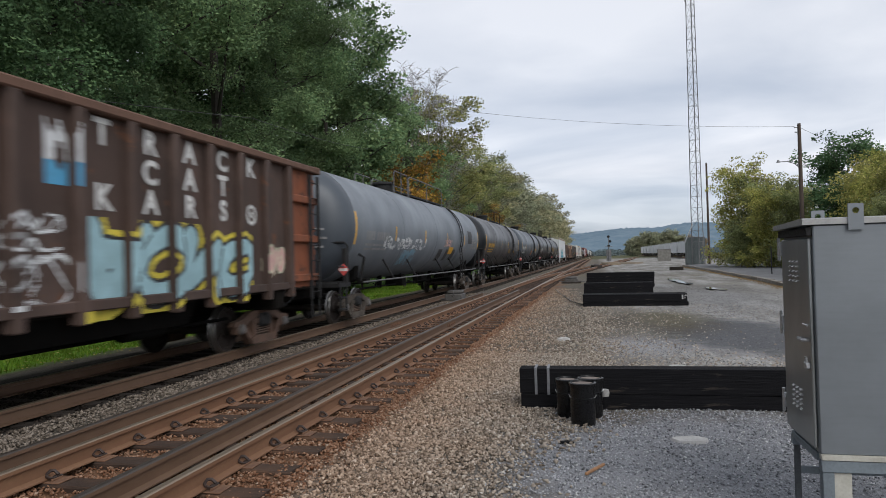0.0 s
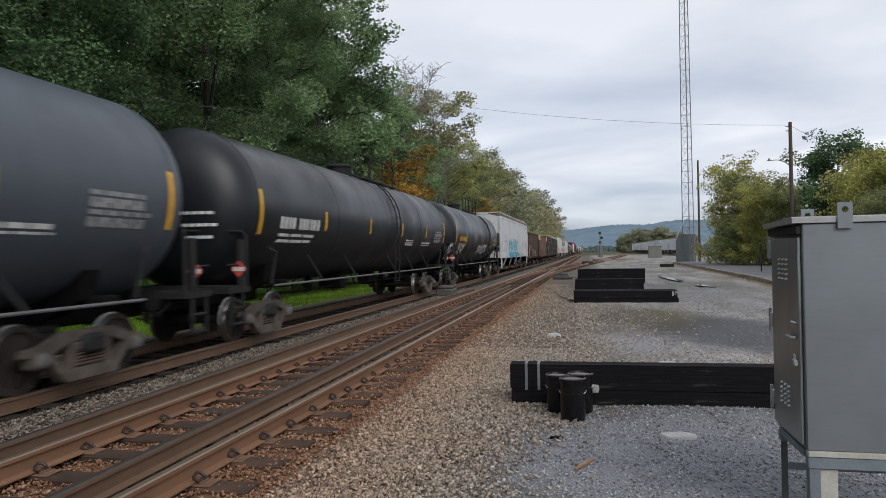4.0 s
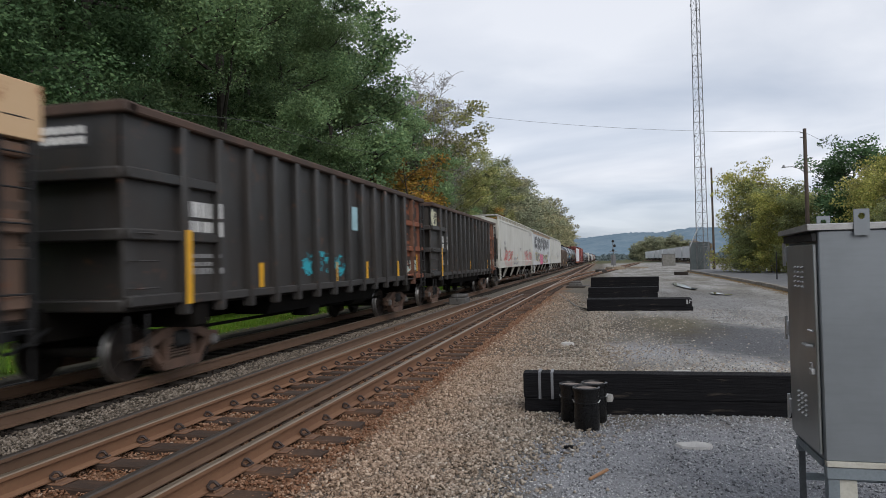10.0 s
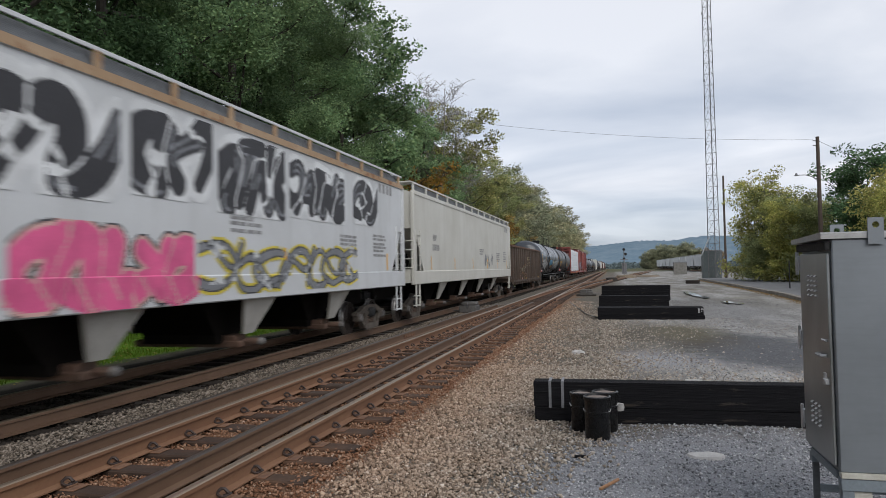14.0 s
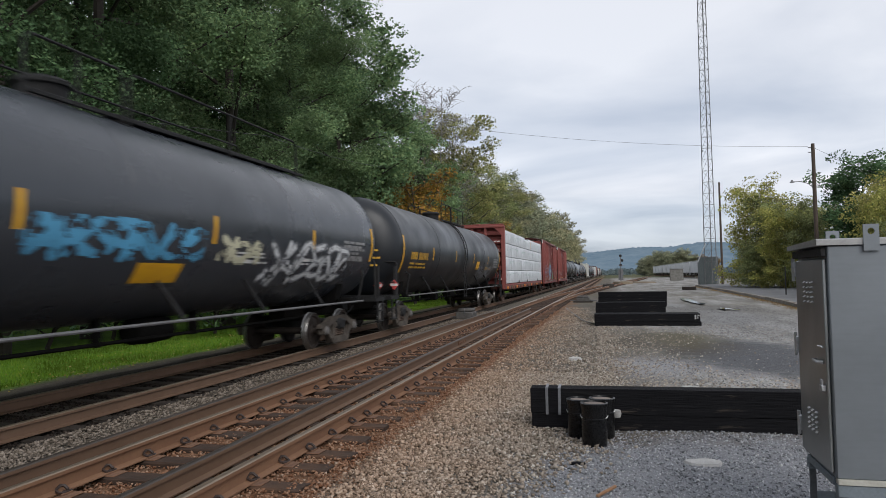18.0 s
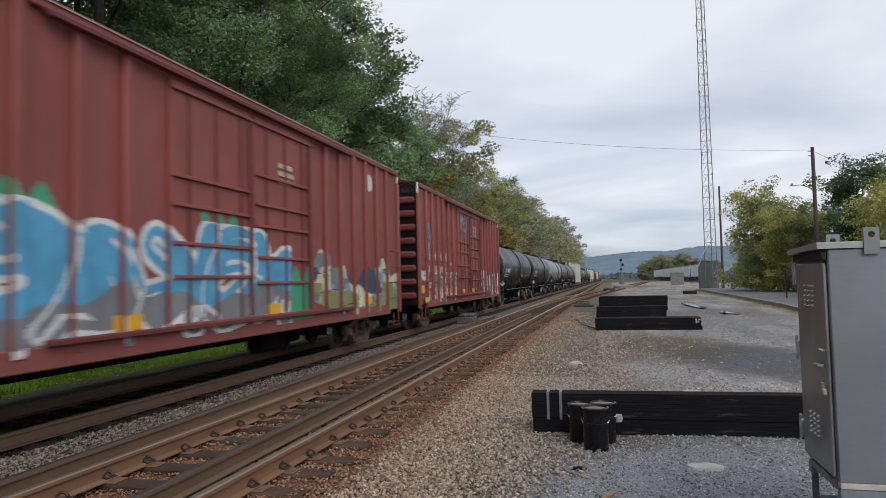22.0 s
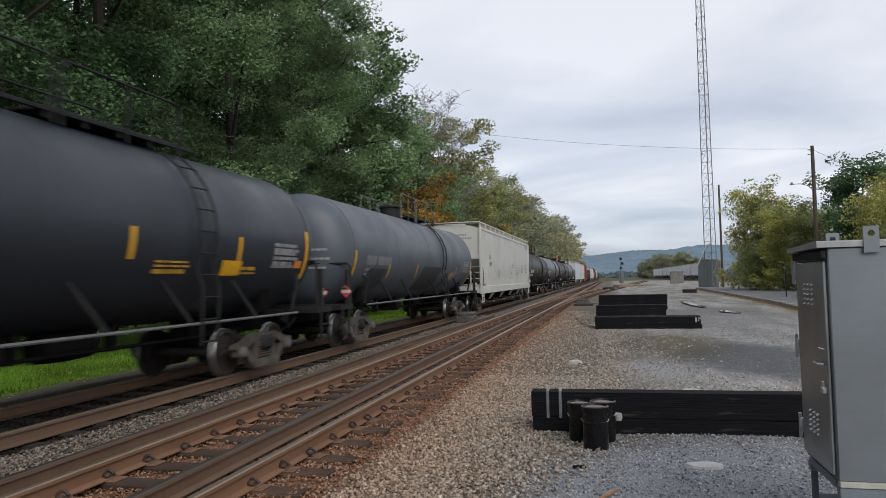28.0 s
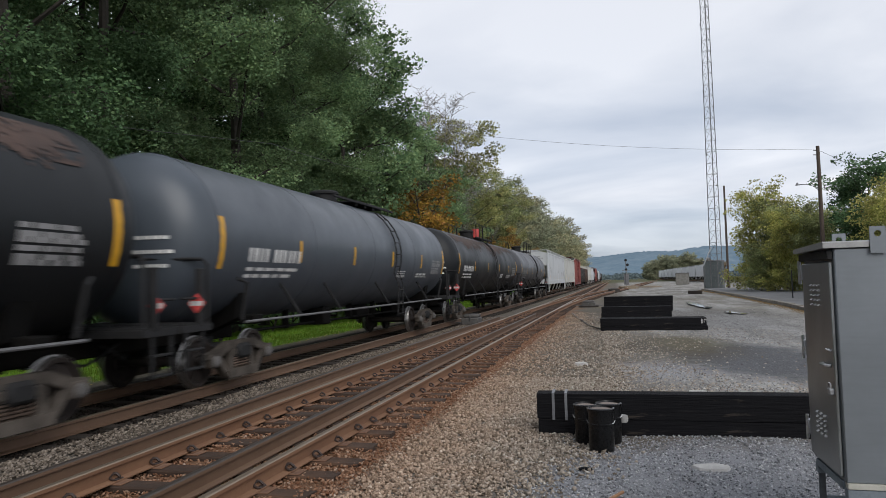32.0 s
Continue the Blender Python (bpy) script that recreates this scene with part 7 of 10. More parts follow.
for ya, yb, fm, sd in ((-8.3, -7.3, ("loop", "snake", "hook"), 21), (-6.0, -4.55, ("fork", "eye", "loop", "snake"), 22), (-0.2, 1.3, ("zig", "loop", "snake", "eye"), 23), (1.55, 3.05, ("loop", "snake", "hook", "tail"), 24)):
    decal("graffiti", tank, ["spray_white", "spray_grey"], ya, yb, 1.52, 2.12, piece(fm, (yb - ya) / 0.6, 0.16, 0, 1, 0.07, None, None, 0.3, 0.4, 0.3, sd, None, 1.25), ts, 0.02, "silver tag")
run(6, car)
# 7: white hopper with a cyan piece
c, h = slot(7)
car, shell = covered_hopper(h, M["hopper_white"], "white covered hopper with cyan and blue graffiti", 7)
hs = lambda y, z: W + 0.016 if z < HOP["sill1"] else W + 0.0
decal("graffiti", shell, ["cyan", "spray_black", "spray_white"], -5.4, 0.85, 1.95, 2.78, lambda U, V: np.where((V < 0.55 + 0.35 * np.abs(np.sin(U * 21.0)) * (U > 0.1)) & (np.sin(U * 9.0 + 1.0) > -0.55), 1, -1), lambda y, z: hs(y, z) - 0.004, 0.03, "black blots behind the forms")
decal("graffiti", shell, ["cyan", "deep_blue", "spray_white"], -5.5, 0.85, 1.64, 2.62, piece(("loop", "arch", "tail", "hook", "zig", "arch", "tail", "zig"), 6.4, 0.36, 0, 2, 0.035, None, 0, 0.1, 0.3, 0, 33, 2, 1.4), hs, 0.022, "cyan overlapping forms with white seams")
decal("graffiti", shell, ["cyan", "deep_blue", "spray_white"], -5.5, 1.1, 1.21, 1.625, lambda U, V: np.where(np.sin(U * 83 + V * 4.5) + np.sin(U * 37 + 1) > 1.5, 2, np.where(np.sin(U * 26 - V * 3) > 0.85, 1, np.where(U < 0.97 - 0.04 * np.sin(V * 9), 0, -1))), hs, 0.03, "cyan paint along the sill")
decal("graffiti", shell, ["spray_black", "spray_white"], 0.95, 1.75, 1.25, 1.6, block_piece(36, 3, 2.0, 0, 1, None, None, None, 0.08), hs, 0.022)
decal("graffiti", shell, ["spray_grey"], 2.0, 5.2, 1.28, 1.56, scrawl(37, 9, 9.0, 0.16), hs, 0.02, "grey tag")
for y in (-8.45, 2.1, 4.9, 8.7):
    decal("strip", shell, ["yellow"], y, y + 0.14, 1.7, 2.3, lambda U, V: np.zeros(U.shape, int), lambda y, z: W + 0.004, 0.05)
run(7, car)
# 8 to 11: coal gondolas
c, h = slot(8)
car, gs, posts = gondola(h, 1.12, 3.66, 13, M["gon_brown"], "sooty brown gondola with a peach end panel and faded graffiti", 1.2, M["gon_peach"], cap="top_umber", end_far=M["gon_brown"], tiers=5)
side = [o for o in car.children if o.name.startswith("side_panel")][0]
decal("marking", side, ["cream_mark"], -5.1, -4.25, 1.75, 2.35, bars([(0.55, 1.0, [(0, 0.28), (0.33, 0.62), (0.67, 1)], 0), (0.0, 0.48, [(0, 0.22), (0.26, 0.48), (0.52, 1)], 0)]), gs(), 0.03)
decal("graffiti", side, ["spray_white"], -5.15, -4.35, 0.95, 1.6, scrawl(38, 2, 1.2, 0.2), gs(), 0.022, "white tag")
decal("patch", side, ["pale_blue"], 0.2, 0.85, 2.3, 3.2, lambda U, V: np.zeros(U.shape, int), gs(), 0.05)
decal("graffiti", side, ["pale_rose", "spray_white", "spray_cream"], -2.05, 2.4, 1.13, 2.1, block_piece(33, 6, 4.4, 1, 0, 2, None, None, 0.05, 0.35, 0.2, 0, 0.6), gs(), 0.025, "faded pink and white graffiti")
decal("graffiti", side, ["grey_mark"], -6.4, -3.0, 1.2, 2.9, bubble(35, 5, 0, 0, None, None, 0.28, 0.05, 2.6, 0.1, None, 0, 0.5), gs(), 0.03)
decal("strip", side, ["yellow"], -h + 1.38, -h + 1.55, 1.2, 2.3, lambda U, V: np.zeros(U.shape, int), lambda y, z: W + 0.004, 0.06)
run(8, car)
c, h = slot(9)
car, gs, posts = gondola(h, 1.12, 3.68, 14, M["gon_tan"], "taupe gondola with peach top bands at its ends", 1.2, M["gon_tan"], cap="top_umber", top_end=M["gon_peach"], tone="truck_brown")
side = [o for o in car.children if o.name.startswith("side_panel")][0]
decal("marking", side, ["white_mark"], -4.58, -2.98, 2.02, 2.42, bars([(0.55, 1.0, [(0.0, 0.14), (0.19, 0.32), (0.57, 0.72), (0.78, 0.93)], 0), (0.0, 0.42, [(0.0, 0.08), (0.12, 0.2), (0.24, 0.32), (0.57, 0.67), (0.70, 0.8), (0.84, 0.94)], 0)]), gs(), 0.03)
for a_, b_ in ((-4.65, -4.0), (-3.7, -2.95)):
    decal("patch", side, ["black_mark"], a_, b_, 1.94, 2.5, lambda U, V: np.zeros(U.shape, int), gs(0.002), 0.05)
decal("graffiti", side, ["navy", "spray_grey"], -3.1, -1.15, 1.15, 2.4, block_piece(41, 3, 1.6, 0, 0, None, None, None, 0.03, 0.2, 0.3, 0.1), gs(), 0.03, "dull blue paint")
decal("graffiti", side, ["grey_mark"], -6.9, -5.4, 1.4, 1.9, scrawl(42, 4, 3.0, 0.14), gs(), 0.025)
decal("graffiti", side, ["grey_mark"], -0.8, 3.4, 1.3, 2.3, scrawl(43, 6, 4.4, 0.12), gs(), 0.025)
decal("strip", car, ["yellow"], -h + 0.42, -h + 0.58, 1.7, 2.75, lambda U, V: np.zeros(U.shape, int), lambda y, z: W - 0.02, 0.06)
for y in (-3.1, -1.1, 1.6, 4.0):
    decal("strip", side, ["yellow"], y, y + 0.18, 1.2, 1.5, lambda U, V: np.zeros(U.shape, int), gs(0.009), 0.06)
run(9, car)
for i, lab, endc in ((10, "black gondola with ribbed ends and a rust-red far end panel", "gon_black"), (11, "charcoal gondola with a rusty orange end panel", "gon_black")):
    c, h = slot(i)
    car, gs, posts = gondola(h, 1.12, 3.86, 14, M["gon_black"], lab, 1.25, M[endc], cap="top_umber", end_far=M["gon_orange"], tone="truck_brown", far_len=2.2, tiers=2)
    side = [o for o in car.children if o.name.startswith("side_panel")][0]
    decal("marking", side, ["white_mark"], -h + 1.35, -h + 2.2, 2.12, 2.66, bars([(0.56, 1.0, [(0, 0.2), (0.25, 0.45), (0.5, 0.7), (0.76, 1)], 0), (0.0, 0.44, [(0.05, 0.28), (0.33, 0.5), (0.56, 0.75), (0.8, 1)], 0)]), gs(0.009), 0.03)
    decal("marking", side, ["grey_mark"], -h + 1.45, -h + 2.2, 1.5, 1.85, word_bars(i + 2, 3), gs(0.009), 0.03)
    em = MB().box(0.15, 0.95, -h - 0.012, -h - 0.006, 3.30, 3.62)
    em.ob("patch", M["black_mark"], car, "dark stencil patch")
    for z_ in (3.34, 3.48):
        for k in range(5):
            MB().box(0.20 + 0.145 * k, 0.31 + 0.145 * k, -h - 0.018, -h - 0.013, z_, z_ + 0.10).ob("end_marking", M["white_mark"], car)
    if i == 11:
        decal("graffiti", car, ["spray_cream"], -h + 0.12, -h + 0.95, 2.98, 3.66, piece(("tent", "snake"), 1.25, 0.34, 0, 0, 0.04, None, None, 0.3, 0.2, 0.45, 56), gs(0.012), 0.022, "cream splash of paint")
    if i == 10:
        decal("patch", side, ["pale_blue"], 0.9, 1.3, 2.5, 3.1, lambda U, V: np.zeros(U.shape, int), gs(0.009), 0.05)
        decal("graffiti", side, ["cyan"], -2.2, 0.4, 1.35, 2.0, bubble(52, 3, 0, 0, None, None, 0.3, 0.05, 3.0, 0.1, None, 0, 0.8), gs(), 0.03)
    far = [o for o in car.children if o.name.startswith("end_side_panel")][1]
    for za, zb_, cut_ in ((1.15, 1.85, 0.60), (2.02, 2.85, 0.50), (3.05, 3.7, 0.60)):
        decal("soot", far, ["soot"], h - 2.15, h - 0.5, za, zb_, lambda U, V, k=cut_: np.where(speckle(U * 3.2, V * 2.2, 1.0, i) + 0.55 * (speckle(U * 15, V * 9, 1.0, i + 3) - 0.5) > k, 0, -1), gs(0.009), 0.03, "sooty blotches on the rusty panel")
    decal("graffiti", far, ["faint_green"], h - 2.15, h - 1.05, 1.22, 1.72, lambda U, V: np.where((speckle(U * 4, V * 3, 1.0, 9) + 0.5 * (speckle(U * 20, V * 6, 1.0, 5) - 0.5) > 0.44) & (V > 0.1 + 0.35 * U), 0, -1), gs(0.014), 0.025, "faded green splash")
    decal("strip", far, ["yellow"], h - 0.62, h - 0.50, 1.36, 1.92, lambda U, V: np.zeros(U.shape, int), gs(0.012), 0.06)
    decal("strip", side, ["yellow"], -h + 1.2, -h + 1.36, 1.1, 2.2, lambda U, V: np.zeros(U.shape, int), lambda y, z: W + 0.006, 0.06)
    for y in (-3.9, -0.5, 1.9, 4.3):
        decal("strip", side, ["yellow"], y, y + 0.16, 1.25, 1.7, lambda U, V: np.zeros(U.shape, int), gs(0.009), 0.06)
    run(i, car)
# 12 to 14: cream and white hoppers
c, h = slot(12)
car, shell = covered_hopper(h, M["hopper_cream"], "cream covered hopper with red scrawls along the sill", 12, "plain")
for a_, b_, fm, sd in ((-8.0, -3.5, ("arch", "eye", "tail", "loop", "zig", "arch"), 66), (3.7, 6.6, ("arch", "eye", "tail", "loop"), 64), (6.8, 9.4, ("post", "eye", "fork"), 65)):
    decal("graffiti", shell, ["spray_red"], a_, b_, 1.56, 2.42, piece(fm, (b_ - a_) / 0.98, 0.085, 0, None, 0.02, None, None, 0.3, 0.18, 0.06, sd, None, 1.35), lambda y, z: hs(y, z) + 0.003, 0.018, "red spray scrawl")
    decal("graffiti", shell, ["pale_rose"], a_, b_, 1.54, 2.44, piece(fm, (b_ - a_) / 1.02, 0.13, 0, None, 0.02, None, None, 0.3, 0.18, 0.55, sd, None, 1.35), hs, 0.02, "soft red overspray")
    decal("graffiti", shell, ["pale_rose"], a_ + 0.1, b_ - 0.1, 1.24, 1.62, piece(fm[::-1], (b_ - a_ - 0.5) / 0.38, 0.16, 0, None, 0.02, None, None, 0.3, 0.2, 0.25, sd + 5, None, 1.5), lambda y, z: hs(y, z) + 0.003, 0.018, "red spray loops along the sill")
decal("graffiti", shell, ["spray_grey"], -3.2, -0.8, 1.3, 2.1, scrawl(63, 4, 2.8, 0.12), hs, 0.02, "grey tag")
run(12, car)
c, h = slot(13)
car, shell = covered_hopper(h, M["hopper_white"], "white covered hopper covered in black and pink graffiti", 13)
for k, (a_, b_, za, fm) in enumerate(((-8.9, -6.1, 2.62, ("tail", "bowl", "loop", "arch")), (-5.85, -1.95, 2.55, ("bowl", "tail", "loop", "arch", "tail")), (-1.75, 0.1, 2.70, ("bowl", "fork", "tail")), (0.25, 2.5, 2.62, ("arch", "post", "zig", "fork")), (2.7, 5.45, 2.72, ("hook", "tent", "post", "zig", "snake")), (6.0, 7.75, 2.80, ("bowl", "hook", "tail")))):
    decal("graffiti", shell, ["spray_black", "spray_white", "spray_grey"], a_, b_, za, 3.98, piece(fm, (b_ - a_) / (3.98 - za), 0.34, 0, 1, 0.045, 1, None, 0.3, 0.3, 0, 181 + k, 2, 1.4), hs, 0.02, "black overlapping forms with white seams")
MB().box(W + 0.021, W + 0.024, -h, h, HOP["top"] - 0.05, HOP["top"] + 0.07).ob("rust_band", M["rust_wash"], car, "rust-stained top chord")
decal("graffiti", shell, ["pink", "spray_black", "pale_rose"], -3.6, -0.4, 1.22, 2.3, piece(("bowl", "arch", "tail", "fork", "loop"), 3.0, 0.40, 0, 2, 0.04, 1, None, 0.2, 0.2, 0, 72, None, 1.25, 1.7), hs, 0.022, "pink bubble graffiti")
decal("graffiti", shell, ["pink", "pale_rose"], -3.7, -0.3, 1.205, 1.625, lambda U, V: np.where(V > 0.25 + 0.25 * np.sin(U * 13), np.where(np.sin(U * 38 + V * 3) > 0.93, 1, 0), -1), hs, 0.025, "pink paint along the sill")
decal("graffiti", shell, ["spray_yellow", "spray_black", "spray_grey"], -0.3, 6.2, 1.3, 2.25, piece(("hook", "tail", "loop", "arch", "tail", "loop", "hook"), 6.8, 0.13, 2, 1, 0.03, 0, None, 0.3, 0.4, 0.3, 76, None, 1.7, 2.6), hs, 0.022, "yellow and black graffiti")
decal("graffiti", shell, ["spray_yellow", "spray_black", "spray_grey"], -8.2, -3.9, 1.5, 2.4, piece(("bowl", "loop", "eye", "tent", "hook"), 4.7, 0.14, 2, 1, 0.03, 0, None, 0.3, 0.4, 0.3, 77, None, 1.7, 2.6), hs, 0.022, "yellow and grey graffiti")
run(13, car)
c, h = slot(14)
car, shell = covered_hopper(h, M["hopper_cream"], "clean cream covered hopper with faint marks", 14)
decal("graffiti", shell, ["spray_grey"], 1.6, 4.2, 1.7, 2.4, bubble(75, 3, 0, 0, None, None, 0.24, 0.05, 3.0, 0.1, None, 0, 0.9), hs, 0.03)
run(14, car)
# 15: low mill gondola
c, h = slot(15)
car, gs, posts = gondola(h, 0.80, 3.14, 17, M["gon_umber"], "low brown gondola with yellow dashes and burnt-out graffiti", 0.2, M["gon_umber"], tub=False, depth=0.11, tone="truck_brown")
side = [o for o in car.children if o.name.startswith("side_panel")][0]
decal("patch", side, ["black_mark"], 0.6, 1.65, 1.75, 2.5, lambda U, V: np.zeros(U.shape, int), gs(), 0.05)
decal("patch", side, ["black_mark"], -3.2, -2.4, 1.95, 2.4, lambda U, V: np.zeros(U.shape, int), gs(), 0.05)
decal("marking", side, ["cream_mark"], -1.0, 0.5, 1.75, 2.5, word_bars(15, 4, fill=0.75), gs(), 0.03)
decal("graffiti", side, ["spray_orange", "spray_cream", "pale_rose"], -4.8, -1.3, 0.92, 2.05, block_piece(81, 6, 3.2, 1, 0, 2, None, None, 0.05, 0.4, 0.2, 0, 0.5), gs(), 0.025, "burnt orange and cream graffiti")
for y in (-2.3, 0.3, 2.4, 4.2, 5.8, 7.2):
    decal("strip", side, ["yellow"], y, y + 0.5, 0.92, 1.06, lambda U, V: np.zeros(U.shape, int), gs(0.009), 0.05)
decal("strip", side, ["yellow"], h - 0.75, h - 0.6, 1.3, 1.95, lambda U, V: np.zeros(U.shape, int), gs(0.009), 0.05)
run(15, car)
# 16, 17: a glossy and a dull black tank
c, h = slot(16)
car, tank = tank_car(h + 0.1, M["tank_gloss"], "glossy black tank car with yellow strips and white tags", seed=16, rails=True, platform_long=3.0, ladder_y=-3.4)
decal("graffiti", tank, ["spray_white", "spray_grey"], 3.6, 7.6, 1.5, 2.5, piece(("fork", "tent", "hook", "snake", "loop", "bowl"), 4.2, 0.11, 0, 1, 0.04, None, None, 0.3, 0.35, 0.3, 91, None, 1.6), ts, 0.022, "white tag")
decal("graffiti", tank, ["sky_blue", "spray_white"], -1.8, 1.6, 1.9, 2.5, piece(("tent", "eye", "snake", "post", "zig", "hook", "loop"), 5.4, 0.16, 0, 0, 0.03, None, None, 0.3, 0.2, 0.35, 92, None, 1.6), ts, 0.022)
decal("graffiti", tank, ["spray_cream"], 2.0, 3.4, 1.9, 2.4, piece(("fork", "loop", "tent"), 2.6, 0.2, 0, 0, 0.03, None, None, 0.3, 0.3, 0.4, 93), ts, 0.03)
decal("graffiti", tank, ["spray_white"], -7.4, -3.8, 1.5, 2.3, piece(("snake", "fork", "loop", "zig", "tail"), 4.4, 0.14, 0, 0, 0.03, None, None, 0.3, 0.4, 0.45, 94, None, 1.2), ts, 0.03)
decal("patch", tank, ["yellow"], 0.2, 1.2, 1.62, 1.9, lambda U, V: np.zeros(U.shape, int), tank_surf(0.014), 0.05)
run(16, car)
c, h = slot(17)
car, tank = tank_car(h + 0.1, M["tank_soot"], "long dull black tank car with yellow marks and grey tags", mark="yellow_mark", seed=17, ladder_y=-0.2, strip_long=0.32)
decal("graffiti", tank, ["spray_grey"], 3.3, 7.4, 1.45, 2.2, piece(("fork", "eye", "tail", "snake", "loop", "fork"), 5.2, 0.12, 0, 0, 0.03, None, None, 0.3, 0.4, 0.4, 95, None, 1.15), ts, 0.025, "grey tag")
decal("patch", tank, ["yellow"], 2.6, 3.3, 2.0, 2.3, lambda U, V: np.zeros(U.shape, int), ts, 0.05)
run(17, car)
# 18: lumber
c, h = slot(18)
car, load = centerbeam(h, "red centre-beam flat car with ribbed bulkheads")
run(18, car, load)
# 19, 20: red boxcars
c, h = slot(19)
car, bs = boxcar(h, "oxide-red boxcar with a blue and white graffiti band", 19)
decal("graffiti", car, ["sky_blue", "spray_white", "deep_blue", "spray_grey", "spray_green"], -7.2, 1.4, 0.9, 2.65, piece(("bowl", "loop", "tent", "fork", "loop", "zig"), 4.9, 0.42, 0, 1, 0.05, None, 3, 0.36, 0.3, 0, 101, 1, 1.25), bs, 0.022, "blue and white bubble graffiti")
for ya_, yb_ in ((-5.6, -4.3), (-1.6, -0.5), (0.9, 2.4)):
    decal("graffiti", car, ["spray_green"], ya_, yb_, 2.0 if ya_ < 0 else 0.95, 2.85 if ya_ < 0 else 2.0, lambda U, V: np.where(V < 0.85 + 0.15 * np.sin(U * 17), 0, -1), lambda y, z: bs(y, z) - 0.003, 0.03, "green blot behind the forms")
decal("graffiti", car, ["spray_cream", "olive_spray", "navy", "spray_grey", "dusty_blue", "spray_black"], 2.6, h - 0.05, 0.88, 2.45, lambda U, V: np.where((V < 0.70 + 0.17 * np.sin(U * 10 + 0.6) + 0.10 * np.sin(U * 27)) & (V + 0.9 * U > 0.25), np.where(np.abs(np.sin(U * 19 + 2.5 * np.sin(V * 5 + U * 7))) < 0.06, 5, np.where((V > 0.55 - 0.3 * speckle(U * 7, V * 5, 1.0, 12)) & (speckle(U * 5, V * 3, 1.0, 11) > 0.56), 2, np.where((V < 0.5) & (speckle(U * 6, V * 4, 1.0, 14) > 0.52), 1, np.where(speckle(U * 12, V * 5, 1.0, 15) > 0.66, 4, np.where(speckle(U * 10, V * 6, 1.0, 2) > 0.54, 3, 0))))), -1), bs, 0.028, "faded cream, olive and navy graffiti")
decal("emblem", car, ["white_mark"], 5.9, 6.35, 4.05, 4.5, lambda U, V: np.where(np.hypot(U - 0.5, V - 0.5) < 0.5, 0, -1), bs, 0.02)
decal("marking", car, ["cream_mark"], 0.9, 1.6, 3.5, 3.95, word_bars(19, 3), lambda y, z: W + 0.0, 0.03)
for y in (-6.2, -3.4, 0.4, 5.6):
    decal("strip", car, ["yellow"], y, y + 0.55, 1.1, 1.3, lambda U, V: np.zeros(U.shape, int), lambda y, z: bs(y, z) + 0.006, 0.05)
run(19, car)
c, h = slot(20)
car, bs = boxcar(h, "faded oxide-red boxcar with cream marks and white graffiti", 20)
for k in range(4):
    decal("marking", car, ["cream_mark"], -h + 1.18 + k * 0.815, -h + 1.54 + k * 0.815, 2.40, 2.72, bars([(0, 1, [(0, 0.34), (0.66, 1.0)], 0), (0.38, 0.62, [(0.34, 0.66)], 0)]), bs, 0.02)
for k, wd in enumerate((0.18, 0.42, 0.42, 0.18)):
    decal("marking", car, ["cream_mark"], -h + 1.30 + k * 0.80, -h + 1.30 + k * 0.80 + wd, 1.96, 2.20, bars([(0, 1, [(0, 0.38), (0.6, 0.98)], 0)] if wd > 0.3 else [(0, 1, [(0, 0.85)], 0)]), bs, 0.02)
for y0, za, ln in ((1.15, 1.38, 2), (1.98, 1.38, 2), (4.35, 2.22, 3)):
    decal("marking", car, ["white_mark" if ln == 2 else "cream_mark"], -h + y0, -h + y0 + 0.52, za, za + 0.24, word_bars(20 + ln, ln), bs, 0.02)
decal("graffiti", car, ["sky_blue"], -h + 1.10, -h + 1.66, 2.74, 3.86, piece(("zig", "hook", "tail", "fork"), 1.1, 0.085, 0, 0, 0.02, None, None, 0.3, 0.0, 0.25, 111, None, 1.9), bs, 0.022, "tall blue tag")
decal("graffiti", car, ["spray_white"], -h + 0.05, -h + 0.95, 1.66, 2.02, piece(("bowl", "eye", "bowl", "loop"), 2.6, 0.5, 0, 0, 0.05, None, None, 0.3, 0.1, 0.45, 117, None, 1.6), lambda y, z: bs(y, z) + 0.003, 0.02, "smeared white tag")
decal("graffiti", car, ["spray_grey", "pale_rose", "spray_white"], -h + 1.0, -h + 5.6, 0.88, 1.34, lambda U, V: np.where(V < 0.62 + 0.3 * np.sin(U * 21) * np.sin(U * 9 + 1), np.where(np.sin(U * 43 + V * 4) > 0.75, -1, np.where(np.sin(U * 29 + 2 + V * 3) > 0.35, 1, np.where(np.sin(U * 61 - V * 5) > 0.3, 2, 0))), -1), lambda y, z: bs(y, z) + 0.002, 0.03, "washed-out paint along the sill")
decal("graffiti", car, ["dusty_blue"], -1.85, -0.5, 3.7, 4.45, piece(("fork", "snake", "tail"), 1.7, 0.10, 0, 0, 0.02, None, None, 0.3, 0.2, 0.25, 112), lambda y, z: W + 0.0, 0.025)
decal("graffiti", car, ["spray_grey", "spray_white", "pale_rose"], -h + 2.0, -h + 5.7, 0.95, 2.0, piece(("bowl", "eye", "zig", "fork", "arch", "loop", "tent"), 4.6, 0.36, 0, 1, 0.05, None, 2, 0.35, 0.2, 0.42, 113, None, 1.2), bs, 0.022, "white graffiti")
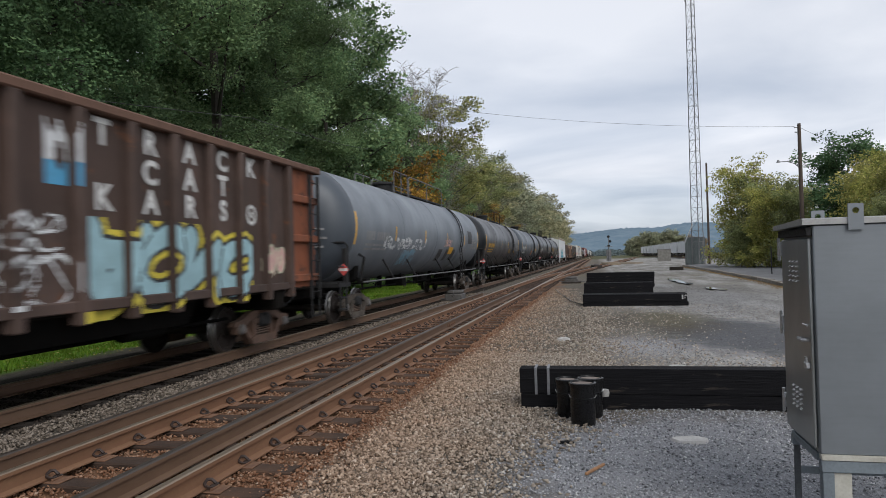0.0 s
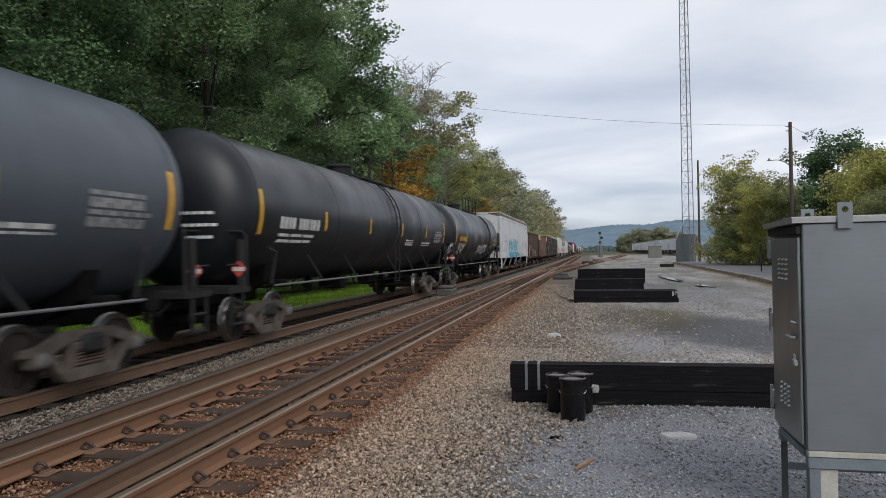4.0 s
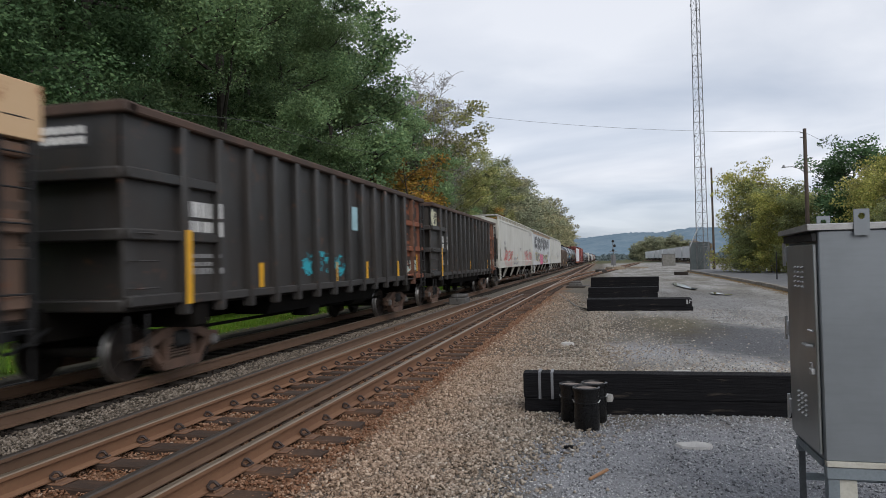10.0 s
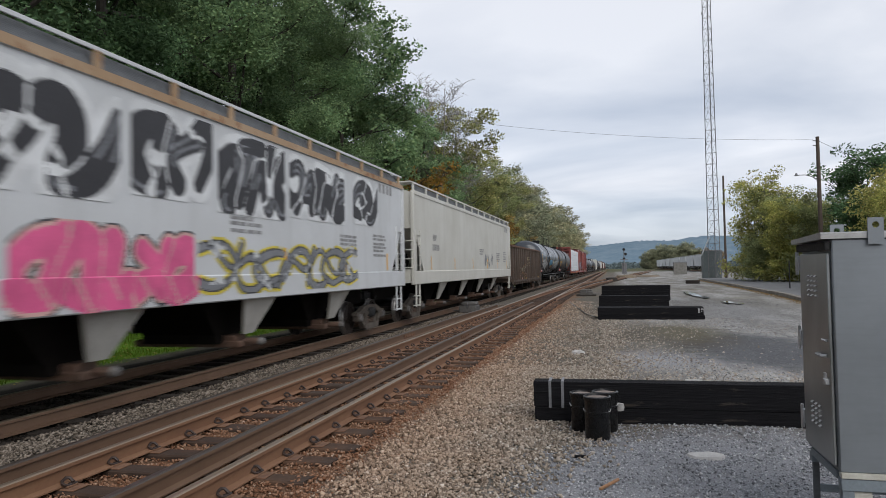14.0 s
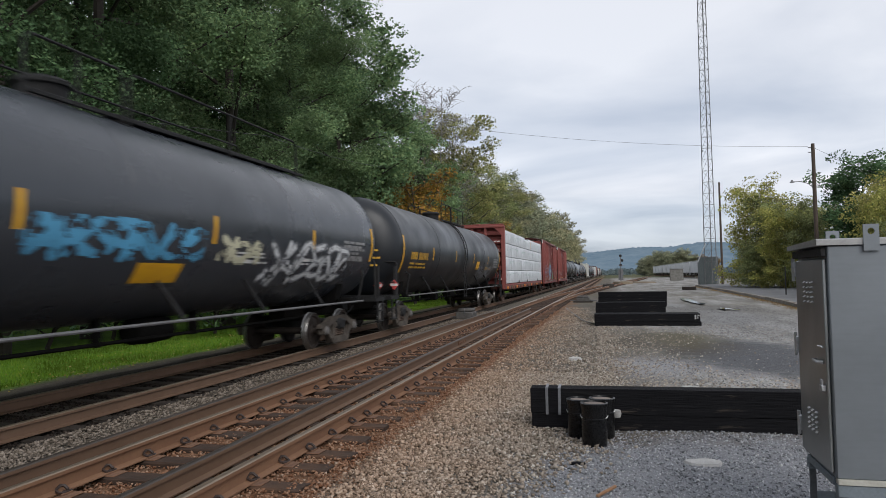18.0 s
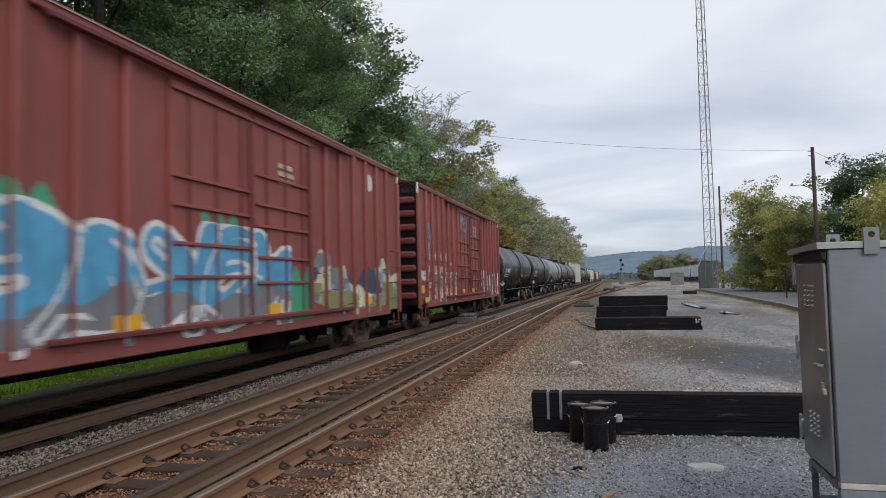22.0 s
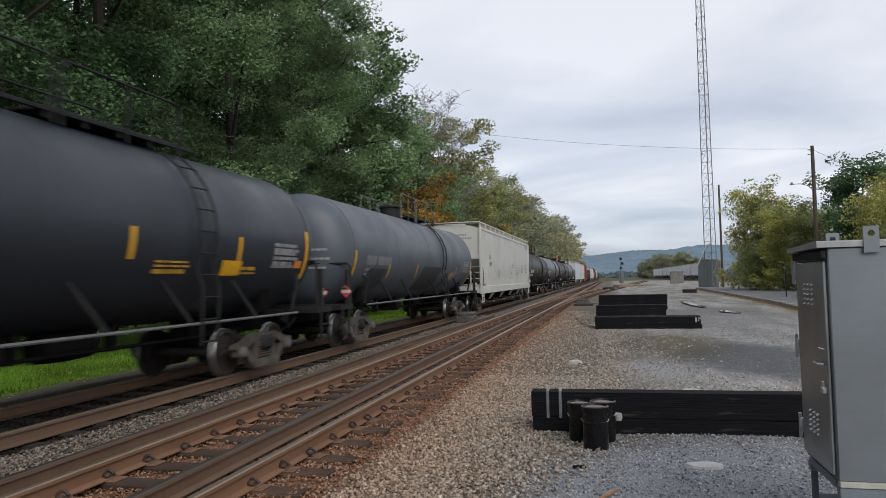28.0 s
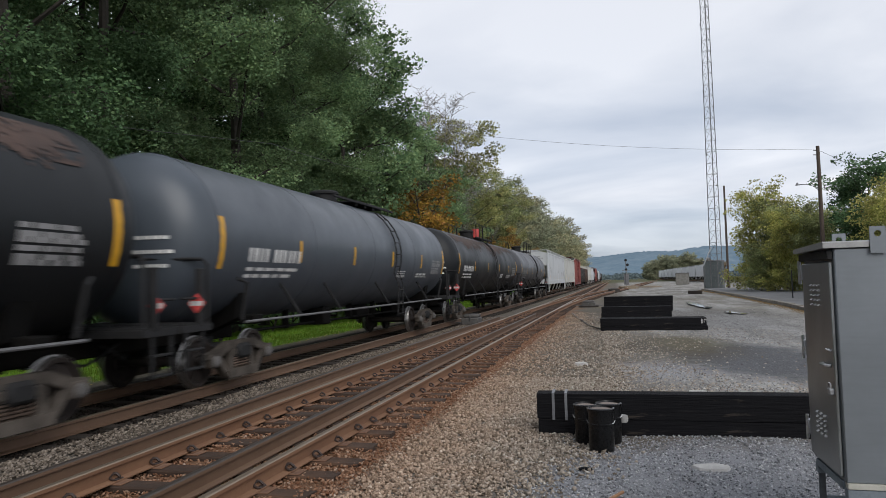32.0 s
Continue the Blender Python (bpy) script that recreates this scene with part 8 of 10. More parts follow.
decal("graffiti", car, ["spray_white", "spray_grey", "spray_black"], 2.75, h - 0.05, 0.88, 2.25, lambda U, V: np.where(V < 0.82 + 0.13 * np.sin(U * 14) + 0.06 * np.sin(U * 37), np.where(np.abs(np.sin(U * 17 + 2.2 * np.sin(V * 6))) < 0.10, 2, np.where(np.abs(np.sin(V * 9 + 1.5 * np.sin(U * 11))) < 0.08, 2, np.where(speckle(U * 9, V * 4, 1.0, 8) > 0.58, 1, 0))), -1), bs, 0.025, "white block graffiti with black seams")
decal("soot", car, ["soot"], -2.3, 2.3, 1.06, 2.1, lambda U, V: np.where(speckle(U * 26, V * 2.2, 1.0, 4) + 0.4 * (speckle(U * 9, V * 6, 1.0, 6) - 0.5) > 0.60 + 0.16 * V, 0, -1), lambda y, z: W - 0.010, 0.03, "sooty runs at the foot of the doors")
decal("marking", car, ["cream_mark"], 0.8, 1.5, 3.6, 4.1, word_bars(20, 3), lambda y, z: W + 0.0, 0.03)
decal("strip", car, ["yellow"], -h + 0.15, -h + 0.72, 1.26, 1.52, lambda U, V: np.zeros(U.shape, int), lambda y, z: bs(y, z) + 0.006, 0.05)
decal("strip", car, ["spray_yellow"], -h + 0.45, -h + 0.95, 0.94, 1.12, lambda U, V: np.zeros(U.shape, int), lambda y, z: W + 0.02, 0.05)
for y in (-4.3, -1.7, 0.3, 4.4, 7.2):
    decal("strip", car, ["yellow"], y, y + 0.5, 1.14, 1.30, lambda U, V: np.zeros(U.shape, int), lambda y, z: bs(y, z) + 0.006, 0.05)
run(20, car)
# 21 to 25: tanks of a smaller pattern
SMALL_R, SMALL_Z = 1.455, 2.475
for i, paint, lab, hd, mk, ly, rl in ((21, "tank_black", "black tank car with white marks and yellow strips", None, "white_mark", 0.2, False), (22, "tank_black", "black tank car with a grey patch on its head", None, "white_mark", 1.6, False),
                                      (23, "tank_pale", "pale blue-grey tank car with yellow strips", None, "grey_mark", 1.4, True), (24, "tank_coal", "long black tank car with yellow marks", None, "yellow_mark", 3.0, True),
                                      (25, "tank_lead", "grey tank car with sooty belly stains", None, "grey_mark", 2.0, True)):
    c, h = slot(i)
    car, tank = tank_car(h + 0.1, M[paint], lab, hd, mark=mk, seed=i, ladder_y=ly, rails=rl, R=SMALL_R, zc=SMALL_Z, strip_drop={22: 0.32, 25: 0.38}.get(i, 0.1), strip_long=0.12, placard="white_mark" if i < 23 else "red_flag")
    ts = tank_surf(0.010, SMALL_R, SMALL_Z)
    if i in (21, 22):
        for x0, z0 in ((0.45, 2.05), (0.45, 1.84)):
            yh = -(h + 0.1) - 0.72 * math.sqrt(max(0.0, 1 - (math.hypot(x0 + 0.4, z0 - SMALL_Z) / SMALL_R) ** 3.2)) - 0.015
            yg = -(h + 0.1) - 0.72 * math.sqrt(max(0.0, 1 - (math.hypot(x0, z0 - SMALL_Z) / SMALL_R) ** 3.2)) - 0.015
            MB().add([(x0, yg, z0), (x0 + 0.4, yh, z0), (x0 + 0.4, yh, z0 + 0.17), (x0, yg, z0 + 0.17)], [(0, 1, 2, 3)]).ob("head_label", M["orange_dull"], tank, "dull orange label", smooth=False)
    if i == 21:
        decal("patch", tank, ["yellow"], 1.6, 2.3, 1.2, 1.75, lambda U, V: np.where(np.hypot(U - 0.5, V - 0.5) < 0.5, 0, -1), ts, 0.04)
    if i == 22:
        hp = MB()
        top = lambda x, z: -(h + 0.1) - 0.72 * math.sqrt(max(0.0, 1 - (math.hypot(x, z - SMALL_Z) / SMALL_R) ** 3.2)) - 0.014
        for k in range(4):
            for j in range(4):
                xs, zs = (0.55 + 0.15 * k, 0.70 + 0.15 * k), (2.84 + 0.12 * j, 2.96 + 0.12 * j)
                hp.add([(xs[0], top(xs[0], zs[0]), zs[0]), (xs[1], top(xs[1], zs[0]), zs[0]), (xs[1], top(xs[1], zs[1]), zs[1]), (xs[0], top(xs[0], zs[1]), zs[1])], [(0, 1, 2, 3)])
        hp.ob("patch", M["grey_patch"], tank, "grey painted-over square")
    if i == 24:
        decal("patch", tank, ["yellow"], 3.6, 4.2, 1.8, 2.05, lambda U, V: np.zeros(U.shape, int), ts, 0.05)
        decal("patch", tank, ["orange_mark"], 6.2, 6.5, 1.95, 2.1, lambda U, V: np.zeros(U.shape, int), ts, 0.05)
    if i == 25:
        for y0, y1, za, zb, lean in ((-1.15, 1.75, 1.32, 2.12, 0.16), (2.45, 3.15, 1.34, 1.90, 0.5), (-6.4, -4.6, 1.4, 2.0, 0.2)):
            decal("patch", tank, ["coal_patch"], y0, y1, za, zb, lambda U, V, k=lean: np.where((U > k * (1 - V) * 0.2 + 0.03 * np.sin(V * 19)) & (U > k * V) & (U < 1 - k * 0.6 * (1 - V) - 0.03 * np.sin(V * 13)), 0, -1), ts, 0.04, "dark painted-over patch")
        decal("patch", tank, ["rust_wash"], 3.35, 4.15, 1.62, 1.92, lambda U, V: np.zeros(U.shape, int), tank_surf(0.014, SMALL_R, SMALL_Z), 0.05)
    run(i, car)
# 26: cream hopper with faint green tags
c, h = slot(26)
car, shell = covered_hopper(h, M["hopper_cream"], "cream covered hopper with faint green tags", 26, "plain", (0.93, 1.30))
for y, sd in ((-6.2, 121), (-3.6, 122), (-0.6, 123), (2.2, 124)):
    decal("graffiti", shell, ["faint_green" if sd < 123 else "spray_grey"], y, y + 2.2, 1.5, 2.6, piece({121: ("snake", "hook", "zig"), 122: ("tent", "post"), 123: ("eye", "hook"), 124: ("tent", "fork")}[sd], 2.0, 0.06 if sd < 123 else 0.035, 0, None, 0.02, None, None, 0.3, 0.3, 0.3, sd), hs, 0.02, "thin green tag")
run(26, car)
for i, paint, lab, mk, ly, red in ((27, "tank_brown", "black tank car with a rusty brown crown", "white_mark", 2.6, False), (28, "tank_slate", "slate-grey tank car with white marks", "white_mark", 1.8, False), (29, "tank_brown", "black tank car with a red valve cover", "white_mark", 0.5, True), (30, "tank_purple", "purple-grey tank car with sooty streaks", "grey_mark", 1.0, False)):
    c, h = slot(i)
    car, tank = tank_car(h + 0.1, M[paint], lab, mark=mk, seed=i, ladder_y=ly, red_valve=red, rails=i != 28, R=SMALL_R, zc=SMALL_Z)
    if paint == "tank_brown":
        decal("rust_patch", tank, ["crown_rust"], -h + 0.4, h - 0.3, 2.92, 3.68, lambda U, V: np.where(V + 0.9 * (speckle(U * 16, V * 2.0, 1.0, i) - 0.5) + 0.9 * (speckle(U * 150, V * 14.0, 1.0, i + 1) - 0.5) + 0.5 * (speckle(U * 320, V * 30.0, 1.0, i + 2) - 0.5) > 0.56, 0, -1), ts, 0.035, "brown rust over the crown")
    run(i, car)
# cars far back in the train
for i in range(31, len(KINDS) + 1):
    c, h = slot(i)
    k = KINDS[i - 1]
    if k == "h":
        car = covered_hopper(h, M["hopper_white" if i % 2 else "hopper_cream"], "pale covered hopper far back in the train", i)[0]
    elif k == "g":
        car = gondola(h, 1.12, 3.7, 13, M["gon_brown" if i % 2 else "gon_black"], "brown gondola far back in the train", 1.2)[0]
    elif k == "b":
        car = boxcar(h, "red boxcar far back in the train", i)[0]
    else:
        car = tank_car(h + 0.1, M["tank_black" if i % 2 else "tank_grey"], "dark tank car far back in the train", seed=i)[0]
    run(i, car)


# ---- things in the yard ----
def timber_material():
    n = Nodes("black_creosoted_timber")
    grain = n.noise(7.0, 6.0, 0.65, stretch=(0.35, 7.0, 7.0))
    col = n.ramp(grain, [(0.3, (0.005, 0.005, 0.006)), (0.6, (0.012, 0.012, 0.0135)), (0.85, (0.040, 0.037, 0.034))])
    scuff = n.ramp(n.noise(2.4, 7.0, 0.7, stretch=(0.6, 3.0, 3.0)), [(0.60, 0.0), (0.70, 0.6)])
    col = n.mix(scuff, col, (0.09, 0.075, 0.062))
    n.bump(grain, 0.9, 0.02)
    return n.done(col, n.ramp(grain, [(0.3, 0.68), (0.7, 0.92)]), 0.0, 0.10)


M["timber"] = timber_material()
M["galv_bright"] = simple("bare_pressed_louvre", (0.36, 0.36, 0.355), (0.28, 0.28, 0.28), 9.0, 0.5, 0.5)
M["galv_blue"] = simple("blue_grey_galvanised_steel", (0.20, 0.235, 0.26), (0.14, 0.165, 0.185), 6.0, 0.6, 0.3)
M["galv_dull"] = simple("dull_dark_galvanised_steel", (0.11, 0.12, 0.13), (0.075, 0.08, 0.085), 6.0, 0.65, 0.3)
M["cream_steel"] = simple("cream_painted_steel", (0.52, 0.51, 0.45), (0.36, 0.34, 0.29), 6.0, 0.6)
M["strap_dull"] = simple("dull_steel_strap", (0.22, 0.23, 0.245), (0.13, 0.13, 0.14), 9.0, 0.5, 0.3)
M["galv"] = simple("dull_galvanised_steel", (0.21, 0.21, 0.215), (0.13, 0.13, 0.135), 4.0, 0.6, 0.4)
M["strap"] = simple("galvanised_strap", (0.52, 0.53, 0.54), (0.36, 0.36, 0.37), 9.0, 0.4, 0.6)


M["pale_mark"] = simple("white_chalk_paint", (0.4, 0.4, 0.4), (0.2, 0.2, 0.2), 20.0, 0.8)


def timber_mesh(r, length, w, h):
    mb = MB()
    cuts = [0, 0.015] + [length * t for t in (0.15, 0.3, 0.45, 0.6, 0.75, 0.9)] + [length - 0.015, length]
    c = 0.006
    prof = [(c, 0), (w - c, 0), (w, c), (w, h - c), (w - c, h), (c, h), (0, h - c), (0, c)]
    vs = []
    for i, x in enumerate(cuts):
        s = 0.005 if i in (0, len(cuts) - 1) else 0.0
        vs += [(x, min(max(p + r.uniform(-0.004, 0.004), s), w - s), min(max(q + r.uniform(-0.004, 0.004), s), h - s)) for p, q in prof]
    m = len(prof)
    fs = [(i * m + k, (i + 1) * m + k, (i + 1) * m + (k + 1) % m, i * m + (k + 1) % m) for i in range(len(cuts) - 1) for k in range(m)]
    fs += [tuple(range(m)), tuple((len(cuts) - 1) * m + k for k in range(m - 1, -1, -1))]
    mb.add(vs, [f[::-1] for f in fs])
    return mb


def timber_stack(label, at, turn, length, rows, deep, w, seed, straps=()):
    r = random.Random(seed)
    st = thing("timber_stack", label, "timber stack", Matrix.Translation(at) @ pose(0, 0, 0, 0, 0, turn), group="stacks of new sleepers")
    H = 0.0
    for j, h in enumerate(rows):
        for k in range(deep if j < len(rows) - 1 or deep > 2 else 1):
            timber_mesh(r, length - abs(r.uniform(0, 0.06)), w - 0.008, h - 0.004).ob("timber", M["timber"], st, smooth=False, at=(r.uniform(-0.02, 0.02), k * w + r.uniform(-0.006, 0.006) - (0.012 if j else 0), H))
        H += h
    for x in straps:
        sp = MB().box(x - 0.016, x + 0.016, -0.022, -0.016, 0.36 * H, H + 0.006).box(x - 0.016, x + 0.016, -0.022, min(deep * w, 0.27), H + 0.002, H + 0.008)
        sp.ob("strap", M["strap_dull"], st, "bright steel strap")
    return st


timber_stack("pile of long black creosoted sleepers with steel straps", (-0.97, 8.36, -0.07), 1.2, 4.3, (0.19, 0.305), 2, 0.26, 2, (0.185, 0.335))
low_stack = timber_stack("low pile of black creosoted sleepers", (-0.57, 24.6, -0.08), -0.6, 3.57, (0.18, 0.27), 4, 0.26, 3)
for x, ch in ((3.36, "1"), (3.47, "3")):
    lt = letter(ch, 0.17, 0, 0, 0, M["pale_mark"], low_stack)
    lt.matrix_basis = Matrix.Translation((x, -0.024, 0.33)) @ Matrix.Rotation(radians(90), 4, "X")
timber_stack("pile of black creosoted sleepers", (-0.60, 29.0, -0.08), -0.5, 2.8, (0.2, 0.24, 0.24), 3, 0.26, 4)
timber_stack("pile of black creosoted sleepers", (-0.66, 38.6, -0.08), -6.0, 3.6, (0.2, 0.2, 0.2, 0.25), 3, 0.26, 5)


# buckets beside the pile
M["bucket"] = simple("glossy_black_pail", (0.005, 0.005, 0.006), (0.009, 0.009, 0.009), 6.0, 0.3, vary=0, spec=0.3)
M["bucket_top"] = simple("dusty_rust_lid", (0.23, 0.19, 0.165), (0.13, 0.10, 0.085), 9.0, 0.75)


def bucket(x, y, r, h, lid):
    b = thing("pail", "glossy black steel pail with a " + lid + " lid", "pail", (x, y, -0.06), group="pails by the timber pile")
    MB().lathe([(0, 0), (r * 0.96, 0), (r, 0.02), (r, h * 0.62), (r + 0.006, h * 0.63), (r + 0.006, h * 0.66), (r, h * 0.67), (r, h - 0.03)], "z", 24).ob("body", M["bucket"], b)
    MB().lathe([(r + 0.012, h - 0.035), (r + 0.014, h), (r - 0.005, h + 0.008), (r - 0.012, h - 0.012), (0.0, h - 0.006)], "z", 24, mis=[0, 0, 0, 1]).ob("lid", [M["bucket"], M["bucket_top"]], b, lid + " lid")
    MB().tube([(math.cos(a) * (r + 0.012), -math.sin(a) * 0.06 - r * 0.2, h * 0.72 - math.sin(a) * 0.05) for a in np.linspace(0, math.pi, 9)], 0.005, 5).ob("handle", M["strap"], b, "thin wire handle")


bucket(-0.21, 7.60, 0.135, 0.46, "dented grey-brown")
bucket(-0.39, 7.98, 0.125, 0.43, "rust-pink")
bucket(-0.13, 8.02, 0.135, 0.44, "dull grey")
MB().lathe([(0.0, -0.05), (0.05, -0.04), (0.06, 0.0), (0.05, 0.04), (0.0, 0.05)], "z", 10, (0.025, 8.2, 0.17)).ob("rag", simple("pale_cloth", (0.36, 0.355, 0.34), (0.22, 0.215, 0.21), 9.0, 0.9), None)
tagged(bpy.data.objects["rag"], "crumpled pale rag stuffed behind the pails", "rag")


def slab(name, label, at, sx, sy, h, seed, mat):
    r = random.Random(seed)
    n = 13
    ring = [(sx * math.cos(2 * math.pi * k / n) * r.uniform(0.8, 1.08), sy * math.sin(2 * math.pi * k / n) * r.uniform(0.8, 1.08)) for k in range(n)]
    mb = MB()
    vs = [(x, y, 0) for x, y in ring] + [(x * 0.9, y * 0.9, h * r.uniform(0.7, 1.0)) for x, y in ring] + [(x * 0.45, y * 0.45, h * r.uniform(0.9, 1.15)) for x, y in ring] + [(0, 0, h * 1.05)]
    fs = [(k, (k + 1) % n, n + (k + 1) % n, n + k) for k in range(n)] + [(n + k, n + (k + 1) % n, 2 * n + (k + 1) % n, 2 * n + k) for k in range(n)] + [(2 * n + k, 2 * n + (k + 1) % n, 3 * n) for k in range(n)]
    mb.add(vs, fs)
    return tagged(mb.ob(name, mat, at=at), label, "rock")


M["pale_rock"] = simple("pale_flat_stone", (0.50, 0.49, 0.47), (0.34, 0.33, 0.32), 7.0, 0.85)
slab("rock", "pale flat stone lying on the gravel", (0.83, 7.02, -0.06), 0.20, 0.13, 0.04, 1, M["pale_rock"])
slab("rock", "white chip of broken concrete on the gravel", (-0.78, 14.87, -0.05), 0.14, 0.12, 0.07, 2, M["pale_rock"])
slab("rock", "dark lump lying on the gravel", (-0.36, 6.78, -0.055), 0.09, 0.035, 0.03, 3, M["timber"])
slab("rock", "pale stone in front of the sleeper pile", (1.18, 11.4, -0.05), 0.16, 0.08, 0.05, 4, M["pale_rock"])
st = MB().box(-0.012, 0.012, -0.15, 0.15, 0.0, 0.022, 0.004).ob("wood_scrap", simple("weathered_orange_wood", (0.36, 0.19, 0.09), (0.24, 0.13, 0.07), 9.0, 0.8), at=Matrix.Translation((-0.08, 5.97, -0.05)) @ pose(0, 0, 0, 2, 3, -30))
tagged(st, "short split of orange-brown wood on the gravel", "wood scrap")
cb = MB().tube([(-2.3, 37.0, -0.02), (-1.9, 33.5, -0.03), (-1.5, 30.5, -0.02), (-1.1, 27.4, -0.03), (-0.7, 25.6, -0.02), (-0.4, 24.9, -0.02)], 0.022, 6)
tagged(cb.ob("cable", M["bucket"]), "black cable lying across the gravel", "cable")


# trackside cabinet on legs
def cabinet():
    n = Nodes("brushed_aluminium")
    brush = n.noise(4.0, 5.0, 0.6, stretch=(1.0, 1.0, 9.0))
    stain = n.noise(1.7, 5.0, 0.6)
    alu = n.done(n.mix(n.ramp(stain, [(0.35, 0.0), (0.7, 1.0)]), (0.215, 0.236, 0.256), (0.170, 0.187, 0.202)), n.ramp(brush, [(0.3, 0.45), (0.7, 0.62)]), 0.55)
    M["alu"] = alu
    n = Nodes("worn_aluminium_door")
    smear = n.noise(1.6, 6.0, 0.6, stretch=(1.0, 1.4, 0.8), dist=0.6)
    M["alu_door"] = n.done(n.mix(n.ramp(smear, [(0.35, 0.0), (0.65, 1.0)]), (0.235, 0.248, 0.25), (0.37, 0.385, 0.385)), n.ramp(smear, [(0.3, 0.26), (0.7, 0.44)]), 0.65)
    c = thing("signal_cabinet", "grey aluminium trackside cabinet with a louvred door, on legs", "cabinet")
    x0, x1, y0, y1, z0, z1 = 1.27, 2.55, 4.50, 5.16, 0.535, 1.93
    body = MB()
    body.box(x0, x1, y0, y1, z0 + 0.02, z1 + 0.010, 0.008)
    ob = body.ob("body", M["alu"], c)
    # the end door is a little proud of the case
    d = MB().box(x0 - 0.022, x0 - 0.001, y0 + 0.03, y1 - 0.02, z0 + 0.05, z1 - 0.07, 0.006)
    door = d.ob("door", M["alu_door"], c, "smeared aluminium door with louvres")
    for zb in (1.585, 0.765):
        for r_ in range(5):
            for k in range(3):
                y = y0 + 0.24 + k * 0.08
                z = zb + r_ * 0.031
                lv = MB()
                lv.add([(x0 - 0.0225, y, z), (x0 - 0.0225, y + 0.042, z), (x0 - 0.036, y + 0.038, z + 0.003), (x0 - 0.036, y + 0.004, z + 0.003), (x0 - 0.0225, y, z + 0.014), (x0 - 0.0225, y + 0.042, z + 0.014)], [(0, 1, 2, 3), (3, 2, 5, 4), (0, 3, 4), (1, 5, 2)])
                lv.ob("louvre", M["galv_bright"], door, smooth=False)
    for z in (0.70, 1.24, 1.75):
        MB().box(x0 - 0.035, x0 + 0.004, y1 - 0.015, y1 + 0.02, z, z + 0.10, 0.006).tube([(x0 - 0.03, y1 + 0.012, z - 0.03), (x0 - 0.03, y1 + 0.012, z + 0.13)], 0.011, 7).ob("hinge", M["strap"], c)
    hd = MB().tube([(x0 - 0.03, y0 + 0.06, 1.235), (x0 - 0.055, y0 + 0.08, 1.235), (x0 - 0.055, y0 + 0.18, 1.235), (x0 - 0.03, y0 + 0.20, 1.235)], 0.011, 7)
    hd.ob("handle", M["strap"], door, "bright pull handle")
    MB().tube([(x0 - 0.028, y0 + 0.07, 1.325), (x0 - 0.028, y0 + 0.16, 1.325)], 0.007, 6).ob("pin", M["strap"], door)
    lk = MB().box(x0 - 0.05, x0 - 0.02, y0 + 0.05, y0 + 0.10, 1.06, 1.10, 0.006).tube([(x0 - 0.04, y0 + 0.06, 1.10), (x0 - 0.04, y0 + 0.06, 1.13), (x0 - 0.04, y0 + 0.09, 1.13), (x0 - 0.04, y0 + 0.09, 1.10)], 0.006, 6)
    lk.ob("padlock", M["strap"], door, "small padlock")
    # hood with an overhanging drip edge
    hood = MB().prism([(y0 - 0.012, z1 + 0.012), (y0 - 0.012, z1 + 0.044), (y0 + 0.0, z1 + 0.052), (y1 + 0.03, z1 + 0.030), (y1 + 0.03, z1 + 0.0)], "x", x0 - 0.06, x1 + 0.05)
    hood.ob("hood", M["galv_bright"], c, "sheet hood with a drip edge")
    # dark strip that paints in the shaded gap beneath the hood
    MB().box(x0 - 0.035, x0 - 0.005, y0 + 0.01, y1 + 0.0, z1 - 0.055, z1 - 0.005, 0.004).ob("drip_rail", M["steel_dark"], c, "dark strip standing for the shaded gap under the hood")
    for x, y in ((x0 + 0.19, y0 - 0.018), (x0 + 0.19, y1 + 0.034)):
        # a plate with a round hole near its top
        turns = [k * math.pi / 8 for k in range(16)]
        reach = lambda a: 0.0425 / max(abs(math.cos(a)), abs(math.sin(a)))
        rim = [(0.0425 + reach(a) * math.cos(a), 0.115 + reach(a) * math.sin(a)) for a in turns]
        rim = [(p, 0.0 if q < 0.0726 else q) for p, q in rim]
        hole = [(0.0425 + 0.019 * math.cos(a), 0.115 + 0.019 * math.sin(a)) for a in turns]
        vs = [(p, y_, q) for y_ in (-0.004, 0.004) for ring_ in (rim, hole) for p, q in ring_]
        fs = []
        for k in range(16):
            j = (k + 1) % 16
            fs += [(k, j, 16 + j, 16 + k), (32 + j, 32 + k, 48 + k, 48 + j), (j, k, 32 + k, 32 + j), (16 + k, 16 + j, 48 + j, 48 + k)]
        lug = MB().add(vs, fs)
        lug.ob("lifting_eye", M["alu"], c, "lifting plate with a round hole", at=Matrix.Translation((x, y, z1 - 0.026)))
    # stand: pale sill strip, channel beams and angle legs
    MB().box(x0 + 0.005, x1 + 0.01, y0 - 0.012, y0 + 0.04, z0 - 0.012, z0 + 0.022, 0.003).ob("sill_strip", M["cream_steel"], c, "pale painted sill strip")
    for y in (y0 + 0.01, y1 - 0.04):
        MB().box(x0 + 0.004, x1 + 0.01, y - 0.015, y + 0.045, z0 - 0.085, z0 - 0.013, 0.004).ob("base_rail", M["galv_blue"], c, "galvanised channel beam")
    MB().box(x0 - 0.004, x0 + 0.03, y0 + 0.056, y1 - 0.056, z0 - 0.03, z0 + 0.018, 0.003).ob("base_rail", M["galv_blue"], c, "galvanised channel beam")
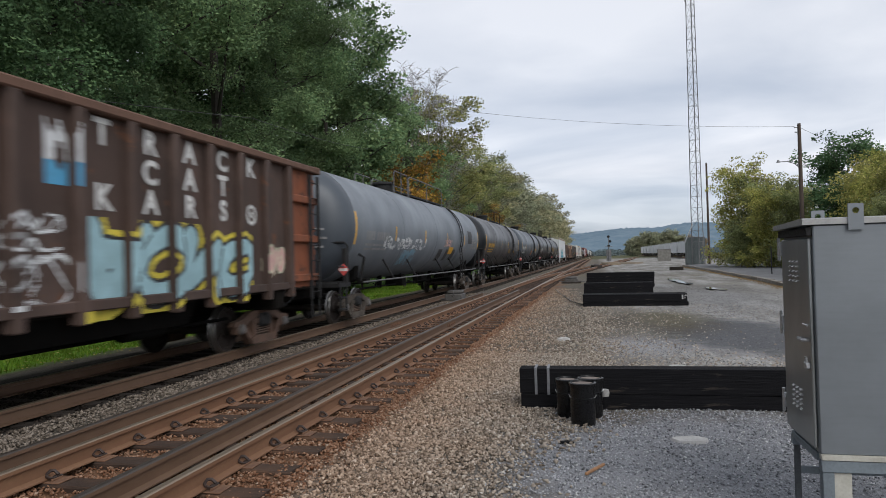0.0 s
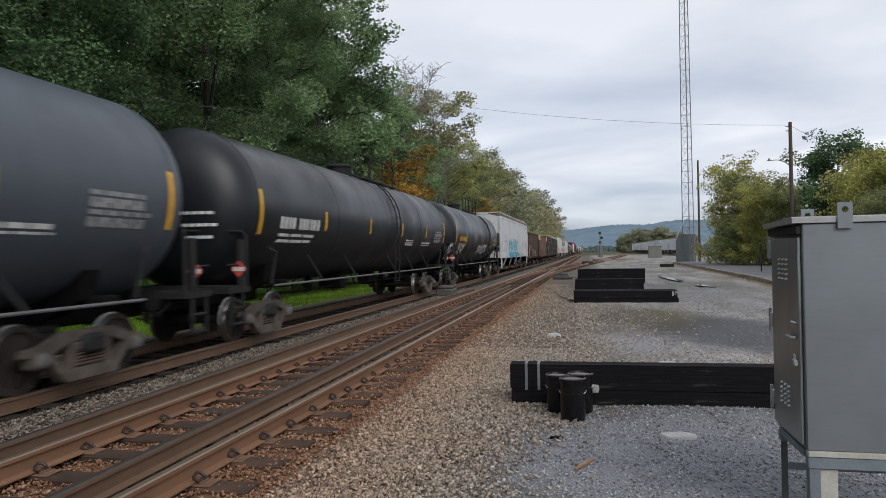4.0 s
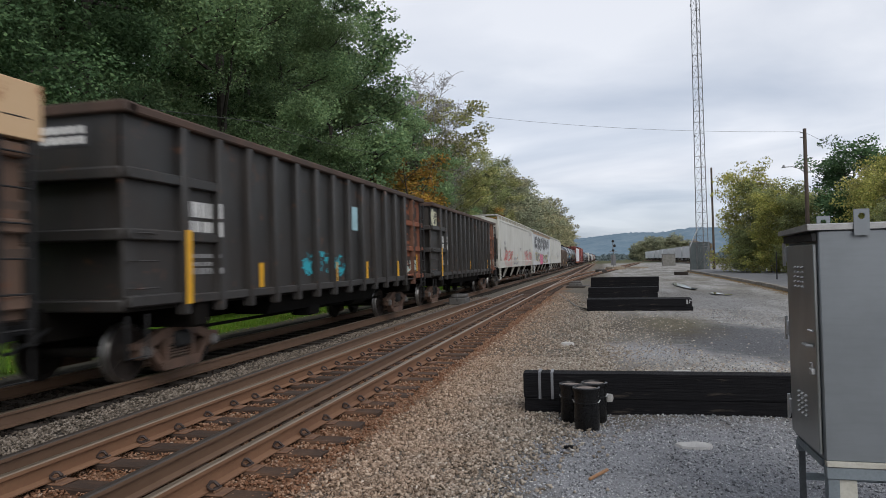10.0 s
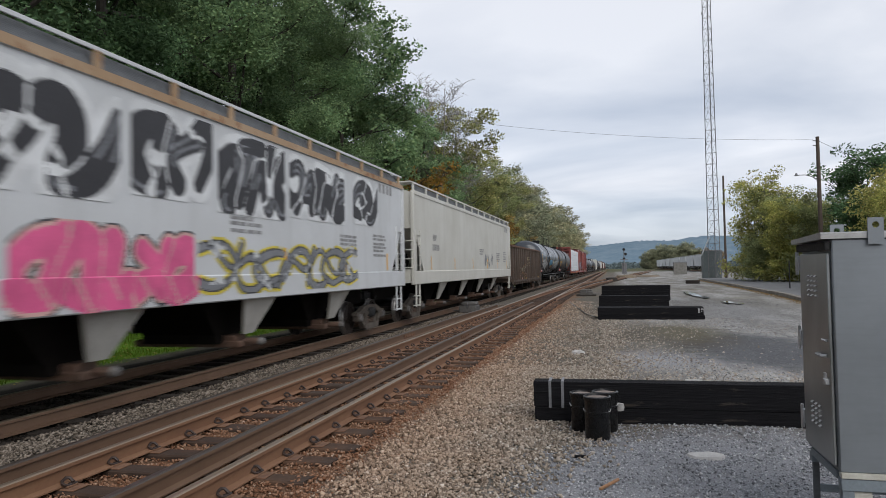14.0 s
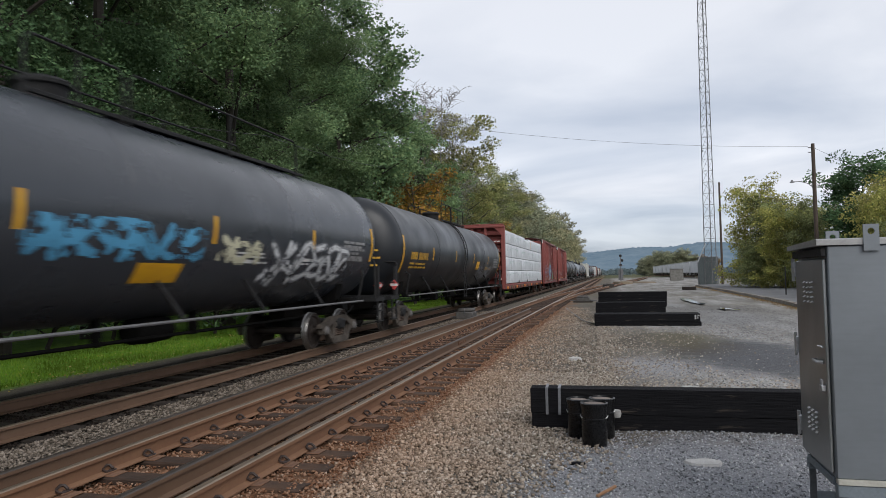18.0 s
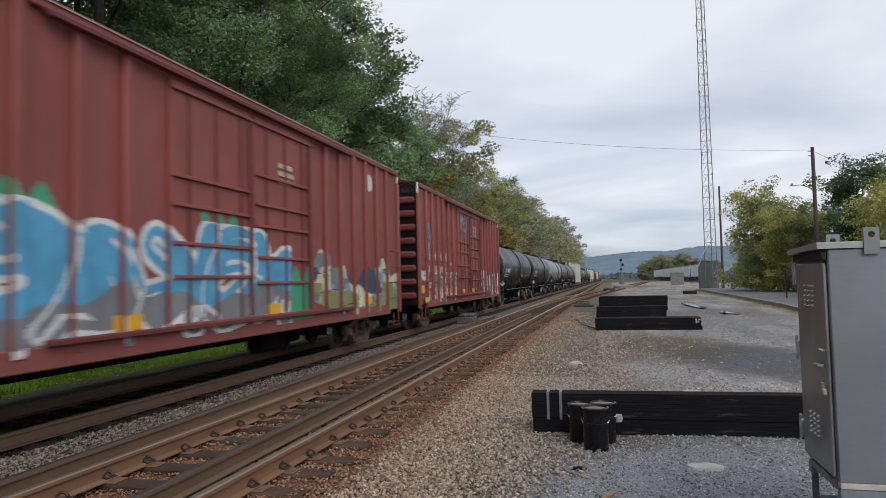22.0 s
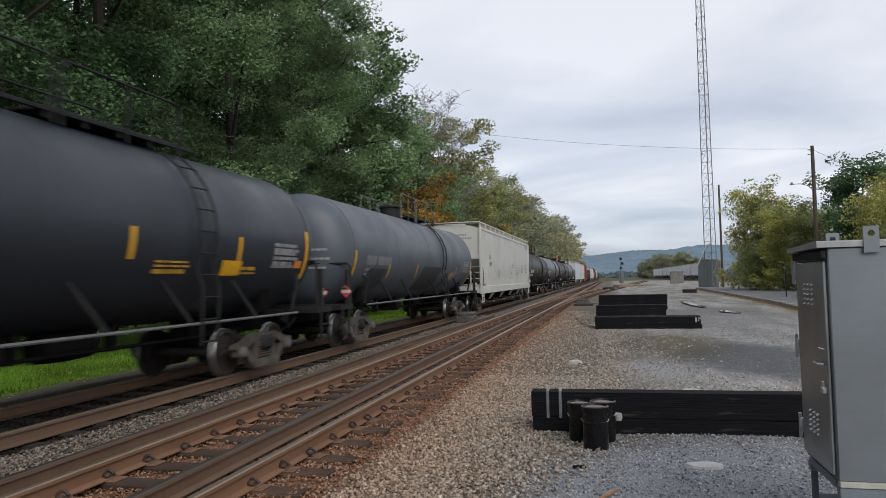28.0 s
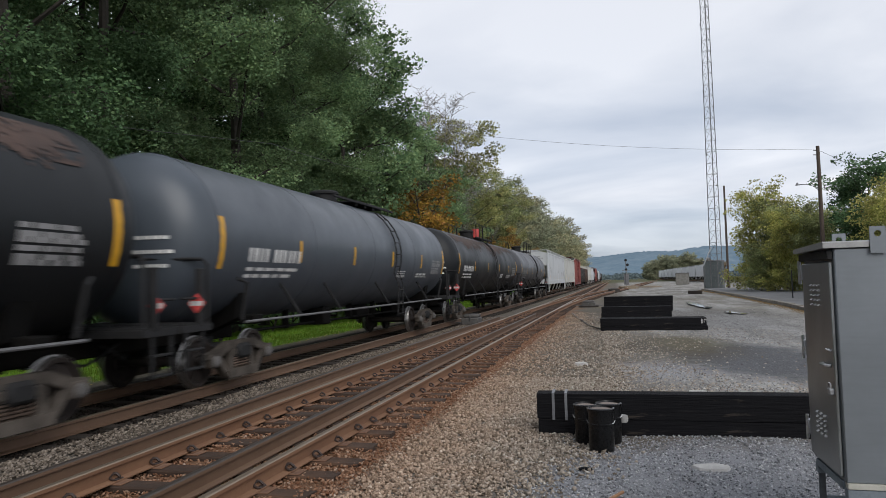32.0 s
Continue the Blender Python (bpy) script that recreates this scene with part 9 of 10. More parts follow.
    for x, q in ((x0 + 0.012, 1), (x1 - 0.012, -1)):
        leg = MB().box(min(x, x + q * 0.062), max(x, x + q * 0.062), y0 + 0.0, y0 + 0.012, -0.08, z0 - 0.086, 0.002)
        leg.box(min(x, x + q * 0.010), max(x, x + q * 0.010), y0 + 0.012, y0 + 0.07, -0.08, z0 - 0.086, 0.002)
        lg = leg.ob("leg", M["galv_blue"], c, "galvanised angle leg")
        MB().box(min(x + q * 0.064, x + q * 0.16), max(x + q * 0.064, x + q * 0.16), y0 + 0.014, y0 + 0.022, -0.08, z0 - 0.09, 0.002).ob("leg_plate", M["cream_steel"], lg, "pale painted plate behind the leg")
        MB().box(min(x, x + q * 0.04), max(x, x + q * 0.04), y1 - 0.04, y1 - 0.02, -0.08, z0 - 0.086, 0.002).ob("leg", M["galv_dull"], c, "dark grey angle leg")
    MB().box(x0 + 0.05, x1 - 0.05, y1 - 0.036, y1 - 0.022, 0.25, 0.30, 0.003).ob("stretcher", M["galv_blue"], c)
    return c


cabinet()


# switch machine between the tracks, and one by the yard lead
M["casting"] = simple("grey_cast_housing", (0.10, 0.095, 0.09), (0.06, 0.055, 0.05), 6.0, 0.7)


def switch_machine(x, y, sx, sy, h, label, turn=0):
    s = thing("switch_machine", label, "switch machine", Matrix.Translation((x, y, -0.06)) @ pose(0, 0, 0, 0, 0, turn))
    MB().box(-sx, sx, -sy, sy, 0.06, h * 0.72, 0.03).ob("housing", M["casting"], s)
    MB().box(-sx * 0.9, sx * 0.9, -sy * 0.55, sy * 0.95, h * 0.70, h, 0.05).ob("cover", M["casting"], s)
    MB().box(-sx * 1.5, sx * 1.5, -sy * 1.15, -sy * 0.8, 0.0, 0.10, 0.02).box(-sx * 1.5, sx * 1.5, sy * 0.8, sy * 1.15, 0.0, 0.10, 0.02).ob("bearer", M["tie_oil"], s)
    MB().tube([(sx, 0, h * 0.3), (sx * 2.2, 0, h * 0.26)], 0.025, 6).tube([(-sx, 0.1, h * 0.3), (-sx * 2.0, 0.1, h * 0.26)], 0.025, 6).ob("throw_rod", M["pipe"], s)
    MB().tube([(0, -sy, h * 0.5), (0.05, -sy * 1.3, h * 0.75), (0.05, -sy * 1.3, h * 1.05)], 0.018, 6).ob("lever", M["pipe"], s)


switch_machine(-5.95, 28.2, 0.36, 0.45, 0.50, "grey switch machine beside the far track")
switch_machine(-1.75, 45.5, 0.42, 0.5, 0.42, "low dark switch stand beside the yard lead")


# platform with its worn kerb
M["kerb"] = simple("stained_concrete_kerb", (0.27, 0.25, 0.22), (0.15, 0.12, 0.09), 2.0, 0.9)
M["asphalt"] = simple("pale_worn_asphalt", (0.17, 0.172, 0.178), (0.12, 0.12, 0.122), 0.7, 0.9)
pf = thing("platform", "low asphalt platform with a stained concrete kerb", "platform", kind="structure")
edge = [(8.05, 24.0), (8.8, 36.0), (9.25, 44.0), (9.68, 57.0), (10.03, 71.5), (10.5, 92.0)]
top = MB()
for (xa, ya), (xb, yb) in zip(edge, edge[1:]):
    top.add([(xa + 0.3, ya, 0.13), (xa + 9.0, ya, 0.13), (xb + 9.0, yb, 0.13), (xb + 0.3, yb, 0.13)], [(0, 1, 2, 3)])
    top.add([(xa + 0.3, ya, 0.13), (xa + 0.3, ya, -0.2), (xb + 0.3, yb, -0.2), (xb + 0.3, yb, 0.13)], [(0, 1, 2, 3)])
top.ob("paving", M["asphalt"], pf)
kr = random.Random(5)
for (xa, ya), (xb, yb) in zip(edge, edge[1:]):
    m = max(1, int((yb - ya) / 1.8))
    for k in range(m):
        t0, t1 = k / m, (k + 1) / m - 0.012
        pa, pb = (xa + (xb - xa) * t0, ya + (yb - ya) * t0), (xa + (xb - xa) * t1, ya + (yb - ya) * t1)
        z = 0.145 + kr.uniform(-0.02, 0.015)
        o = MB().prism([pa, (pa[0] + 0.3, pa[1]), (pb[0] + 0.3, pb[1]), pb], "z", -0.15, z)
        o.ob("kerb_stone", M["kerb"], pf, smooth=False)
bl = timber_mesh(random.Random(9), 1.35, 0.3, 0.36).ob("timber_block", M["tie_oil"], at=Matrix.Translation((7.1, 73.0, -0.06)) @ pose(0, 0, 0, 0, 0, -28))
tagged(bl, "dark mossy baulk of timber at the platform edge", "timber")
M["litter"] = gravel_mat("dry_leaf_litter", [(0.0, (0.12, 0.075, 0.035)), (0.5, (0.20, 0.125, 0.055)), (1.0, (0.32, 0.23, 0.10))])


def kerb_foot(rng_, count):
    y = rng_.uniform(26, 90, count)
    x = np.interp(y, [p[1] for p in edge], [p[0] for p in edge]) - np.abs(rng_.normal(0, 0.28, count)) + 0.02
    return np.stack([x, y, np.full(count, -0.04)], 1)


tagged(stones("leaf_litter", 3000, kerb_foot, (0.03, 0.07), M["litter"], 8, flat=0.25), "dry brown leaves along the kerb", "leaves", kind="stuff")


# puddles: thin still water in hollows
n_ = Nodes("still_water")
M["water"] = n_.done((0.05, 0.05, 0.05), 0.05, 0.0, 1.0)
for x, y, a, b, sd in ((4.8, 45.5, 0.32, 5.4, 1), (5.3, 34.9, 0.26, 0.9, 2), (5.65, 33.8, 0.2, 0.5, 3), (4.95, 40.6, 0.22, 1.3, 4)):
    r_ = random.Random(sd)
    k_ = 18
    ring = [(a * math.cos(2 * math.pi * k / k_) * r_.uniform(0.6, 1.2), b * math.sin(2 * math.pi * k / k_) * r_.uniform(0.7, 1.1)) for k in range(k_)]
    tagged(MB().add([(p, q, 0) for p, q in ring], [tuple(range(k_))]).ob("puddle", M["water"], at=(x, y, 0.012), smooth=False), "bright rain puddle in the gravel", "puddle")


# lattice mast and its hut


def mast(x, y, h):
    m = thing("radio_mast", "tall grey steel lattice mast", "mast", (x, y, 0.1))
    wid = lambda z: 0.86 - 0.42 * min(1, z / 58.0)
    leg = lambda k, z: (wid(z) * math.cos(2 * math.pi * k / 3 + 0.5), wid(z) * math.sin(2 * math.pi * k / 3 + 0.5), z)
    zs = list(np.arange(0, h + 0.1, 6.0))
    for k in range(3):
        MB().tube([leg(k, z) for z in zs], 0.055, 6).ob("leg", M["galv"], m)
    z = 0.0
    while z < h - 1.2:
        lat = MB()
        for s_ in range(4):
            zz = z + s_ * 1.5
            for k in range(3):
                lat.tube([leg(k, zz), leg((k + 1) % 3, zz)], 0.024, 4)
                lat.tube([leg(k, zz), leg((k + 1) % 3, zz + 1.5)], 0.022, 4)
        lat.ob("lattice_bay", M["galv"], m)
        z += 6.0
    for z in (17.5, 26.0, 35.0):
        MB().box(-0.7, -0.5, -0.1, 0.1, z, z + 0.28, 0.02).ob("antenna", M["galv"], m)
    MB().tube([(-0.6, -0.4, 5.4), (-1.7, -0.4, 2.9)], 0.07, 6).ob("strut", M["strap"], m, "pale slanting strut")
    # feed line climbing inside
    MB().tube([(0.1, 0.0, 0.0), (0.1, 0.0, h)], 0.06, 6).ob("feed_line", M["steel_dark"], m)


mast(12.95, 95.0, 60.0)


def hut(x, y, sx, sy, h):
    n = Nodes("grey_green_ribbed_sheet")
    X, Y, Z = n.xyz()
    M["sheet"] = n.done(n.mix(n.noise(1.2, 5.0), (0.085, 0.105, 0.108), (0.13, 0.15, 0.152)), 0.5, 0.1)
    b = thing("equipment_hut", "grey-green sheet-metal hut at the foot of the mast", "hut", (x, y, 0.05))
    MB().box(-sx, sx, -sy, sy, 0.0, h, 0.02).ob("wall", M["sheet"], b)
    for k in range(9):
        xx = -sx + 0.1 + k * (2 * sx - 0.2) / 8
        MB().box(xx - 0.03, xx + 0.03, -sy - 0.03, -sy, 0.05, h - 0.05, 0.008).ob("rib", M["sheet"], b)
    MB().box(-sx - 0.1, sx + 0.1, -sy - 0.1, sy + 0.1, h, h + 0.1, 0.02).ob("roof", M["galv"], b)


hut(12.75, 96.6, 1.2, 0.7, 3.6)
gb = thing("relay_box", "small pale trackside box", "box", (13.6, 150.0, 0.0))
MB().box(-1.3, 1.3, -0.6, 0.6, 0.0, 2.4, 0.03).ob("case", M["hopper_under"], gb)
MB().box(-1.4, 1.4, -0.7, 0.7, 2.4, 2.5, 0.02).ob("roof", M["galv"], gb)


# poles and wires
M["pole"] = simple("weathered_brown_pole", (0.085, 0.062, 0.048), (0.05, 0.04, 0.034), 2.0, 0.9)
M["wire"] = simple("dark_wire", (0.05, 0.05, 0.055), (0.04, 0.04, 0.04), 2.0, 0.6)


def pole(x, y, h, r, lamp=False, lean=0.0):
    p = thing("utility_pole", "brown wooden utility pole with a lamp arm" if lamp else "thin brown wooden utility pole", "utility pole", (x, y, -0.1))
    MB().tube([(lean * t, 0, h * t) for t in (0, 0.25, 0.5, 0.75, 1)], r, 10, r2=r * 0.72).ob("shaft", M["pole"], p)
    if lamp:
        MB().tube([(0, 0, 7.85), (-0.4, 0, 8.25), (-0.9, 0, 8.42), (-1.45, 0, 8.42)], 0.03, 6).ob("lamp_arm", M["galv"], p)
        MB().lathe([(0.0, 0.16), (0.06, 0.15), (0.09, 0.05), (0.17, -0.04), (0.0, -0.06)], "z", 10, (-1.5, 0, 8.42)).ob("lamp_head", M["galv"], p)
        for z in (10.9, 10.55):
            MB().tube([(-0.1, 0, z), (-0.32, 0, z + 0.03)], 0.04, 6).ob("insulator", M["strap"], p)


pole(14.86, 55.0, 11.2, 0.17, True)
pole(13.85, 92.0, 13.2, 0.16)


def wire(label, a, b, sag, r=0.013, n=28):
    pts = []
    for k in range(n + 1):
        t = k / n
        pts.append((a[0] + (b[0] - a[0]) * t, a[1] + (b[1] - a[1]) * t, a[2] + (b[2] - a[2]) * t - 4 * sag * t * (1 - t)))
    tagged(MB().tube(pts, r, 5).ob("overhead_wire", M["wire"]), label, "wire", "overhead wires")


wire("thin dark wire strung across the tracks to the pole", (-24.0, 55.0, 17.0), (14.55, 55.0, 10.9), 1.0, 0.010)
wire("thin dark wire in front of the trees", (-22.0, 8.6, 7.25), (-12.0, 22.3, 7.05), 0.12, 0.011)
wire("thin dark wire in front of the trees", (-12.0, 22.3, 7.05), (-14.5, 46.0, 9.6), 0.25, 0.011)
wire("thin dark wire from the pole to the trees behind", (14.9, 55.0, 10.8), (26.0, 60.0, 7.6), 0.5, 0.012)


# signal by the line, far ahead
sg = thing("signal_mast", "two-headed railway signal on a short post", "signal", (2.3, 150.0, 0.0))
MB().tube([(0, 0, 0), (0, 0, 5.6)], 0.09, 8).ob("post", M["galv"], sg)
for x, z in ((0.0, 5.5), (0.32, 4.5), (0.0, 3.5)):
    MB().lathe([(0.0, 0.0), (0.24, 0.02), (0.30, 0.1), (0.30, 0.16), (0.0, 0.2)], "y", 14, (x, -0.1, z)).box(x - 0.16, x + 0.16, 0.06, 0.34, z - 0.2, z + 0.2, 0.03).ob("signal_head", M["steel_dark"], sg)
MB().box(-0.8, 0.8, -0.1, 0.1, 3.3, 3.4, 0.01).box(-0.5, 0.5, 0.2, 0.9, 0.3, 2.6, 0.03).ob("ladder_cage", M["galv"], sg)

# a row of parked hoppers on a yard track
before = len(WHEELSETS)
first_parked, _ = covered_hopper(9.6, M["hopper_white"], "white covered hopper parked on a yard track", 40)
del WHEELSETS[before:]
tagged(first_parked, category="hopper car", group="parked hoppers")
first_parked["group"] = "parked hoppers"
first_parked.matrix_basis = pose(24.3, 199.0, 0.32)
for k in range(1, 9):
    copy_thing(first_parked, pose(24.3 - 0.06 * k, 199.0 + k * 20.6, 0.32 + 0.02 * k))
yt = thing("railway_track", "yard track under the parked hoppers", "railway track", kind="structure")
MB().box(22.6, 26.0, 170, 420, -0.4, 0.12).ob("bed", M["ground"], yt, smooth=False)
for s in (-1, 1):
    rail_mesh(MB(), [(24.3 + s * HALF, 170), (24.05 + s * HALF, 420)], 0.33).ob("rail", [M["rail_side"], M["rail_dull"]], yt)

M["spoil"] = simple("brown_spoil", (0.20, 0.155, 0.105), (0.13, 0.105, 0.075), 1.5, 0.95)
# spoil heap and spare parts beside the far switches
def heap(x, y, a, b, h, mat, seed, label):
    tagged(slab("spoil_heap", label, (x, y, -0.08), a, b, h, seed, mat), label, "heap")


heap(2.2, 118.0, 2.0, 4.0, 0.5, M["spoil"], 31, "low heap of brown spoil beside the tracks")
heap(-0.2, 92.0, 0.8, 1.6, 0.5, M["tie_oil"], 32, "dark heap of scrap ironwork")
heap(6.0, 128.0, 2.2, 5.0, 0.3, M["spoil"], 33, "low heap of brown spoil beside the tracks")
for x, y in ((10.9, 44.0), (11.5, 50.0)):
    fp = thing("fence_post", "thin dark metal fence post", "fence post", (x, y, 0.1), group="fence posts")
    MB().tube([(0, 0, 0), (0, 0, 1.9)], 0.04, 6).ob("shaft", M["steel_dark"], fp)


# ---- trees, shrubs and grass ----
def leaf_material(name, tones):
    n = Nodes(name)
    col = n.ramp(n.island(), [(i / (len(tones) - 1), c) for i, c in enumerate(tones)])
    # near-black noise patches paint in the shade between leaf masses
    col = n.mix(n.math("MULTIPLY", n.ramp(n.noise(0.42, 3.0), [(0.43, 0.0), (0.58, 1.0)]), 0.75), col, tuple(v * 0.22 for v in tones[0]))
    col = n.mix(n.math("MULTIPLY", n.random(), 0.3), col, tones[-1])
    n.done(col, 0.75, 0.0, 0.06)
    tr = n.t.nodes.new("ShaderNodeBsdfTranslucent")
    n.t.links.new(col, tr.inputs["Color"])
    mx = n.t.nodes.new("ShaderNodeMixShader")
    mx.inputs[0].default_value = 0.34
    out = [x for x in n.t.nodes if x.type == "OUTPUT_MATERIAL"][0]
    n.t.links.new(n.b.outputs[0], mx.inputs[1])
    n.t.links.new(tr.outputs[0], mx.inputs[2])
    n.t.links.new(mx.outputs[0], out.inputs[0])
    return n.m


M["leaf_dark"] = leaf_material("dark_green_leaves", [(0.072, 0.138, 0.072), (0.108, 0.198, 0.098), (0.150, 0.260, 0.122), (0.21, 0.325, 0.145)])
M["leaf_deep"] = leaf_material("olive_tinged_dark_leaves", [(0.145, 0.25, 0.135), (0.20, 0.325, 0.165), (0.265, 0.395, 0.19), (0.35, 0.46, 0.22)])
M["leaf_mid"] = leaf_material("olive_green_leaves", [(0.23, 0.28, 0.115), (0.335, 0.38, 0.155), (0.46, 0.47, 0.20), (0.58, 0.53, 0.26)])
M["leaf_lime"] = leaf_material("yellow_green_shrub_leaves", [(0.20, 0.25, 0.07), (0.36, 0.40, 0.11), (0.54, 0.54, 0.16), (0.66, 0.58, 0.22)])
M["leaf_yellow"] = leaf_material("yellowing_leaves", [(0.17, 0.21, 0.075), (0.28, 0.31, 0.105), (0.40, 0.40, 0.15), (0.50, 0.45, 0.20)])
M["leaf_orange"] = leaf_material("orange_brown_leaves", [(0.16, 0.15, 0.045), (0.46, 0.33, 0.06), (0.68, 0.42, 0.07), (0.60, 0.30, 0.13)])
M["leaf_grey"] = leaf_material("thin_grey_green_leaves", [(0.20, 0.22, 0.18), (0.27, 0.28, 0.23), (0.33, 0.33, 0.28), (0.40, 0.40, 0.35)])
# distance haze mixed into the hazy leaf tones, russet below included
M["leaf_hazy"] = leaf_material("haze_tinted_olive_leaves", [(0.32, 0.34, 0.20), (0.42, 0.43, 0.25), (0.52, 0.50, 0.30), (0.60, 0.52, 0.33)])
M["leaf_hazy_dark"] = leaf_material("haze_tinted_green_leaves", [(0.25, 0.29, 0.20), (0.32, 0.36, 0.24), (0.40, 0.42, 0.28), (0.48, 0.46, 0.31)])
M["leaf_drab"] = leaf_material("drab_grey_green_leaves", [(0.17, 0.22, 0.10), (0.26, 0.32, 0.14), (0.37, 0.42, 0.18), (0.48, 0.49, 0.24)])
M["leaf_russet"] = leaf_material("haze_tinted_russet_leaves", [(0.30, 0.25, 0.19), (0.37, 0.29, 0.21), (0.43, 0.33, 0.23), (0.47, 0.38, 0.27)])
M["bark_dry"] = simple("pale_dry_twigs", (0.27, 0.255, 0.24), (0.18, 0.165, 0.155), 5.0, 0.95, bump=0.3)
M["bark"] = simple("dark_bark", (0.05, 0.042, 0.035), (0.028, 0.024, 0.021), 5.0, 0.95, bump=0.5)
M["bark_pale"] = simple("grey_bark", (0.13, 0.12, 0.105), (0.07, 0.062, 0.055), 5.0, 0.95, bump=0.5)


def leaves_mesh(name, centres, radii, per, size, rg, mat, sides=4):
    """Small folded leaves gathered in clumps."""
    k = len(centres)
    cnt = np.maximum(6, (per * (radii / radii.mean()) ** 2).astype(int))
    idx = np.repeat(np.arange(k), cnt)
    n = len(idx)
    d = rg.normal(0, 1, (n, 3))
    d /= np.linalg.norm(d, axis=1)[:, None]
    P = centres[idx] + d * (radii[idx] * rg.uniform(0.35, 1.0, n) ** 0.6)[:, None] * np.array([1.0, 1.0, 0.55])
    a = rg.normal(0, 1, (n, 3))
    a[:, 2] *= 0.5
    a /= np.linalg.norm(a, axis=1)[:, None]
    b = np.cross(a, rg.normal(0, 1, (n, 3)))
    b /= np.linalg.norm(b, axis=1)[:, None]
    s = rg.uniform(size * 0.6, size * 1.3, n)[:, None]
    V = np.stack([P - a * s, P + b * s * 0.55 - np.array([0, 0, 0.15]) * s, P + a * s, P - b * s * 0.55 - np.array([0, 0, 0.15]) * s], 1)
    me = bpy.data.meshes.new(name)
    V = V[:, :sides]
    me.vertices.add(n * sides)
    me.vertices.foreach_set("co", V.reshape(-1))
    me.loops.add(n * sides)
    me.loops.foreach_set("vertex_index", np.arange(n * sides, dtype=np.int32))
    me.polygons.add(n)
    me.polygons.foreach_set("loop_start", np.arange(0, n * sides, sides, dtype=np.int32))
    me.materials.append(mat)
    me.update()
    me.validate()
    return me


def tree_meshes(seed, h, spread, clumps, per, leaf, leaf_mat, bark, first=0.22, gaps=0.0, clump_r=1.1, trunk_r=0.30, low=0.0, limbs=15, twigs=5, twig_r=0.035, rise=0.0, sides=4):
    """Trunk, limbs and a crown of leaf clumps, as two meshes."""
    r = random.Random(seed)
    rg = np.random.default_rng(seed)
    wood = MB()
    top = Vector((r.uniform(-0.8, 0.8), r.uniform(-0.8, 0.8), h * 0.93))
    trunk = [Vector((top.x * t + 0.25 * math.sin(5 * t + seed), top.y * t + 0.25 * math.cos(4 * t + seed), h * 0.93 * t)) for t in np.linspace(0, 1, 9)]
    wood.tube(trunk, trunk_r, 8, r2=min(0.04, trunk_r * 0.15))
    tips = []
    for i in range(limbs):
        t = first + (0.95 - first) * (i + r.random()) / limbs
        base = trunk[min(8, int(t * 8))].lerp(trunk[min(8, int(t * 8) + 1)], t * 8 % 1)
        a = i * 2.4 + r.uniform(-0.5, 0.5)
        reach = spread * max(low, math.sin(math.pi * min(1, (t - first * 0.55) / (1.08 - first * 0.55))) ** 0.6) * r.uniform(0.75, 1.1)
        up = r.uniform(0.15, 0.75) * reach + 0.6 if not rise else r.uniform(-0.15, 0.5) * reach * rise
        end = base + Vector((math.cos(a) * reach, math.sin(a) * reach, up))
        mid = base.lerp(end, 0.5) + Vector((0, 0, -0.08 * reach))
        wood.tube([base, mid, end], trunk_r * 0.34 * (1.05 - t) + min(0.03, trunk_r * 0.14), 6, r2=min(0.02, trunk_r * 0.08))
        for j in range(twigs):
            q = base.lerp(end, r.uniform(0.35, 1.0))
            e = q + Vector((r.uniform(-1, 1), r.uniform(-1, 1), r.uniform(-0.25, 0.9))) * (0.24 * spread)
            wood.tube([q, q.lerp(e, 0.5) + Vector((0, 0, 0.1)), e], twig_r, 4, r2=0.008)
            for _ in range(2 if twigs > 8 else 0):
                g = q.lerp(e, r.uniform(0.3, 0.9))
                wood.tube([g, g + Vector((r.uniform(-1, 1), r.uniform(-1, 1), r.uniform(0.1, 1.2))) * 0.09 * spread], twig_r * 0.6, 3, caps=False, r2=0.005)
            tips += [e, q.lerp(e, 0.6)]
        tips.append(end)
    tips.append(trunk[-1] + Vector((0, 0, h * 0.04)))
    C, R = [], []
    for i in range(clumps):
        p = tips[r.randrange(len(tips))] if i >= len(tips) else tips[i]
        if r.random() < gaps:
            continue
        C.append((p.x + r.gauss(0, 0.38), p.y + r.gauss(0, 0.38), p.z + r.gauss(0, 0.32)))
        R.append(clump_r * r.uniform(0.55, 1.25))
    return wood.mesh("trunk", bark), leaves_mesh("crown", np.array(C), np.array(R), per, leaf, rg, leaf_mat, sides)


KIT = {}


def tree(kind, x, y, scale, turn, label, z=-0.3, group="trees along the line", sz=1.0, name="tree"):
    t = thing(name, label, "tree" if name == "tree" else "shrub", Matrix.Translation((x, y, z)) @ pose(0, 0, 0, 0, 0, turn), group=group)
    w, c = KIT[kind]
    s = Matrix.Diagonal((scale, scale, scale * sz, 1))
    put_mesh("trunk", w, t, at=s)
    put_mesh("crown", c, t, at=s)
    return t


for i in range(3):
    leafy = M["leaf_dark"] if i == 0 else M["leaf_deep"]
    KIT["big", i] = tree_meshes(200 + i, 24.0, 5.4, 700, 190, 0.070, leafy, M["bark"], 0.10, 0.03 if i == 0 else 0.08, 1.05, 0.34, 0.0, 21)
    KIT["back", i] = tree_meshes(210 + i, 24.0, 5.6, 300, 44, 0.26, leafy, M["bark"], 0.10, 0.04, 1.2, 0.36, 0.0, 18, sides=3)
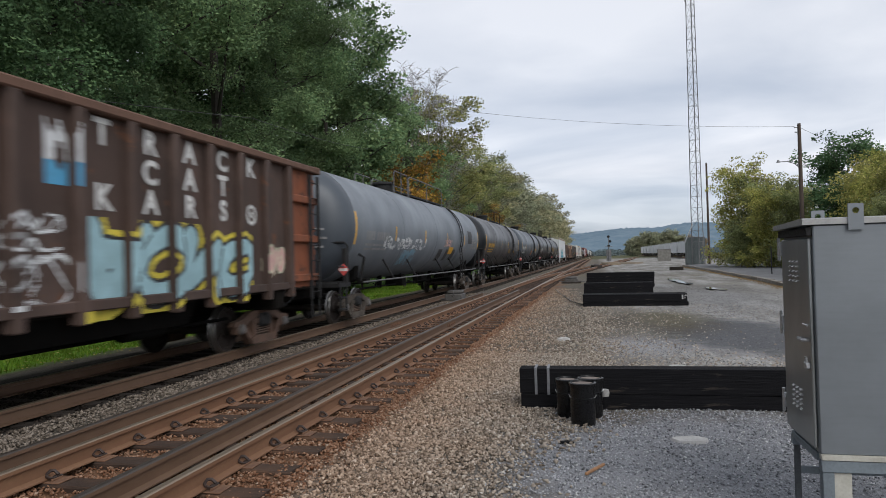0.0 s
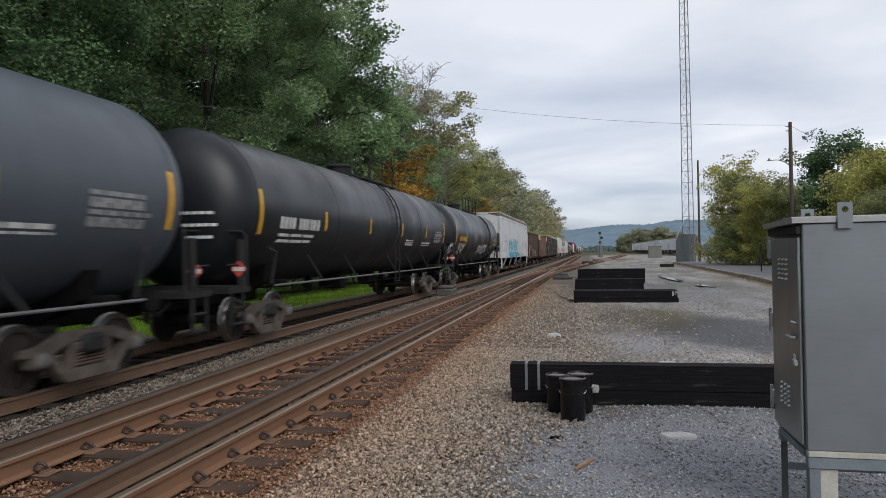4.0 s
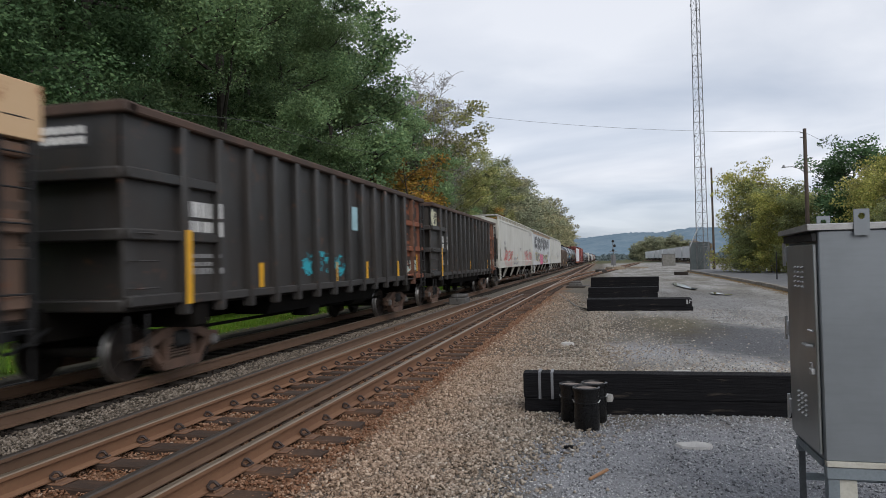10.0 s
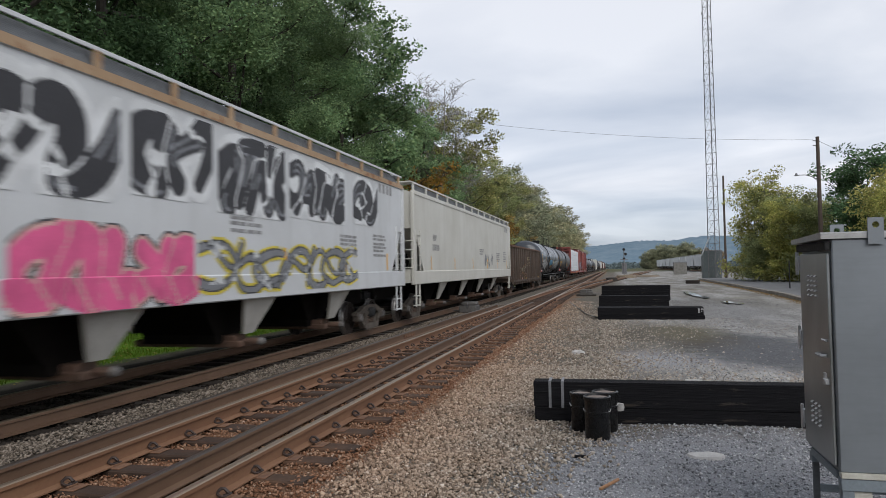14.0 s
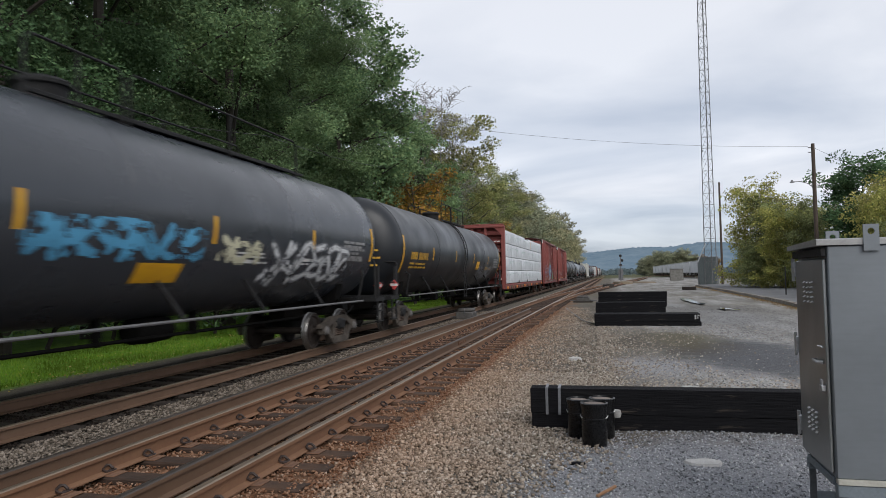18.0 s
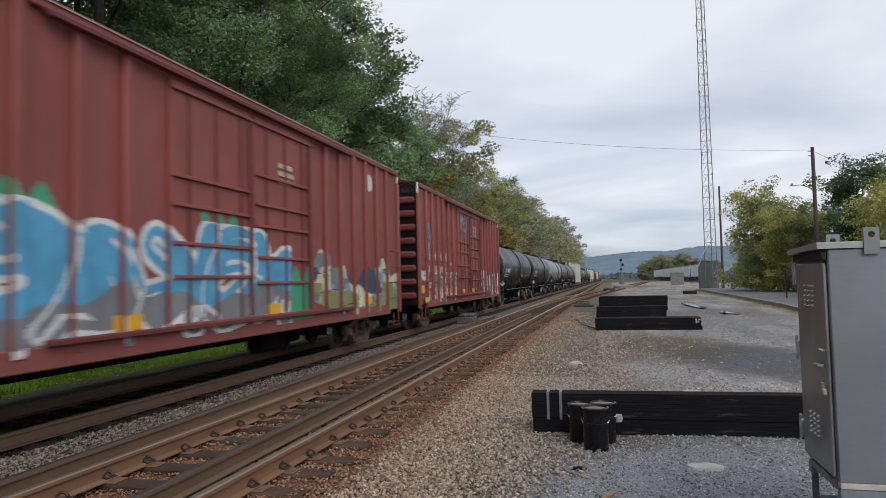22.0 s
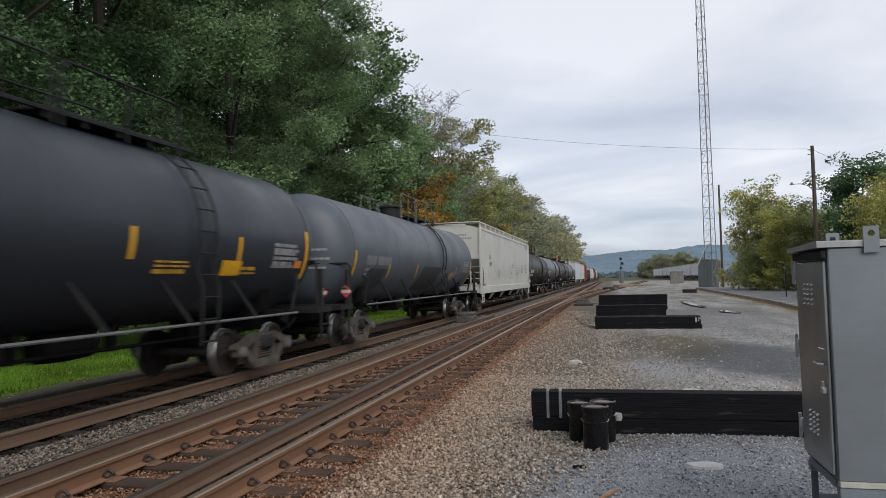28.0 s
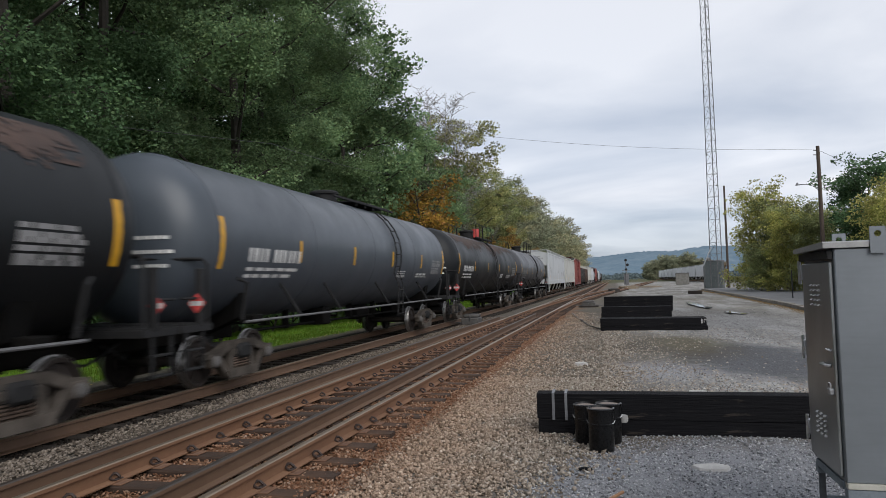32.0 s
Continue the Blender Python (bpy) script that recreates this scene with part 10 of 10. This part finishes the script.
for i in range(3):
    KIT["mid", i] = tree_meshes(230 + i, 16.0, 4.2, 240, 84, 0.115, M["leaf_mid"] if i == 0 else M["leaf_yellow"] if i == 1 else M["leaf_drab"], M["bark"], 0.10, 0.08, 0.9, 0.2, 0.2, 18)
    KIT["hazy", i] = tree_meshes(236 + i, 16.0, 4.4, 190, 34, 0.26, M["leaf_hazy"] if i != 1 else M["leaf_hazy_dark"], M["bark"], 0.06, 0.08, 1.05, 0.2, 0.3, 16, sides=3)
KIT["dark_mid", 0] = tree_meshes(240, 16.0, 4.3, 330, 92, 0.110, M["leaf_deep"], M["bark"], 0.06, 0.06, 0.95, 0.22, 0.25, 18)
KIT["orange", 0] = tree_meshes(250, 9.0, 2.8, 130, 60, 0.115, M["leaf_orange"], M["bark"], 0.12, 0.2, 0.7, 0.12)
KIT["thin", 0] = tree_meshes(260, 20.0, 3.9, 260, 60, 0.050, M["leaf_grey"], M["bark_dry"], 0.18, 0.2, 0.8, 0.13, 0.0, 28, 14, 0.021)
KIT["shrub", 0] = tree_meshes(270, 8.0, 2.7, 430, 44, 0.100, M["leaf_lime"], M["bark_pale"], 0.04, 0.04, 0.75, 0.07, 0.85, 30, 7, 0.016, 1.0)
KIT["shrub", 1] = tree_meshes(271, 8.0, 2.6, 400, 42, 0.100, M["leaf_drab"], M["bark_pale"], 0.04, 0.04, 0.75, 0.07, 0.85, 30, 7, 0.016, 1.0)
KIT["broad", 0] = tree_meshes(285, 10.4, 3.0, 330, 60, 0.110, M["leaf_dark"], M["bark"], 0.28, 0.04, 0.85, 0.15, 0.5, 18)
KIT["round", 0] = tree_meshes(290, 11.0, 5.4, 300, 44, 0.42, M["leaf_hazy_dark"], M["bark"], 0.04, 0.0, 1.7, 0.2, 0.9, 20, sides=3)
KIT["round", 1] = tree_meshes(291, 11.0, 5.0, 280, 44, 0.42, M["leaf_russet"], M["bark"], 0.04, 0.0, 1.7, 0.2, 0.9, 20, sides=3)
KIT["brush", 0] = tree_meshes(280, 4.6, 2.6, 100, 60, 0.13, M["leaf_dark"], M["bark"], 0.02, 0.0, 0.8, 0.07, 0.8, sides=3)

vr = random.Random(11)
# the tall wood behind the lawn
for x, y, s in ((-17.5, 2, 0.98), (-18.5, 9, 1.02), (-17.2, 16, 0.96), (-19.0, 22, 1.05), (-17.2, 28.5, 1.0), (-19.0, 34.5, 1.02), (-19.7, 40.5, 1.0)):
    tree(("big", 0 if y < 20 else 1 + vr.randrange(2)), x, y, s, vr.uniform(0, 360), "tall dark green broadleaf tree at the edge of the wood")
for k in range(11):
    tree(("back", vr.randrange(3)), -26.5 + vr.uniform(-1.5, 1.5), -2 + 6.0 * k + vr.uniform(-1, 1), vr.uniform(0.98, 1.1), vr.uniform(0, 360), "tall dark green broadleaf tree inside the wood")
for k in range(8):
    tree(("back", vr.randrange(3)), -34 + vr.uniform(-2, 2), 0 + 8.5 * k, vr.uniform(1.0, 1.1), vr.uniform(0, 360), "tall dark green broadleaf tree deep in the wood")
for k in range(22):
    tree(("brush", 0), -15.2 + vr.uniform(-1.2, 0.5) - (1.5 if k < 8 else 0), 2 + 2.7 * k, vr.uniform(0.75, 1.25), vr.uniform(0, 360), "dense dark green bush under the trees", group="bushes along the wood", name="bush")
for x, y, s in ((-18.6, 43.0, 1.25), (-18.9, 48.5, 1.17), (-19.5, 53.0, 1.0)):
    tree(("dark_mid", 0), x, y, s, vr.uniform(0, 360), "dark green broadleaf tree at the end of the wood")
tree(("orange", 0), -14.2, 50.0, 1.15, 40, "small tree with orange-brown autumn leaves")
tree(("orange", 0), -15.2, 55.5, 1.2, 140, "small tree with orange-brown autumn leaves")
tree(("thin", 0), -17.2, 61.0, 1.06, 20, "tall bare grey tree with fine pale twigs")
tree(("thin", 0), -16.4, 63.5, 1.06, 250, "tall bare grey tree with fine pale twigs")
tree(("thin", 0), -17.0, 67.0, 1.12, 120, "tall bare grey tree with fine pale twigs")
tree(("thin", 0), -17.2, 88.0, 0.95, 210, "tall bare grey tree with fine pale twigs")
tree(("dark_mid", 0), -17.0, 59.5, 0.98, 20, "dark green broadleaf tree beside the line")
tree(("mid", 1), -16.2, 69.0, 1.18, 20, "yellowing broadleaf tree beside the line")
for y, kind, s in ((64.5, "dark_mid", 0.72), (76.0, "mid", 1.02), (82.0, "dark_mid", 0.85), (88.0, "mid", 1.0), (94.0, "mid", 0.98), (101.0, "mid", 1.05), (108.0, "mid", 1.02)):
    tree((kind, 0 if kind == "dark_mid" else vr.choice([0, 2, 2, 1])), -17.2 + vr.uniform(-0.8, 0.8), y, s, vr.uniform(0, 360), "olive and yellowing broadleaf tree beside the line")
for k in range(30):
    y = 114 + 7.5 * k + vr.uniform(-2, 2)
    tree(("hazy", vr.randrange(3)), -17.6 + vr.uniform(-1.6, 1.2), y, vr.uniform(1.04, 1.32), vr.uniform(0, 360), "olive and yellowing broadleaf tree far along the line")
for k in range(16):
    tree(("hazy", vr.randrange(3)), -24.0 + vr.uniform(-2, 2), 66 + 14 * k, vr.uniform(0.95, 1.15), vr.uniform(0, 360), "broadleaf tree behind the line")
for k in range(14):
    tree(("orange", 0) if k % 5 == 0 else ("brush", 0), -14.2 + vr.uniform(-0.8, 0.6), 62 + 5.0 * k, vr.uniform(0.6, 1.0), vr.uniform(0, 360), "low bush beside the line", group="bushes along the wood", name="bush")
# shrubs and trees by the platform
for kind, x, y, s, sz in ((("shrub", 0), 14.6, 77, 1.05, 1.16), (("shrub", 1), 16.6, 74, 0.98, 1.12), (("shrub", 0), 15.6, 69, 0.88, 1.0), (("shrub", 1), 17.8, 67, 0.9, 1.05), (("shrub", 1), 14.0, 72, 0.66, 0.85), (("shrub", 0), 19.0, 72, 0.95, 0.9),
                          (("shrub", 0), 17.0, 47.5, 0.78, 0.92), (("shrub", 0), 17.8, 43, 0.80, 1.0), (("shrub", 1), 15.9, 41, 0.58, 1.0), (("shrub", 0), 19.4, 49, 0.92, 1.0), (("shrub", 0), 17.6, 36, 0.72, 1.0), (("shrub", 1), 21.0, 62, 0.9, 1.0), (("shrub", 0), 17.6, 53.5, 0.70, 0.60), (("shrub", 0), 19.3, 51.0, 0.95, 0.92)):
    tree(kind, x, y, s, vr.uniform(0, 360), "yellow-green shrub growing by the platform", 0.0, "shrubs by the platform", sz * 1.16, "shrub")
tree(("broad", 0), 19.6, 60.0, 1.0, 30, "dark green tree behind the platform", 0.0, "trees behind the platform")
tree(("thin", 0), 24.4, 66.0, 0.44, 70, "thin bare-topped tree behind the platform", 0.0, "trees behind the platform")
# clump of trees beyond the parked hoppers, and woods in the distance
for x, y, k, s in ((21, 440, 1, 0.75), (25, 425, 1, 0.95), (30, 430, 2, 1.05), (35, 422, 1, 1.12), (40, 430, 1, 1.08), (45, 424, 2, 0.98), (50, 430, 0, 0.92), (56, 436, 0, 0.84), (62, 446, 0, 0.8)):
    tree(("round", 1 if k == 0 else 0), x, y, s * 1.2, vr.uniform(0, 360), "russet round-headed tree beyond the yard" if k == 0 else "green round-headed tree beyond the yard", -2.0, "trees beyond the yard", 0.95)


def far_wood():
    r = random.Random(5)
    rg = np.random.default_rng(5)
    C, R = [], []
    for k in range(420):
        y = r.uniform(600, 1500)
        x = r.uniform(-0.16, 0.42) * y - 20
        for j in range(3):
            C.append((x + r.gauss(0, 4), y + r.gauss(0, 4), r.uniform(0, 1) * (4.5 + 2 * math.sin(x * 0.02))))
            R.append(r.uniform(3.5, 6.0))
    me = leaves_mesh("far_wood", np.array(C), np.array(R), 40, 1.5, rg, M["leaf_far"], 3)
    tagged(put_mesh("far_wood", me), "woods far beyond the yard, haze put into their colour", "wood", kind="stuff")


# blue-green tones hold the distance haze, painted into the leaves
M["leaf_far"] = leaf_material("haze_tinted_far_leaves", [(0.19, 0.25, 0.265), (0.21, 0.27, 0.28), (0.235, 0.285, 0.285), (0.26, 0.30, 0.285)])
far_wood()


def hills():
    n = Nodes("haze_tinted_wooded_ridge")
    # haze over the ridge is painted in as blue-grey base colour
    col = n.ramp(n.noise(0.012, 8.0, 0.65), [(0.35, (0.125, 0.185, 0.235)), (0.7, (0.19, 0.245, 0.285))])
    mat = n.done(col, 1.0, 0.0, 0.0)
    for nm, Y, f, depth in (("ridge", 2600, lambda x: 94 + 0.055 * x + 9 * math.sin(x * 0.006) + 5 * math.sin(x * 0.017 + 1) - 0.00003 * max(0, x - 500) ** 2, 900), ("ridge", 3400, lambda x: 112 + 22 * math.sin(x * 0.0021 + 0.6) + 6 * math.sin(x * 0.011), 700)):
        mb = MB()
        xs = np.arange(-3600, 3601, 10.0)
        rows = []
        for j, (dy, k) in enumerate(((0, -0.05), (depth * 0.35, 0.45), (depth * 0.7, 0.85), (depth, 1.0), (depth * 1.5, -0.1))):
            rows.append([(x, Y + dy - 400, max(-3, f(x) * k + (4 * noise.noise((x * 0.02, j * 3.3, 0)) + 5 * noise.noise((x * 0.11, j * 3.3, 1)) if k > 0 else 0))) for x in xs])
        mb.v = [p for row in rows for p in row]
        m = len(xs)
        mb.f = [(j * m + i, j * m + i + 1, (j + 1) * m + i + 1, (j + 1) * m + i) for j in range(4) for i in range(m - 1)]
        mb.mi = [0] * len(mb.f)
        tagged(mb.ob(nm, mat), "low wooded ridge on the horizon, tinted blue-grey for haze", "hill", kind="structure")


hills()


def lawn():
    rg = np.random.default_rng(3)
    n = 45000
    y = 5 + 75 * rg.uniform(0, 1, n) ** 1.4
    x = -11.75 - 5.5 * rg.uniform(0, 1, n) ** 1.2
    x += rg.normal(0, 0.12, n)
    z = np.array([ground_height(a, b) for a, b in zip(x, y)])
    h, w, a = rg.uniform(0.06, 0.16, n), rg.uniform(0.008, 0.016, n), rg.uniform(0, 2 * math.pi, n)
    lean = rg.normal(0, 0.045, (n, 2))
    V = np.stack([np.stack([x - w * np.cos(a), y - w * np.sin(a), z], 1), np.stack([x + w * np.cos(a), y + w * np.sin(a), z], 1), np.stack([x + lean[:, 0], y + lean[:, 1], z + h], 1)], 1)
    me = bpy.data.meshes.new("grass")
    me.vertices.add(n * 3)
    me.vertices.foreach_set("co", V.reshape(-1))
    me.loops.add(n * 3)
    me.loops.foreach_set("vertex_index", np.arange(n * 3, dtype=np.int32))
    me.polygons.add(n)
    me.polygons.foreach_set("loop_start", np.arange(0, n * 3, 3, dtype=np.int32))
    me.materials.append(leaf_material("bright_lawn_grass", [(0.10, 0.22, 0.02), (0.14, 0.29, 0.03), (0.19, 0.36, 0.04), (0.28, 0.39, 0.06)]))
    me.update()
    tagged(put_mesh("grass", me), "bright green mown grass beside the track", "grass", kind="stuff")


lawn()


def fallen(rng_, count):
    y = 6 + 45 * rng_.uniform(0, 1, count) ** 1.2
    x = -10.9 - 3.5 * rng_.uniform(0, 1, count)
    return np.stack([x, y, np.array([ground_height(a, b) for a, b in zip(x, y)]) + rng_.uniform(0.0, 0.08, count)], 1)


M["fallen"] = gravel_mat("yellow_fallen_leaves", [(0.0, (0.30, 0.22, 0.04)), (0.5, (0.45, 0.36, 0.10)), (1.0, (0.55, 0.50, 0.25))])
tagged(stones("fallen_leaves", 1600, fallen, (0.018, 0.04), M["fallen"], 21, flat=0.3), "yellow leaves scattered on the grass", "leaves", kind="stuff")


# ---- what moves ----
def gone(t):
    """How far the train has come after t seconds: about 56 km/h, hardly slowing."""
    return 15.7495 * t - 0.00836 * t * t


def motions():
    times = [0.0, 2.0, 4.0, 6.0, 8.0, 10.0, 12.0, 14.0, 16.0, 18.0, 20.0, 22.0, 24.0, 26.0, 28.0, 30.0, 32.0]
    for ob, y in TRAIN:
        walk(ob, [(t, pose(XT, y - gone(t), ZT)) for t in times])
    # wheels roll: one turn-by-turn path for each place in a truck, shared by all wheels there
    lead = {}
    for w in WHEELSETS:
        key = round(w.location.y, 3)
        if key not in lead:
            rows = []
            for f in range(0, 961):
                t = f / FPS
                rows.append((t, Matrix.Translation((0, key, 0)) @ Matrix.Rotation((gone(t) / WR) % (2 * math.pi), 4, "X")))
            walk(w, rows)
            lead[key] = w
        else:
            src = lead[key].animation_data
            w.rotation_mode = "QUATERNION"
            w.animation_data_create()
            w.animation_data.action = src.action
            w.animation_data.action_slot = src.action_slot


motions()
